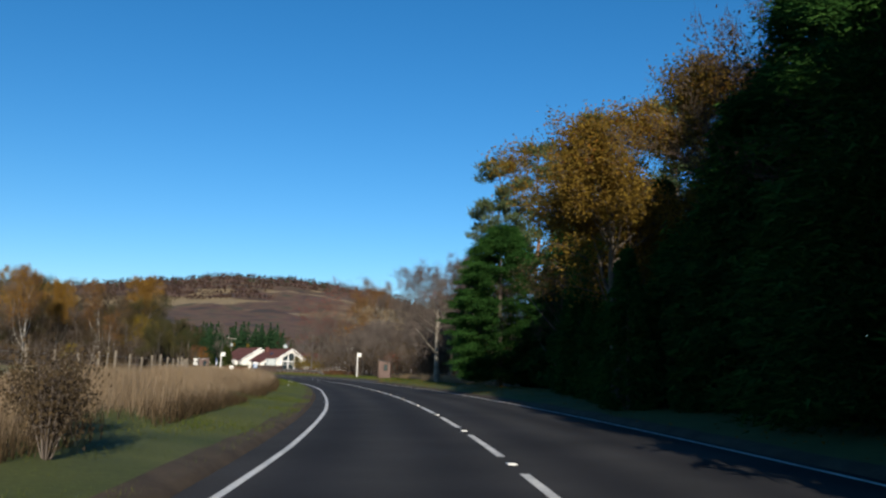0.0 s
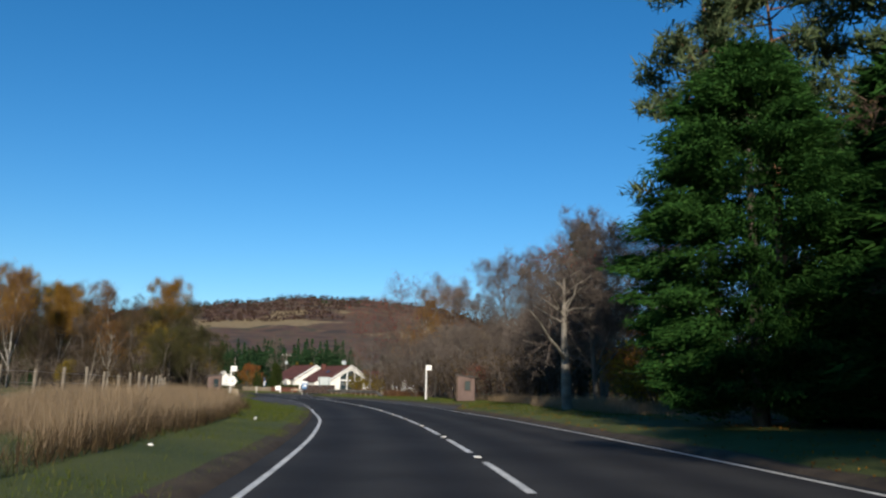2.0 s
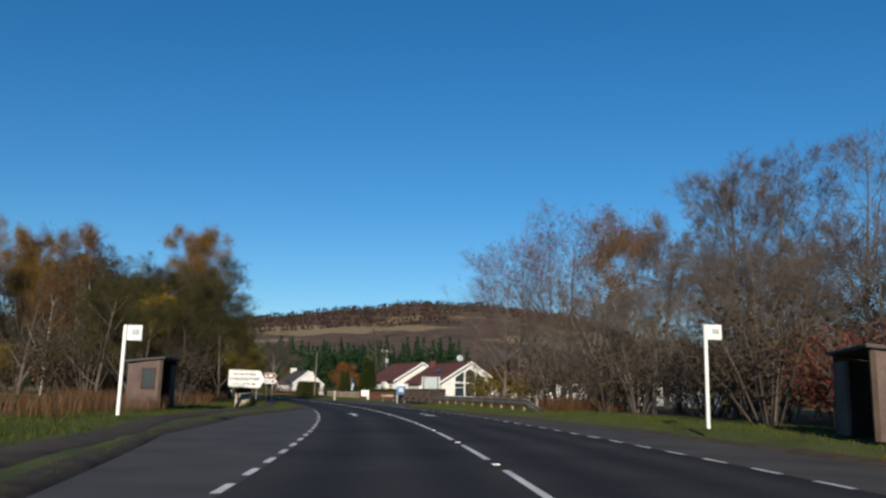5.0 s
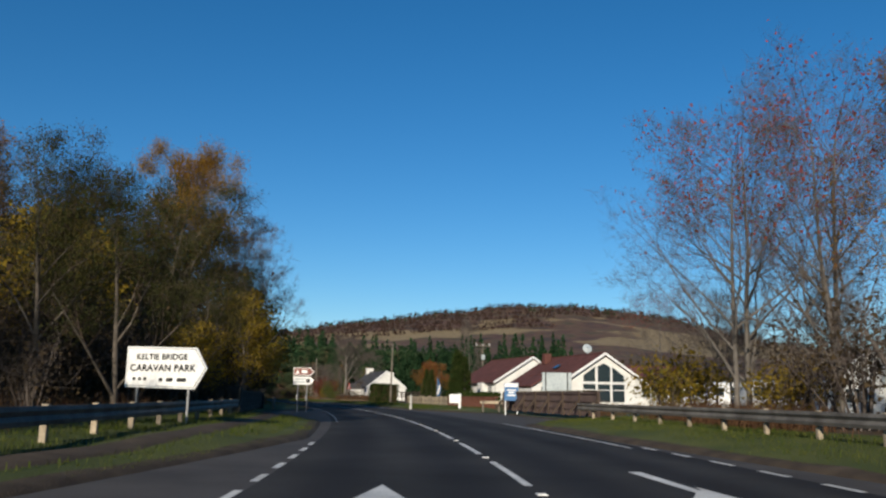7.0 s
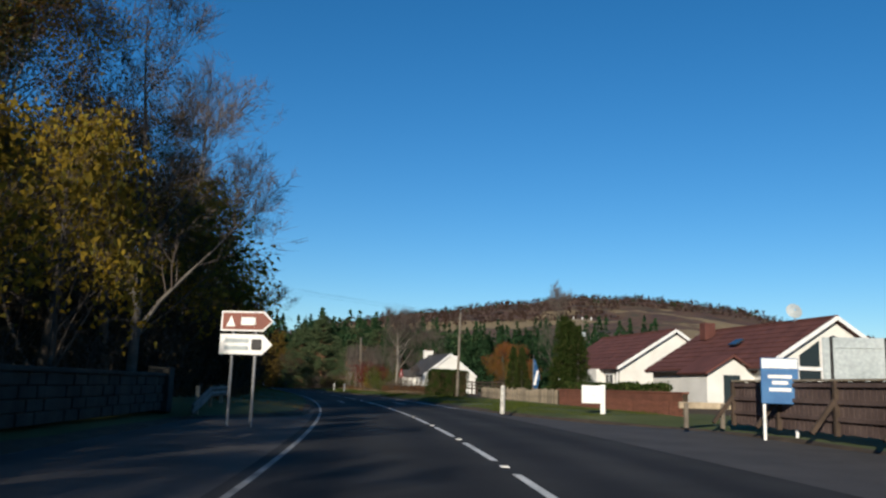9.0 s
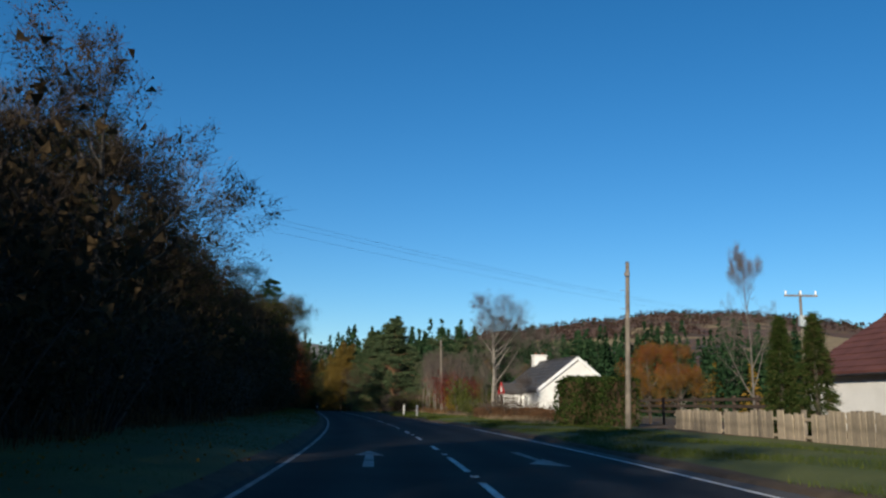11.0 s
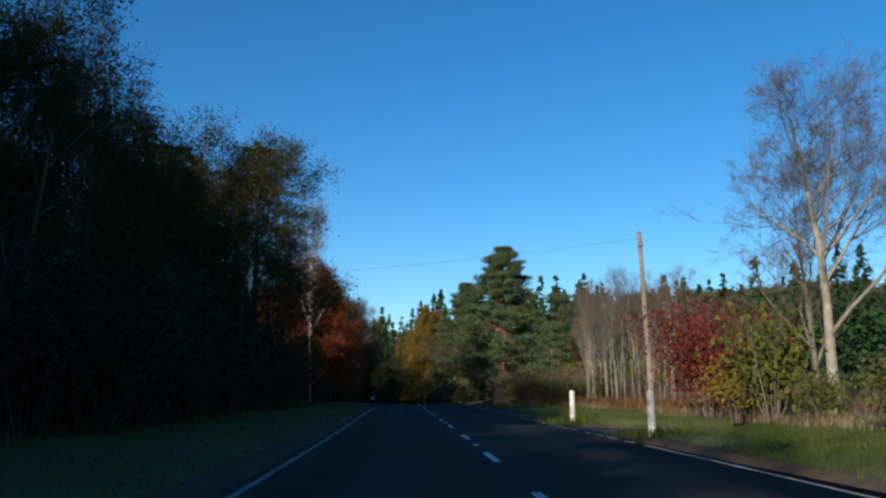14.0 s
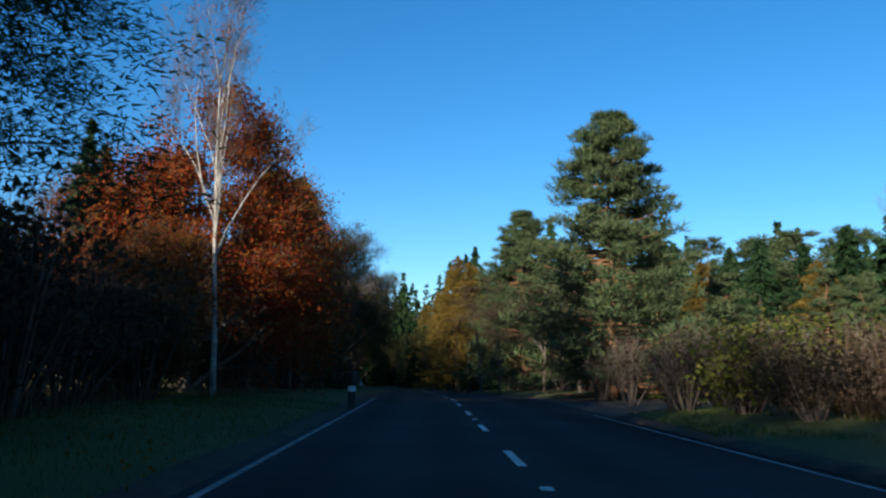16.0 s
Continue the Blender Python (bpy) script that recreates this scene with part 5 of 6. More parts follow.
def window(h, c, w, z0, hh, face='y', frame_mat=None):
    """A window set in a wall: frame bars and panes."""
    fm = frame_mat or M["white"]
    win = new("window")
    win.parent = h
    d = 0.06
    horiz = (w, d, 0.08) if face == 'y' else (d, w, 0.08)
    vert = (0.08, d, hh) if face == 'y' else (d, 0.08, hh)
    part("pane", bx((c[0], c[1], z0 + hh / 2), (w, 0.03, hh) if face == 'y' else (0.03, w, hh)), M["glass"], win)
    for z in (z0, z0 + hh):
        part("frame", bx((c[0], c[1], z), horiz), fm, win)
    for k in (-0.5, 0, 0.5):
        p = (c[0] + k * w, c[1]) if face == 'y' else (c[0], c[1] + k * w)
        part("frame", bx((p[0], p[1], z0 + hh / 2), vert), fm, win)
    return win


# bungalow with the glazed gable
h = thing("bungalow", (-20.38, 217.78, 0.3), "white bungalow with red tiled roof and a glazed front gable", "house", rz=32)
pitched(h, "a", 8.4, 14.0, 2.55, 2.65, M["render"], M["tile"], over=0.45)
for x, z0, z1, sl in ((-1.55, 2.55, 3.4, 0.55), (0.0, 2.55, 4.35, 0.0), (1.55, 2.55, 3.4, -0.55)):
    bm = bmesh.new()
    if sl:
        s = 1 if x > 0 else -1
        prism(bm, [(x - s * 0.62, z0), (x + s * 0.62, z0), (x + s * 0.62, z1 - 0.25), (x - s * 0.62, z1 + 0.6)], 0.04)
    else:
        prism(bm, [(-0.72, z0), (0.72, z0), (0.72, z1 - 0.35), (0, z1), (-0.72, z1 - 0.35)], 0.04)
    bmesh.ops.translate(bm, verts=bm.verts, vec=(0, -0.05, 0))
    part("gable_pane", bm, M["glass"], h)
for x in (-1.55, 0.0, 1.55):
    part("lower_pane", bx((x, -0.03, 1.45), (1.3, 0.05, 1.7)), M["glass"], h)
    part("transom", bx((x, -0.07, 1.75), (1.35, 0.06, 0.07)), M["white"], h)
for x in (-0.78, 0.78):
    part("mullion", bx((x, -0.08, 2.4), (0.16, 0.08, 3.6), bevel=0.01), M["white"], h)
part("sill_beam", bx((0, -0.08, 2.42), (4.8, 0.10, 0.2), bevel=0.01), M["white"], h)
# wing to the east and porch to the west
part("wing_wall", bx((8.0, 6.0, 1.35), (7.6, 6.0, 2.7)), M["render"], h)
for sgn in (-1, 1):
    part("wing_roof", bx((7.8, 6.0 + sgn * 1.75, 3.45), (8.4, 4.1, 0.16), rx=-sgn * 28), M["tile"], h)
window(h, (6.2, 2.97), 0.9, 1.1, 1.1)
window(h, (9.6, 2.97), 1.4, 1.1, 1.1)
bm = prism(bmesh.new(), [(-1.5, 0), (1.5, 0), (1.5, 2.0), (0, 2.9), (-1.5, 2.0)], 3.0)
bmesh.ops.translate(bm, verts=bm.verts, vec=(-5.6, 1.2, 0))
part("porch_wall", bm, M["render"], h)
for sgn in (-1, 1):
    part("porch_roof", bx((-5.6 + sgn * 0.85, 2.6, 2.52), (2.05, 3.5, 0.12), ry=sgn * 31), M["tile"], h)
part("porch_door", bx((-5.6, 1.17, 1.0), (1.0, 0.06, 1.9)), M["glass"], h)
part("roof_light", bx((-2.4, 6.0, 4.15), (0.7, 0.9, 0.08), ry=-31), M["glass"], h)
part("chimney", bx((-1.0, 12.0, 5.2), (0.8, 0.8, 1.2), bevel=0.03), M["tile"], h)

d = thing("satellite_dish", (-22.2, 220.3, 5.55), "pale round satellite dish on the bungalow's ridge", "dish")
bm = bmesh.new()
bmesh.ops.create_cone(bm, cap_ends=False, segments=20, radius1=0.48, radius2=0.06, depth=0.16)
bmesh.ops.transform(bm, matrix=pose(0, 0, 0.75, 70, 0, 20), verts=bm.verts)
part("bowl", bm, M["grey"], d)
part("mast", tube(bmesh.new(), (0, 0.1, -0.3), (0, 0.1, 0.8), 0.03, 0.03), M["metal"], d)

h = thing("bungalow", (-30.43, 233.45, 0.3), "white bungalow with a red-brown tiled roof and blank gable", "house", rz=34)
pitched(h, "b", 9.2, 13.0, 2.75, 2.85, M["render"], M["tile"], over=0.4)
window(h, (-4.63, 1.8), 1.4, 0.9, 1.3, 'x')
window(h, (-4.63, 5.5), 1.2, 0.9, 1.3, 'x')
part("bay", bx((-4.9, 3.6, 1.3), (0.8, 1.6, 2.6)), M["render"], h)
part("downpipe", tube(bmesh.new(), (-4.72, 0.2, 0), (-4.72, 0.2, 2.6), 0.05, 0.05), M["white"], h)
part("vent", bx((2.2, -0.04, 2.4), (0.35, 0.06, 0.3), bevel=0.02), M["grey"], h)

h = thing("cottage", (-59.01, 260.34, 0.3), "white cottage with slate roof, tall chimney and red-gabled porch", "house", rz=39)
pitched(h, "c", 6.6, 9.6, 2.05, 2.55, M["render"], M["slate"], over=0.12)
part("chimney", bx((0, 9.15, 4.6), (1.15, 0.75, 1.5), bevel=0.03), M["render"], h)
part("chimney_cap", bx((0, 9.15, 5.36), (1.28, 0.88, 0.12), bevel=0.03), M["render"], h)
for x in (-0.3, 0.3):
    part("chimney_pot", tube(bmesh.new(), (x, 9.15, 5.4), (x, 9.15, 5.6), 0.12, 0.10), M["brick"], h)
part("rear_chimney", bx((3.0, 6.5, 3.6), (0.7, 0.7, 2.4), bevel=0.03), M["render"], h)
part("porch_wall", bx((-4.1, 4.1, 0.95), (1.7, 1.4, 1.9)), M["render"], h)
for sgn in (-1, 1):
    part("porch_roof", bx((-3.75, 4.1 + sgn * 0.42, 2.28), (2.4, 1.22, 0.09), rx=-sgn * 45), M["slate"], h)
for sgn in (-1, 1):
    part("porch_barge", bx((-4.99, 4.1 + sgn * 0.42, 2.30), (0.07, 1.25, 0.17), rx=-sgn * 45), M["red"], h)
part("porch_tie", bx((-4.99, 4.1, 1.92), (0.07, 1.35, 0.12)), M["red"], h)
part("porch_king_post", bx((-4.985, 4.1, 2.3), (0.07, 0.10, 0.65)), M["white"], h)
part("porch_door", bx((-4.96, 4.1, 0.93), (0.05, 0.8, 1.75)), M["dark_wood"], h)
window(h, (-3.32, 2.6), 1.0, 0.8, 1.0, 'x')
window(h, (-3.32, 8.3), 1.0, 0.8, 1.0, 'x')
part("downpipe", tube(bmesh.new(), (-3.4, 0.15, 0), (-3.4, 0.15, 2.0), 0.045, 0.045), M["white"], h)

h = thing("white_house", (2.4, 212.0, 0.3), "small white house with a brown pitched roof behind trees", "house", rz=6)
pitched(h, "d", 7.5, 9.0, 2.6, 2.6, M["render"], M["tile"], over=0.3)
window(h, (-1.6, -0.03), 1.2, 0.9, 1.2)
window(h, (1.6, -0.03), 1.2, 0.9, 1.2)


def caravan(x, y, rz):
    c = thing("static_caravan", (x, y, 0.3), "cream static caravan parked behind trees", "caravan", rz=rz, group="caravans in the park")
    part("body", bx((0, 0, 1.65), (9.0, 3.0, 2.3), bevel=0.12), M["white"], c)
    part("skirt", bx((0, 0, 0.3), (8.6, 2.7, 0.6)), M["grey"], c)
    part("roof", bx((0, 0, 2.85), (9.1, 3.1, 0.12), bevel=0.05), M["grey"], c)
    for k in (-3.2, -1.0, 1.2, 3.2):
        part("window", bx((k, -1.51, 1.85), (1.2, 0.05, 0.8), bevel=0.02), M["glass"], c)
    part("door", bx((2.3, -1.52, 1.5), (0.7, 0.05, 1.9), bevel=0.02), M["white"], c)


for x, y, rz in ((-3.0, 222.0, 10), (6.0, 196.0, -20), (9.5, 232.0, 5), (-11.0, 228.0, 15)):
    caravan(x, y, rz)


# ---- bus stops ----
def bus_stop(x, y, h, rz):
    e = thing("bus_stop_post", (x, y, ground_z(x, y) - 0.02), "white bus stop post with a small square flag", "bus stop", rz=rz, group="bus stop posts")
    part("pole", bx((0, 0, h / 2), (0.10, 0.10, h), bevel=0.015), M["white"], e)
    part("flag", bx((0.27, 0, h - 0.22), (0.42, 0.04, 0.44), bevel=0.01), M["white"], e)
    part("flag_mark", bx((0.30, -0.024, h - 0.2), (0.2, 0.006, 0.16)), M["grey"], e)


bus_stop(-0.46, 128.3, 3.0, 12)
bus_stop(-16.9, 124.8, 2.55, 12)


def shelter(x, y, rz, length, depth, h, open_side):
    e = thing("bus_shelter", (x, y, ground_z(x, y) - 0.03), "brown boarded bus shelter with a lean-to roof and small window", "bus shelter", rz=rz, group="bus shelters")
    s = open_side
    t = 0.09
    for yy in (0, length):
        bm = prism(bmesh.new(), [(-depth / 2, 0), (depth / 2, 0), (depth / 2, h - (0.18 if s < 0 else -0.06)), (-depth / 2, h + (0.06 if s < 0 else -0.18))], t)
        bmesh.ops.translate(bm, verts=bm.verts, vec=(0, yy - t / 2, 0))
        part("end_wall", bm, M["shed"], e)
    part("back_wall", bx((-s * (depth / 2 - t / 2), length / 2, h / 2 - 0.05), (t, length - t, h - 0.15)), M["shed"], e)
    part("front_panel", bx((s * (depth / 2 - t / 2), length * 0.82, h / 2 - 0.05), (t, length * 0.3, h - 0.15)), M["shed"], e)
    part("roof", bx((0, length / 2, h + 0.02), (depth + 0.3, length + 0.35, 0.09), ry=6.5 * (1 if s < 0 else -1), bevel=0.02), M["shed_roof"], e)
    part("bench", bx((-s * (depth / 2 - 0.35), length / 2, 0.45), (0.4, length - 0.4, 0.06)), M["dark_wood"], e)
    w = new("window")
    w.parent = e
    part("pane", bx((0.15, -t / 2 - 0.01, h * 0.62), (0.42, 0.03, 0.72)), M["glass"], w)
    for k in (-1, 1):
        part("frame", bx((0.15 + k * 0.23, -t / 2 - 0.02, h * 0.62), (0.05, 0.05, 0.8)), M["dark_wood"], w)
        part("frame", bx((0.15, -t / 2 - 0.02, h * 0.62 + k * 0.38), (0.5, 0.05, 0.05)), M["dark_wood"], w)
    part("corner_post", bx((s * (depth / 2), -0.05, h / 2), (0.12, 0.12, h), bevel=0.01), M["dark_wood"], e)


shelter(3.1, 123.0, -2, 3.4, 1.45, 1.98, -1)
shelter(-20.8, 132.8, 16, 2.6, 1.25, 1.85, 1)


# ---- signs ----
def writing(text, x, z, size, mat, parent, name="lettering"):
    cu = bpy.data.curves.new(name, 'FONT')
    cu.body, cu.size, cu.align_x, cu.extrude, cu.offset = text, size, 'CENTER', 0.002, 0.024 * size
    cu.space_character = 1.06
    tmp = new("tmp_text", cu)
    me = bpy.data.meshes.new_from_object(tmp)
    bpy.data.objects.remove(tmp)
    me.transform(pose(x, -0.035, z, 90, 0, 0))
    me.materials.clear()
    me.materials.append(mat)
    ob = new(name, me)
    ob.parent = parent
    return ob


e = thing("caravan_park_sign", (-26.42, 155.4, 0.3), "white arrow-shaped roadside sign with black caravan park lettering", "sign", rz=4)
SGN = [(-1.24, 0.97), (0.93, 0.93), (1.27, 1.50), (0.93, 2.07), (-1.24, 2.11)]
bm = prism(bmesh.new(), SGN, 0.05)
part("board", bm, M["white"], e)
bm = prism(bmesh.new(), [(x * 0.965 + 0.005, 1.54 + (z - 1.54) * 0.93) for x, z in SGN], 0.004)
bmesh.ops.translate(bm, verts=bm.verts, vec=(0, -0.008, 0))
part("border", bm, M["black"], e)
bm = prism(bmesh.new(), [(x * 0.955 + 0.005, 1.54 + (z - 1.54) * 0.905) for x, z in SGN], 0.006)
bmesh.ops.translate(bm, verts=bm.verts, vec=(0, -0.016, 0))
part("panel", bm, M["white"], e)
writing("KELTIE BRIDGE", -0.12, 1.74, 0.225, M["black"], e)
writing("CARAVAN PARK", -0.08, 1.42, 0.262, M["black"], e)
for k in range(3):
    part("star", bx((-0.95 + 0.17 * k, -0.022, 1.20), (0.09, 0.012, 0.09), bevel=0.02), M["black"], e)
for x, w in ((-0.12, 0.1), (0.15, 0.2), (0.52, 0.28)):
    part("symbol", bx((x, -0.022, 1.18), (w, 0.012, 0.10), bevel=0.02), M["black"], e)
for x in (-0.9, 0.7):
    part("post", tube(bmesh.new(), (x, 0.09, -0.3), (x, 0.09, 2.0), 0.04, 0.04), M["metal"], e)

e = thing("direction_sign", (-36.4, 184.4, 0.3), "brown and white direction signs on two grey posts", "sign", rz=14)
for z, mat in ((2.30, M["brown_sign"]), (1.72, M["green_sign"])):
    o = [(-0.66, z - 0.25), (0.45, z - 0.25), (0.70, z), (0.45, z + 0.25), (-0.66, z + 0.25)]
    part("border", prism(bmesh.new(), o, 0.03), M["white"], e)
    bm = prism(bmesh.new(), [(x * 0.94, z + (q - z) * 0.84) for x, q in o], 0.03)
    bmesh.ops.translate(bm, verts=bm.verts, vec=(0, -0.008, 0))
    part("panel", bm, mat if z > 2 else M["white"], e)
    if z > 2:
        part("tent_symbol", prism(bmesh.new(), [(-0.52, z - 0.14), (-0.28, z - 0.14), (-0.40, z + 0.14)], -0.014), M["white"], e)
        part("caravan_symbol", bx((0.05, -0.012, z), (0.38, 0.012, 0.2), bevel=0.02), M["white"], e)
    else:
        for q in (-0.09, 0.09):
            part("text_bar", bx((-0.22, -0.012, z + q), (0.62, 0.012, 0.10)), M["grey"], e)
        part("symbol", bx((0.3, -0.012, z), (0.26, 0.012, 0.26), bevel=0.02), M["black"], e)
for x in (-0.35, 0.25):
    part("post", tube(bmesh.new(), (x, 0.07, -0.3), (x, 0.07, 2.4), 0.04, 0.04), M["metal"], e)

e = thing("advertising_board", (-23.9, 190.5, 0.3), "blue and white notice board on two short posts", "notice board", rz=12)
part("board", bx((0, 0, 1.25), (0.95, 0.05, 1.2), bevel=0.015), M["blue"], e)
part("white_band", bx((0, -0.03, 1.70), (0.9, 0.012, 0.25)), M["white"], e)
for q, w in ((1.36, 0.6), (1.2, 0.4), (1.02, 0.55)):
    part("text_bar", bx((0, -0.03, q), (w, 0.012, 0.09)), M["white"], e)
for x in (-0.4, 0.4):
    part("post", bx((x, 0.05, 0.4), (0.07, 0.07, 1.4)), M["white"], e)

e = thing("sign_back", (-21.5, 195.0, 0.3), "large plain grey back of a road sign on dark posts", "sign", rz=8)
part("board", bx((0, 0, 1.9), (2.1, 0.05, 1.6), bevel=0.015), M["grey"], e)
for x in (-0.8, 0.75):
    part("post", tube(bmesh.new(), (x, -0.06, -0.3), (x, -0.06, 2.7), 0.045, 0.045), M["black"], e)
for z in (1.4, 2.4):
    part("stiffener", bx((0, -0.04, z), (2.0, 0.03, 0.05)), M["grey"], e)


# ---- bollards and posts ----
def verge_post(x, y, h, r, label, name="verge_post"):
    e = thing(name, (x, y, 0.26), label, "bollard", group="white verge posts")
    part("shaft", tube(bmesh.new(), (0, 0, -0.2), (0, 0, h), r * 1.06, r, 12), M["old_white"], e)
    part("band", tube(bmesh.new(), (0, 0, h - 0.12), (0, 0, h - 0.07), r * 1.03, r * 1.03, 12), M["grey"], e, "grey band")
    part("cap", tube(bmesh.new(), (0, 0, h), (0, 0, h + 0.05), r, r * 0.6, 12), M["old_white"], e)


verge_post(-72.5, 259.05, 0.80, 0.085, "round white concrete post at the side mouth")
verge_post(-77.35, 265.45, 0.80, 0.085, "round white concrete post at the side mouth")
verge_post(-34.59, 200.88, 0.95, 0.095, "round white concrete post on the grass verge")
e = thing("white_board", (-30.6, 200.5, 0.28), "square white board beside a white post on the verge", "board", rz=14)
part("board", bx((-0.1, 0, 0.72), (0.85, 0.06, 0.72), bevel=0.02), M["white"], e)
part("post", bx((0.32, 0.06, 0.5), (0.2, 0.12, 1.25), bevel=0.02), M["white"], e)


# ---- rails, fences and walls ----
def guard_rail(y0, y1, o, z_top, spacing, label):
    e = thing("guard_rail", at(y0, o, 0.3), label, "guard rail")
    inv = e.matrix_world.inverted()
    prof = [(-0.03, -0.16), (0.03, -0.16), (0.05, -0.08), (0.0, 0.0), (0.05, 0.08), (0.03, 0.16), (-0.03, 0.16), (0.0, 0.08), (-0.04, 0.0), (0.0, -0.08)]
    side = 1 if o > 0 else -1
    bm = bmesh.new()
    rings = []
    for y in np.arange(y0, y1 + 0.1, 1.0):
        drop = 0.5 * max(0, (y0 + 3.0 - y) / 3.0)
        ring = []
        for a, b in prof:
            p = inv @ Vector(at(y, o - side * a, z_top - 0.16 + b - drop))
            ring.append(bm.verts.new(p))
        rings.append(ring)
    for r0, r1 in zip(rings, rings[1:]):
        for i in range(len(prof)):
            j = (i + 1) % len(prof)
            bm.faces.new((r0[i], r0[j], r1[j], r1[i]))
    bmesh.ops.recalc_face_normals(bm, faces=bm.faces)
    part("rail", bm, M["rail_steel"], e)
    for y in np.arange(y0 + 1.2, y1, spacing):
        p = inv @ Vector(at(y, o + side * 0.10, 0.0))
        part("post", bx((p[0], p[1], (0.1 + z_top) / 2 - 0.35), (0.12, 0.12, z_top + 0.05), bevel=0.01, rz=heading(y) - 0), M["timber"], e)


guard_rail(144.0, 171.5, -7.7, 0.88, 2.4, "weathered steel guard rail on pale posts above the verge")
guard_rail(145.5, 173.0, 8.2, 0.95, 2.4, "weathered steel guard rail on pale timber posts")
guard_rail(190.0, 197.0, -6.9, 0.9, 2.4, "short steel guard rail beyond the bridge")

# bridge parapet on the west: square piers, stone darkened to stand in tree shade
e = thing("bridge_parapet", at(172.0, -8.0, 0.2), "low stone bridge parapet with square piers, shade put into its colour", "wall", rz=heading(180))
for k in range(26):
    for c in range(4):
        part("stone", bx((0.02 * ((k * 7 + c * 3) % 3 - 1), 0.75 * k + (0.37 if c % 2 else 0) + 0.4, 0.14 + 0.235 * c), (0.36, 0.73, 0.225), bevel=0.02), M["shade_dark_stone"], e)
part("coping", bx((0, 10.0, 1.02), (0.46, 20.2, 0.10), bevel=0.02), M["shade_dark_stone"], e)
for yy in (0, 20.0):
    part("pier", bx((0, yy, 0.6), (0.62, 0.62, 1.3), bevel=0.03), M["shade_dark_stone"], e)

# boarded fence with raking struts on the east
e = thing("board_fence", at(172.5, 9.3, 0.3), "brown close-boarded fence with raking timber struts", "fence", rz=heading(182))
for k in range(88):
    part("board", bx((0.0, 0.11 + 0.22 * k, 0.62), (0.025, 0.19, 1.22 + 0.02 * ((k * 5) % 3))), M["shed"], e)
for z in (0.35, 0.75, 1.15):
    part("rail", bx((-0.05, 9.7, z), (0.05, 19.4, 0.10)), M["shed"], e)
part("top_rail", bx((0.0, 9.7, 1.27), (0.12, 19.5, 0.05)), M["timber"], e)
for k in range(8):
    part("post", bx((-0.06, 0.1 + 2.75 * k, 0.6), (0.12, 0.12, 1.3), bevel=0.01), M["dark_wood"], e)
    part("strut", bx((-0.38, 0.1 + 2.75 * k, 0.42), (0.10, 0.10, 1.05), ry=38), M["dark_wood"], e)

# low timber barrier on the far corner
e = thing("timber_barrier", (-26.6, 193.0, 0.3), "low weathered timber barrier on short posts", "barrier", rz=-58)
part("rail", bx((0, 1.9, 0.5), (0.1, 4.0, 0.2), bevel=0.02), M["timber"], e)
for k in (0.1, 1.3, 2.5, 3.7):
    part("post", bx((0.06, k, 0.2), (0.12, 0.12, 0.75), bevel=0.02), M["post"], e)


def run(name, a, b, label, category):
    a, b = Vector(a), Vector(b)
    e = thing(name, a, label, category, rz=math.degrees(math.atan2(-(b - a).x, (b - a).y)))
    return e, (b - a).length


# brick garden wall
e, ln = run("garden_wall", (-27.0, 199.5, 0.12), (-35.0, 213.5, 0.12), "low red brick garden wall beside the road", "wall")
part("core", bx((0, ln / 2, 0.5), (0.2, ln, 1.0)), M["dirt"], e)
brick_mesh = None
k = 0
for c in range(13):
    n_b = int(ln / 0.45)
    for i in range(n_b):
        if k >= 300 and i % 1 == 0:
            break
        pos = (0.0, 0.225 + 0.45 * i + (0.11 if c % 2 else 0), 0.045 + 0.078 * c)
        if brick_mesh is None:
            ob = part("brick", bx((0, 0, 0), (0.235, 0.435, 0.068), bevel=0.006), M["brick"], e)
            brick_mesh = ob.data
        else:
            ob = part_mesh("brick", brick_mesh, e)
        ob.location = pos
        k += 1
v = bmesh.new()
for c in range(13):
    for i in range(int(ln / 0.45)):
        if c * int(ln / 0.45) + i >= 300:
            box(v, (0, 0.225 + 0.45 * i + (0.11 if c % 2 else 0), 0.045 + 0.078 * c), (0.235, 0.435, 0.068))
if len(v.verts):
    tagged(part("brickwork", v, M["brick"], e), kind="stuff")
part("coping", bx((0, ln / 2, 1.05), (0.3, ln + 0.1, 0.07), bevel=0.015), M["brick"], e)

# timber garden fence of narrow boards
e, ln = run("garden_fence", (-35.1, 213.7, 0.15), (-46.6, 234.6, 0.15), "weathered pale timber fence of upright boards", "fence")
rngf = random.Random(8)
board_shapes, y, i = [], 0.1, 0
for w in (0.17, 0.21, 0.25):
    board_shapes.append((w, part("board", bx((0, 0, 0.5), (0.022, w, 1.0), bevel=0.004), M["timber"], e)))
for w, ob in board_shapes:
    ob.location = (0.0, y + w / 2, 0.0)
    y += w + 0.008
while y < ln - 0.3:
    w, first = board_shapes[rngf.randrange(3)]
    panel = int(y / 2.6)
    if not (11.3 < y < 11.75 or 13.6 < y < 13.95 or rngf.random() < 0.02):
        ob = part_mesh("board", first.data, e)
        ob.location = (rngf.uniform(-0.012, 0.012), y + w / 2, 0.05 * math.sin(panel * 2.7) + rngf.uniform(-0.035, 0.03))
        ob.rotation_euler = (rngf.uniform(-0.025, 0.025), 0, 0)
    y += w + rngf.choice((0.004, 0.01, 0.025))
for z in (0.3, 0.8):
    part("rail", bx((0.04, ln / 2, z), (0.05, ln, 0.09)), M["timber"], e)
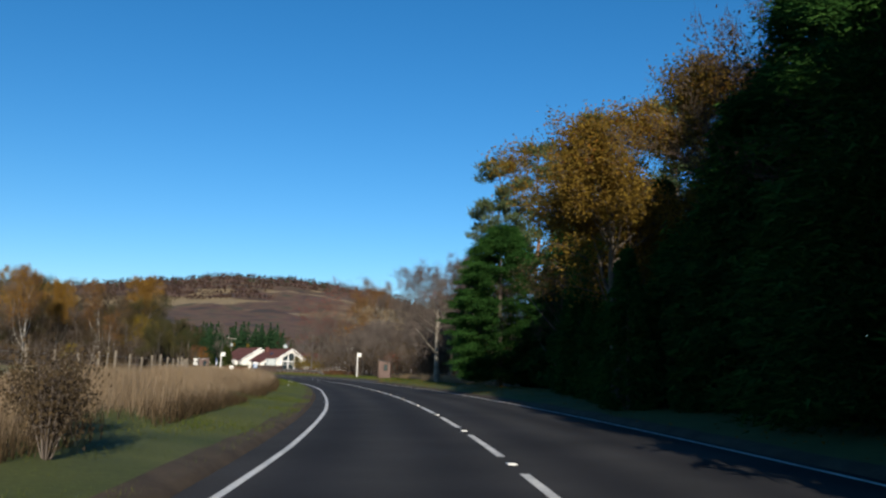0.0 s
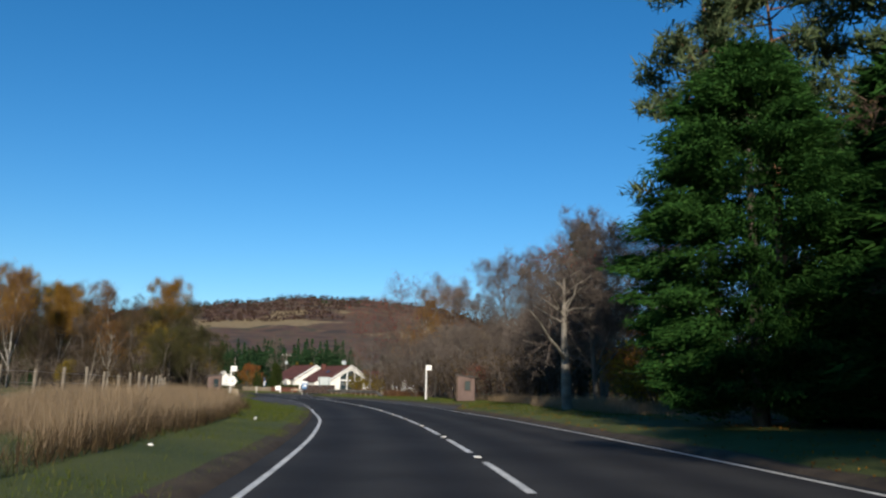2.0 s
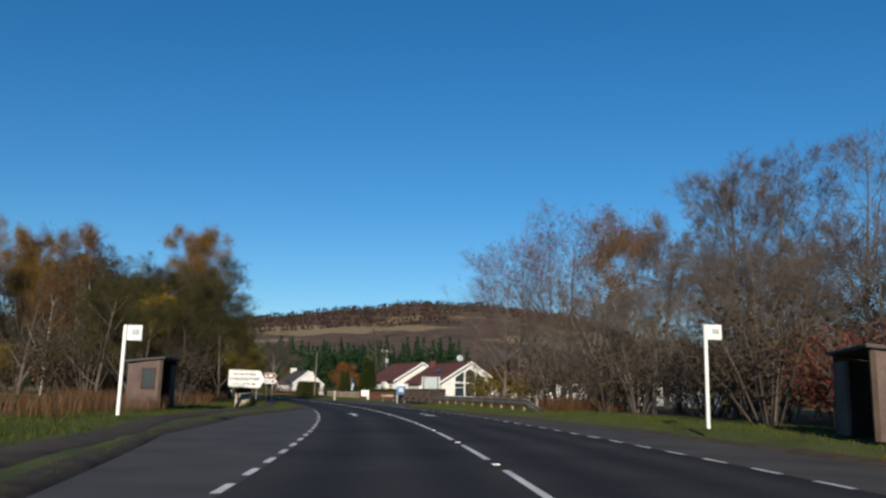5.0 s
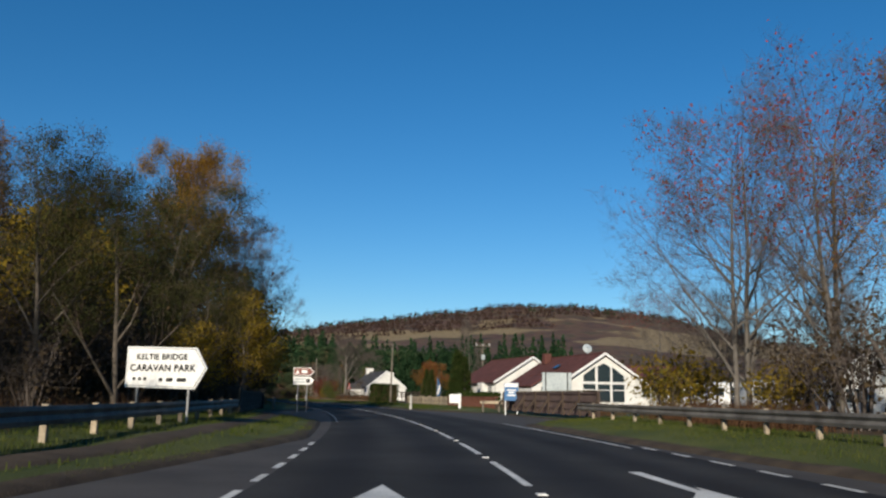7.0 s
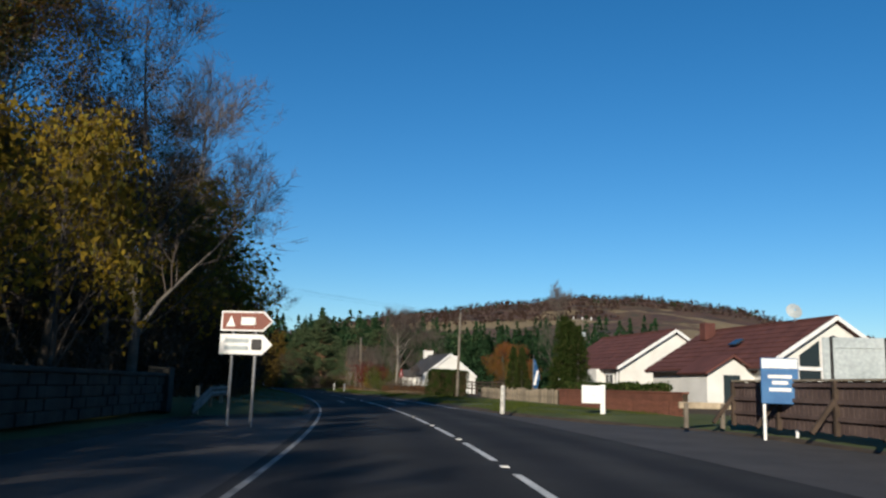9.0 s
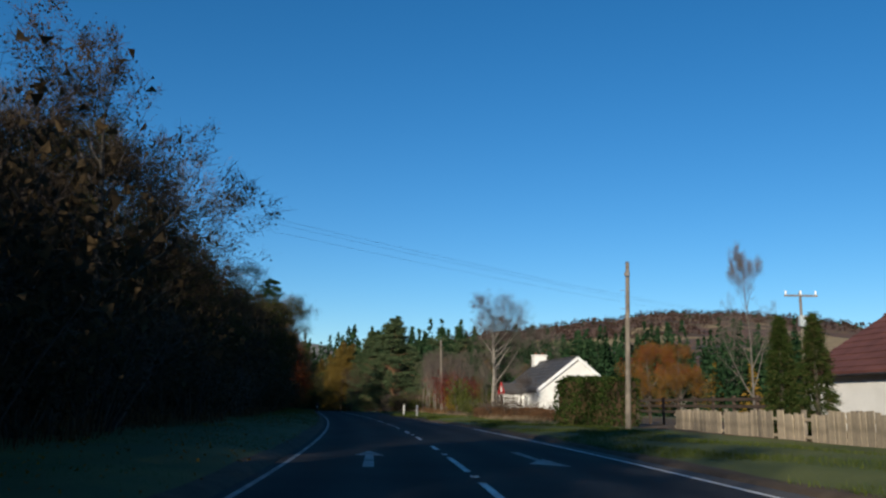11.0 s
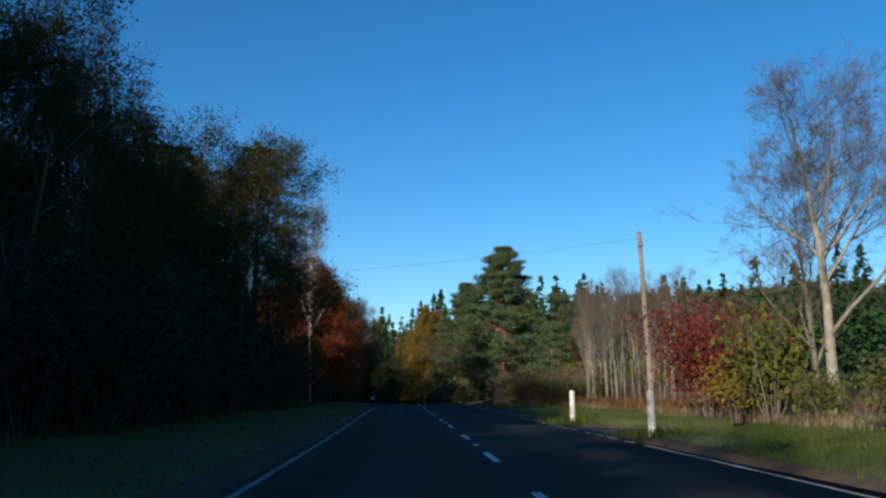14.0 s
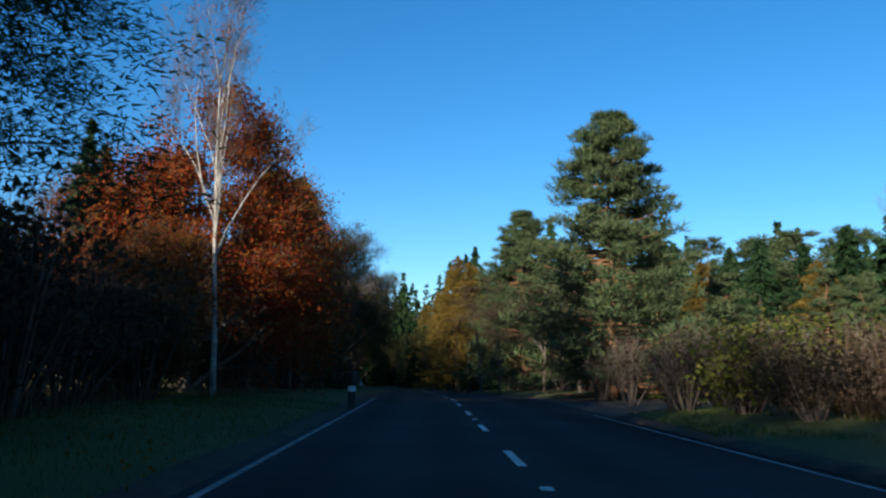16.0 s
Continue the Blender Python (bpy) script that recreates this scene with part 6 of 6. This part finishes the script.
for i in range(int(ln / 3) + 1):
    part("post", bx((0.05, 3 * i, 0.5), (0.11, 0.11, 1.15)), M["post"], e)

# paddock rails behind it
e, ln = run("paddock_fence", (-42.0, 232.0, 0.35), (-53.0, 250.0, 0.35), "dark post and rail fence behind the garden", "fence")
for z in (0.7, 1.0, 1.3):
    part("rail", bx((0, ln / 2, z), (0.05, ln, 0.13)), M["dark_wood"], e)
for i in range(int(ln / 2.2) + 1):
    part("post", bx((0.05, 2.2 * i, 0.7), (0.12, 0.12, 1.5)), M["dark_wood"], e)

# field fence of round posts and wire
for i in range(31):
    y = 36 + 2.9 * i
    x, yy, _ = at(y, -14.2 - 1.3 * math.sin(y * 0.05))
    e = thing("fence_post", (x, yy, 0.3), "weathered round timber field fence post", "fence post", rz=37 * i, group="posts of the field fence")
    part("shaft", tube(bmesh.new(), (0.03 * math.sin(i * 2.1), 0.03 * math.cos(i * 1.3), -0.3), (0, 0, 1.42 + 0.12 * math.sin(i * 4.7)), 0.075, 0.065, 8), M["post"], e)
e = thing("field_wire", at(36, -14.2, 0.3), "thin grey fence wire strung between the posts", "wire")
inv = e.matrix_world.inverted()
strands = []
for z in (0.45, 0.85, 1.22):
    qs = [36 + 2.9 * i for i in range(31)]
    part_cord = [inv @ Vector(at(q, -14.2 - 1.3 * math.sin(q * 0.05), 0.3 + z)) for q in qs]
    strands.append((part_cord, e))


# ---- poles and wires ----
def pole(x, y, h, label, arm=False, can=False, lean=0.0, rz=0.0):
    e = thing("telegraph_pole", (x, y, ground_z(x, y) - 0.05), label, "pole", rz=rz)
    part("shaft", tube(bmesh.new(), (0, 0, -0.5), (lean, 0, h), 0.125, 0.085, 10), M["post"], e)
    part("cap", tube(bmesh.new(), (lean, 0, h), (lean, 0, h + 0.08), 0.11, 0.03, 10), M["metal"], e)
    if arm:
        part("cross_arm", bx((lean, -0.12, h - 0.25), (2.2, 0.1, 0.12)), M["post"], e)
        for k in (-1.0, 0.0, 1.0):
            part("insulator", tube(bmesh.new(), (lean + k, -0.12, h - 0.2), (lean + k, -0.12, h + 0.08), 0.05, 0.07), M["white"], e)
    if can:
        part("transformer", bx((lean, -0.28, h - 2.0), (0.55, 0.4, 0.75), bevel=0.05), M["grey"], e)
    if not arm:
        part("bracket", bx((lean, -0.1, h - 0.5), (0.22, 0.12, 0.2), bevel=0.02), M["rail_steel"], e)
        for k in range(5):
            part("step_iron", bx((0.12 * (1 if k % 2 else -1), 0, h - 1.2 - 0.4 * k), (0.18, 0.02, 0.02)), M["rail_steel"], e)


pole(-48.2, 233.0, 7.15, "tall weathered wooden telegraph pole by the hedge", lean=0.12)
pole(-42.55, 258.15, 8.9, "wooden power pole with cross-arm and grey transformer", True, True, rz=24)
pole(-77.3, 273.2, 7.35, "weathered wooden telegraph pole leaning a little", lean=-0.25, rz=30)


def cord(points, r, sides=4):
    """One unbroken tube along the points."""
    bm, rings = bmesh.new(), []
    for i, p in enumerate(points):
        d = (points[min(i + 1, len(points) - 1)] - points[max(i - 1, 0)]).normalized()
        u = d.cross(Vector((0, 0, 1))).normalized()
        w = d.cross(u)
        rings.append([bm.verts.new(p + (u * math.cos(q) + w * math.sin(q)) * r) for q in (6.2832 * k / sides for k in range(sides))])
    for a, b in zip(rings, rings[1:]):
        for k in range(sides):
            bm.faces.new((a[k], a[(k + 1) % sides], b[(k + 1) % sides], b[k]))
    return bm


def wires(name, a, b, sag, offs, label):
    e = thing(name, a, label, "wire")
    a, b = Vector(a), Vector(b)
    for o in offs:
        line = [(b - a) * (i / 16) + Vector((o[0], 0, o[1] - sag * 4 * i / 16 * (1 - i / 16))) for i in range(17)]
        part("strand", cord(line, 0.0045), M["black"], e)


for line, holder in strands:
    part("strand", cord(line, 0.005), M["metal"], holder)
wires("overhead_wire", (-77.5, 273.2, 7.4), (-108.0, 268.0, 7.4), 0.5, [(0, 0)], "thin black telephone wire from the pole across the road")
wires("power_line", (-50.0, 275.0, 9.6), (-70.0, 200.0, 9.6), 0.6, [(-1.1, 0), (0.05, 0.1), (1.2, 0)], "three thin power wires crossing high over the road")

# feather flag in the garden
e = thing("feather_flag", (-38.6, 221.4, 0.3), "blue and white feather flag on a thin pole", "flag", rz=20)
part("pole", tube(bmesh.new(), (0, 0, -0.2), (0, 0, 3.1), 0.025, 0.012), M["metal"], e)
bm = bmesh.new()
lo = [bm.verts.new((0.02, 0.02 * math.sin(i), 0.75 + 0.26 * i)) for i in range(9)]
hi = [bm.verts.new((0.02 + 0.42 * math.sin(math.pi * (0.15 + 0.8 * i / 8)), 0.10 * math.sin(i * 1.4), 0.7 + 0.27 * i)) for i in range(9)]
for i in range(8):
    bm.faces.new((lo[i], hi[i], hi[i + 1], lo[i + 1]))
bmesh.ops.solidify(bm, geom=bm.faces[:], thickness=0.01)
part("cloth", bm, M["blue"], e)
part("white_stripe", bx((0.2, -0.06, 1.6), (0.14, 0.02, 1.0), ry=12), M["white"], e)

# shed by the second bungalow, and a dark hut beyond the thujas
e = thing("garden_shed", (-27.5, 226.5, 0.3), "dark brown timber garden shed beside the wall", "shed", rz=34)
part("body", bx((0, 0, 0.9), (2.2, 1.8, 1.8)), M["dark_wood"], e)
for sgn in (-1, 1):
    part("roof", bx((sgn * 0.6, 0, 1.95), (1.4, 2.1, 0.06), ry=sgn * 24), M["shed_roof"], e)
part("door", bx((0, -0.92, 0.8), (0.8, 0.05, 1.55)), M["shed"], e)


# ---- hedges ----
def hedge(name, a, b, thick, h, leaf, label, seed, density=420, size=0.11):
    rng = np.random.default_rng(seed)
    e, ln = run(name, a, b, label, "hedge")
    k = int(density * ln * (h + thick))
    face = rng.uniform(0, 1, k)
    y = rng.uniform(0, ln, k)
    x = np.where(face < 0.35, -thick / 2, np.where(face < 0.6, thick / 2, rng.uniform(-thick / 2, thick / 2, k)))
    z = np.where(face < 0.6, rng.uniform(0, h, k), h)
    cap = rng.uniform(0, 1, k) < 0.14
    y = np.where(cap, np.where(rng.uniform(0, 1, k) < 0.5, 0.0, ln), y)
    x = np.where(cap, rng.uniform(-thick / 2, thick / 2, k), x)
    z = np.where(cap, rng.uniform(0, h, k), z)
    bulge = 0.12 * np.sin(y * 2.3 + seed) * np.sin(z * 3 + y)
    c = np.stack([x * (1 + bulge) + rng.normal(size=k) * 0.06, y + rng.normal(size=k) * 0.06, z + bulge + rng.normal(size=k) * 0.05], 1)
    part_mesh("foliage", fast_mesh("foliage", *leaves(c, size, rng), M[leaf]), e)
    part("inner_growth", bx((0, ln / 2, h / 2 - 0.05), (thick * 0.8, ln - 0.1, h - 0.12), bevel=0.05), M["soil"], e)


hedge("garden_hedge", (-49.2, 236.8, 0.25), (-53.0, 239.6, 0.25), 1.6, 2.3, "hedge", "tall clipped green hedge by the telegraph pole", 3)
hedge("low_hedge", (-28.5, 206.0, 0.3), (-35.5, 218.5, 0.3), 0.8, 1.15, "hedge", "low clipped green hedge behind the wall", 4)
hedge("cottage_hedge", (-56.5, 247.5, 0.25), (-64.5, 254.5, 0.25), 1.2, 0.7, "bracken", "rough brown hedge in front of the cottage", 5, 900, 0.055)


# a car far down the road
e = thing("car", at(392, -1.7, 0.0), "pale car far down the shaded road", "car", rz=heading(392))
bm = prism(bmesh.new(), [(-2.0, 0.35), (2.0, 0.35), (2.05, 0.8), (1.2, 0.95), (0.7, 1.42), (-1.0, 1.45), (-1.9, 0.95)], 1.7)
bmesh.ops.transform(bm, matrix=pose(0.85, 0, 0, 0, 0, 90), verts=bm.verts)
part("body", bm, M["grey_car"], e)
part("rear_window", bx((0, -1.55, 1.18), (1.3, 0.06, 0.36), rx=-40), M["glass"], e)
for x in (-0.6, 0.6):
    part("tail_light", bx((x, -2.0, 0.8), (0.25, 0.05, 0.14)), M["red"], e)
    for yy in (-1.25, 1.3):
        w = part("wheel", tube(bmesh.new(), (x * 1.35 - 0.1, yy, 0.32), (x * 1.35 + 0.1, yy, 0.32), 0.32, 0.32, 14), M["black"], e)


# ---- grasses and undergrowth ----
def blades(name, places, tall, width, lean, leaf, label, seed, category="grass", short=False, rough=0.3):
    """Blades of grass at rows of x, y, z: bent ones of three triangles, or short ones of one."""
    rng = np.random.default_rng(seed)
    p = np.asarray(places)
    k = len(p)
    swell = 0.5 + 0.25 * (np.sin(0.9 * p[:, 0] + 0.5 * p[:, 1]) + np.sin(0.31 * p[:, 1] - 0.7 * p[:, 0]) * np.sin(1.7 * p[:, 1] + p[:, 0]))
    h = (rng.uniform(*tall, k) * (1 + rough * (swell - 0.5)))[:, None]
    th = rng.uniform(0, 6.283, k)
    d = np.stack([np.cos(th), np.sin(th), 0 * th], 1)
    s = np.stack([-np.sin(th), np.cos(th), 0 * th], 1) * width * rng.uniform(0.6, 1.4, k)[:, None]
    up = np.array([[0, 0, 1.0]])
    bend = rng.uniform(0.1, 1.0, k)[:, None] * lean
    m = p + up * h * 0.55 + d * h * bend * 0.3
    t = p + up * h * (1 - 0.3 * bend) + d * h * bend
    if short:
        v = np.stack([p - s, p + s, t], 1).reshape(-1, 3)
        tr = np.arange(3 * k).reshape(-1, 3)
    else:
        v = np.stack([p - s, p + s, m + s * 0.8, m - s * 0.8, t], 1).reshape(-1, 3)
        b = (np.arange(k) * 5)[:, None]
        tr = np.concatenate([b + [[0, 1, 2]], b + [[0, 2, 3]], b + [[3, 2, 4]]])
    return tagmesh(name, fast_mesh(name, v, tr, M[leaf]), label, category, "stuff")


def sown(k, y0, y1, inner, outer, seed, clump=0.0, z=None, side=-1):
    """Places along a verge between two offsets that may change with y; clump gathers them."""
    rng = np.random.default_rng(seed)
    tab = LEFT_EDGE if side < 0 else RIGHT_EDGE
    ty0 = np.arange(y0, y1 + 1.0, 1.0)
    i0 = np.array([inner(q) if callable(inner) else inner for q in ty0])
    i1 = np.array([outer(q) if callable(outer) else outer for q in ty0])
    y = rng.uniform(y0, y1, 2 * k)
    a, b = np.interp(y, ty0, i0), np.interp(y, ty0, i1)
    o = a + (b - a) * rng.uniform(0, 1, 2 * k)
    patch = np.sin(y * 0.9 + 1.7 * o + seed) + np.sin(y * 0.37 - 0.8 * o) + np.sin(2.3 * o + 0.5 * y)
    keep = patch > clump * rng.uniform(-4, 4, 2 * k) if clump else np.ones(2 * k, bool)
    d = np.abs(o) - np.interp(y, [q for q, _ in tab], [q for _, q in tab])
    keep &= d > 0.15
    if side < 0:
        keep &= (np.abs(o + np.interp(y, PATH_Y, PATH_O)) > 0.4) | (y < 99) | (y > 172)
    y, o, d = y[keep][:k], o[keep][:k], d[keep][:k]
    zz = np.interp(d, [0.12, 0.45, 1.2, 3, 6, 10], [0.03, 0.07, 0.17, 0.28, 0.34, 0.36]) - 0.03 if z is None else np.full(len(y), z)
    tx = np.interp(y, YS, TX)
    zz = zz - np.clip(y - 296, 0, 110) * 0.022
    return np.stack([np.interp(y, YS, MIDS) + o * np.sqrt(1 - tx ** 2), y - o * tx, zz], 1)


def straw_in(y):
    return -float(np.interp(y, [10, 60, 88, 96, 110, 124], [5.6, 5.7, 6.3, 7.6, 10.0, 12.0]))


blades("tall_dry_grass", sown(240000, 18, 124, straw_in, -15.5, 1, 0.3), (0.25, 0.95), 0.003, 1.1, "straw", "tall pale dry grass along the field edge", 1, short=True, rough=0.9)
blades("bent_dry_grass", sown(36000, 18, 124, straw_in, -13, 12, 0.3), (0.5, 1.0), 0.004, 1.5, "straw", "bent seed heads over the dry grass", 12, rough=0.9)
# dark brown blades put the shadow at the straw's base into colour
blades("grass_foot", sown(16000, 18, 124, lambda y: straw_in(y) + 0.35, lambda y: straw_in(y) - 0.6, 13, 0.6), (0.2, 0.55), 0.008, 0.6, "brown", "brown growth at the foot of the dry grass, dark for the shadow there", 13, short=True)
blades("seed_grass", sown(9000, 124, 170, -14, -9.5, 2, 0.5), (0.3, 0.95), 0.007, 1.0, "bracken", "rusty dead growth behind the guard rail", 2)
blades("verge_grass_left", sown(110000, 18, 172, lambda y: -edge(LEFT_EDGE, y) - 0.15, lambda y: min(-edge(LEFT_EDGE, y) - 3.6, straw_in(y) if y < 124 else -9), 3), (0.03, 0.11), 0.006, 1.0, "blade", "short green verge grass", 3, short=True)
blades("verge_grass_west", sown(40000, 195, 290, lambda y: -edge(LEFT_EDGE, y) - 0.3, -8.2, 4), (0.04, 0.15), 0.008, 0.9, "blade", "short green verge grass under the wood", 4, short=True)
blades("verge_grass_right", sown(110000, 25, 175, lambda y: edge(RIGHT_EDGE, y) + 0.25, lambda y: edge(RIGHT_EDGE, y) + 5.0, 5, side=1), (0.03, 0.12), 0.006, 1.0, "blade", "short green verge grass with leaves", 5, short=True)
blades("verge_grass_east", sown(80000, 196, 300, lambda y: edge(RIGHT_EDGE, y) + 0.25, lambda y: edge(RIGHT_EDGE, y) + 4.5, 6, 0.15, side=1), (0.04, 0.18), 0.008, 0.9, "blade", "green verge grass along the gardens", 6, short=True)
blades("rough_grass_east", sown(32000, 86, 124, lambda y: float(np.interp(y, [86, 100, 108, 124], [8.2, 8.6, 10.5, 11.5])), 16.0, 7, 0.5, 0.30, 1), (0.25, 0.85), 0.006, 0.9, "straw", "tall dry grass at the wood's edge", 7, short=True)
blades("rough_grass_cottage", sown(14000, 233, 300, 7.0, 12.0, 8, 0.3, 0.3, 1), (0.12, 0.45), 0.006, 1.2, "straw", "dry grass and weeds before the cottage and saplings", 8)
blades("dead_bracken", sown(26000, 264, 304, 7.5, 15.0, 9, 0.45, 0.3, 1), (0.15, 0.8), 0.009, 1.9, "fern", "rusty dead bracken on the bank", 9)
blades("bridge_bracken", sown(12000, 146, 176, 9.2, 15.0, 10, 0.2, 0.35, 1), (0.3, 1.1), 0.007, 1.0, "bracken", "red-brown dead growth behind the guard rail", 10)
blades("wood_undergrowth", sown(16000, 198, 290, -14, -7.4, 11, 0.4), (0.2, 0.8), 0.010, 0.7, "bracken", "brown undergrowth at the foot of the wood", 11)

blades("tall_reeds", sown(16000, 262, 300, 12.0, 24.0, 14, 0.35, 0.34, 1), (0.5, 1.5), 0.009, 1.4, "reed", "tall pinkish dead reeds and willowherb on the bank", 14, rough=0.9)
blades("willowherb", sown(7000, 279, 294, 8.5, 14.0, 15, 0.4, 0.34, 1), (1.1, 2.3), 0.009, 0.9, "reed", "pinkish dead willowherb standing over the scrub", 15, rough=0.8)

# dead leaves blown on to the verges
rngl = np.random.default_rng(77)
for nm, side, o0, o1, y0, y1 in (("fallen_leaves_west", -1, 3.9, 7.5, 196, 286), ("fallen_leaves_east", 1, 4.7, 9.5, 26, 120)):
    pts = sown(2200, y0, y1, side * o0, side * o1, 70 + side, 0.5, side=side) + np.array([[0, 0, 0.075]])
    flat = rngl.normal(size=(len(pts), 3)) * np.array([1, 1, 0.2])
    tagmesh(nm, fast_mesh(nm, *leaves(pts, 0.05, rngl, flat), M["orange"]), "scattered brown fallen leaves on the verge", "fallen leaves", "stuff")

# litter on the west verge
for k, (x, y) in enumerate(((-2.2, 77.3), (-2.5, 78.6), (-1.0, 67.1))):
    e = thing("litter", (x, y, 0.26), "crumpled white paper scrap lying in the grass", "litter", rz=50 * k, group="litter on the verge")
    bm = bmesh.new()
    bmesh.ops.create_icosphere(bm, subdivisions=2, radius=0.055)
    for q in bm.verts:
        q.co *= 0.75 + 0.5 * noise.noise(q.co * 9 + Vector((k, 0, 0)))
        q.co.z = q.co.z * 0.45 + 0.03
    part("paper", bm, M["white"], e)

# marker post and kerbed corner at the far junction
e = thing("marker_post", (-102.2, 286.7, 0.1), "short pale roadside marker post with a dark head", "marker post")
part("shaft", tube(bmesh.new(), (0, 0, -0.2), (0, 0, 0.62), 0.12, 0.11, 12), M["shade_dark_stone"], e)
part("head", bx((0, 0, 0.82), (0.34, 0.26, 0.42), bevel=0.06), M["black"], e)
part("band", tube(bmesh.new(), (0, 0, 0.42), (0, 0, 0.58), 0.125, 0.122, 12), M["white"], e)
e = thing("distance_sign", at(392, -6.0, 0.1), "small road sign back far off, plate darkened for the shade", "sign", rz=heading(392))
# the dark plate colour stands for the shade on it
part("plate", bx((0, 0, 2.6), (1.0, 0.05, 2.2), bevel=0.02), M["shade_dark_stone"], e)
part("post", tube(bmesh.new(), (0, 0.06, -1.5), (0, 0.06, 3.4), 0.05, 0.05), M["metal"], e)

blades("verge_tussocks", sown(26000, 80, 172, lambda y: -edge(LEFT_EDGE, y) - 0.8, lambda y: min(-edge(LEFT_EDGE, y) - 4.5, straw_in(y) if y < 124 else -9), 21, 1.6), (0.08, 0.20), 0.006, 1.0, "blade", "tussocks of longer green grass", 21)
blades("tussocks_east", sown(20000, 84, 172, lambda y: edge(RIGHT_EDGE, y) + 0.8, lambda y: edge(RIGHT_EDGE, y) + 5.0, 22, 1.6, side=1), (0.08, 0.20), 0.006, 1.0, "blade", "tussocks of longer green grass under the trees", 22)

rngt = np.random.default_rng(31)
tuft = np.concatenate([np.array([[x, y, 0.04]]) + rngt.normal(size=(420, 3)) * np.array([0.45, 0.45, 0.0]) for x, y in ((-72.5, 259.05), (-77.35, 265.45))])
blades("post_tufts", tuft, (0.15, 0.34), 0.009, 0.8, "blade", "long grass tufts round the white posts", 31)
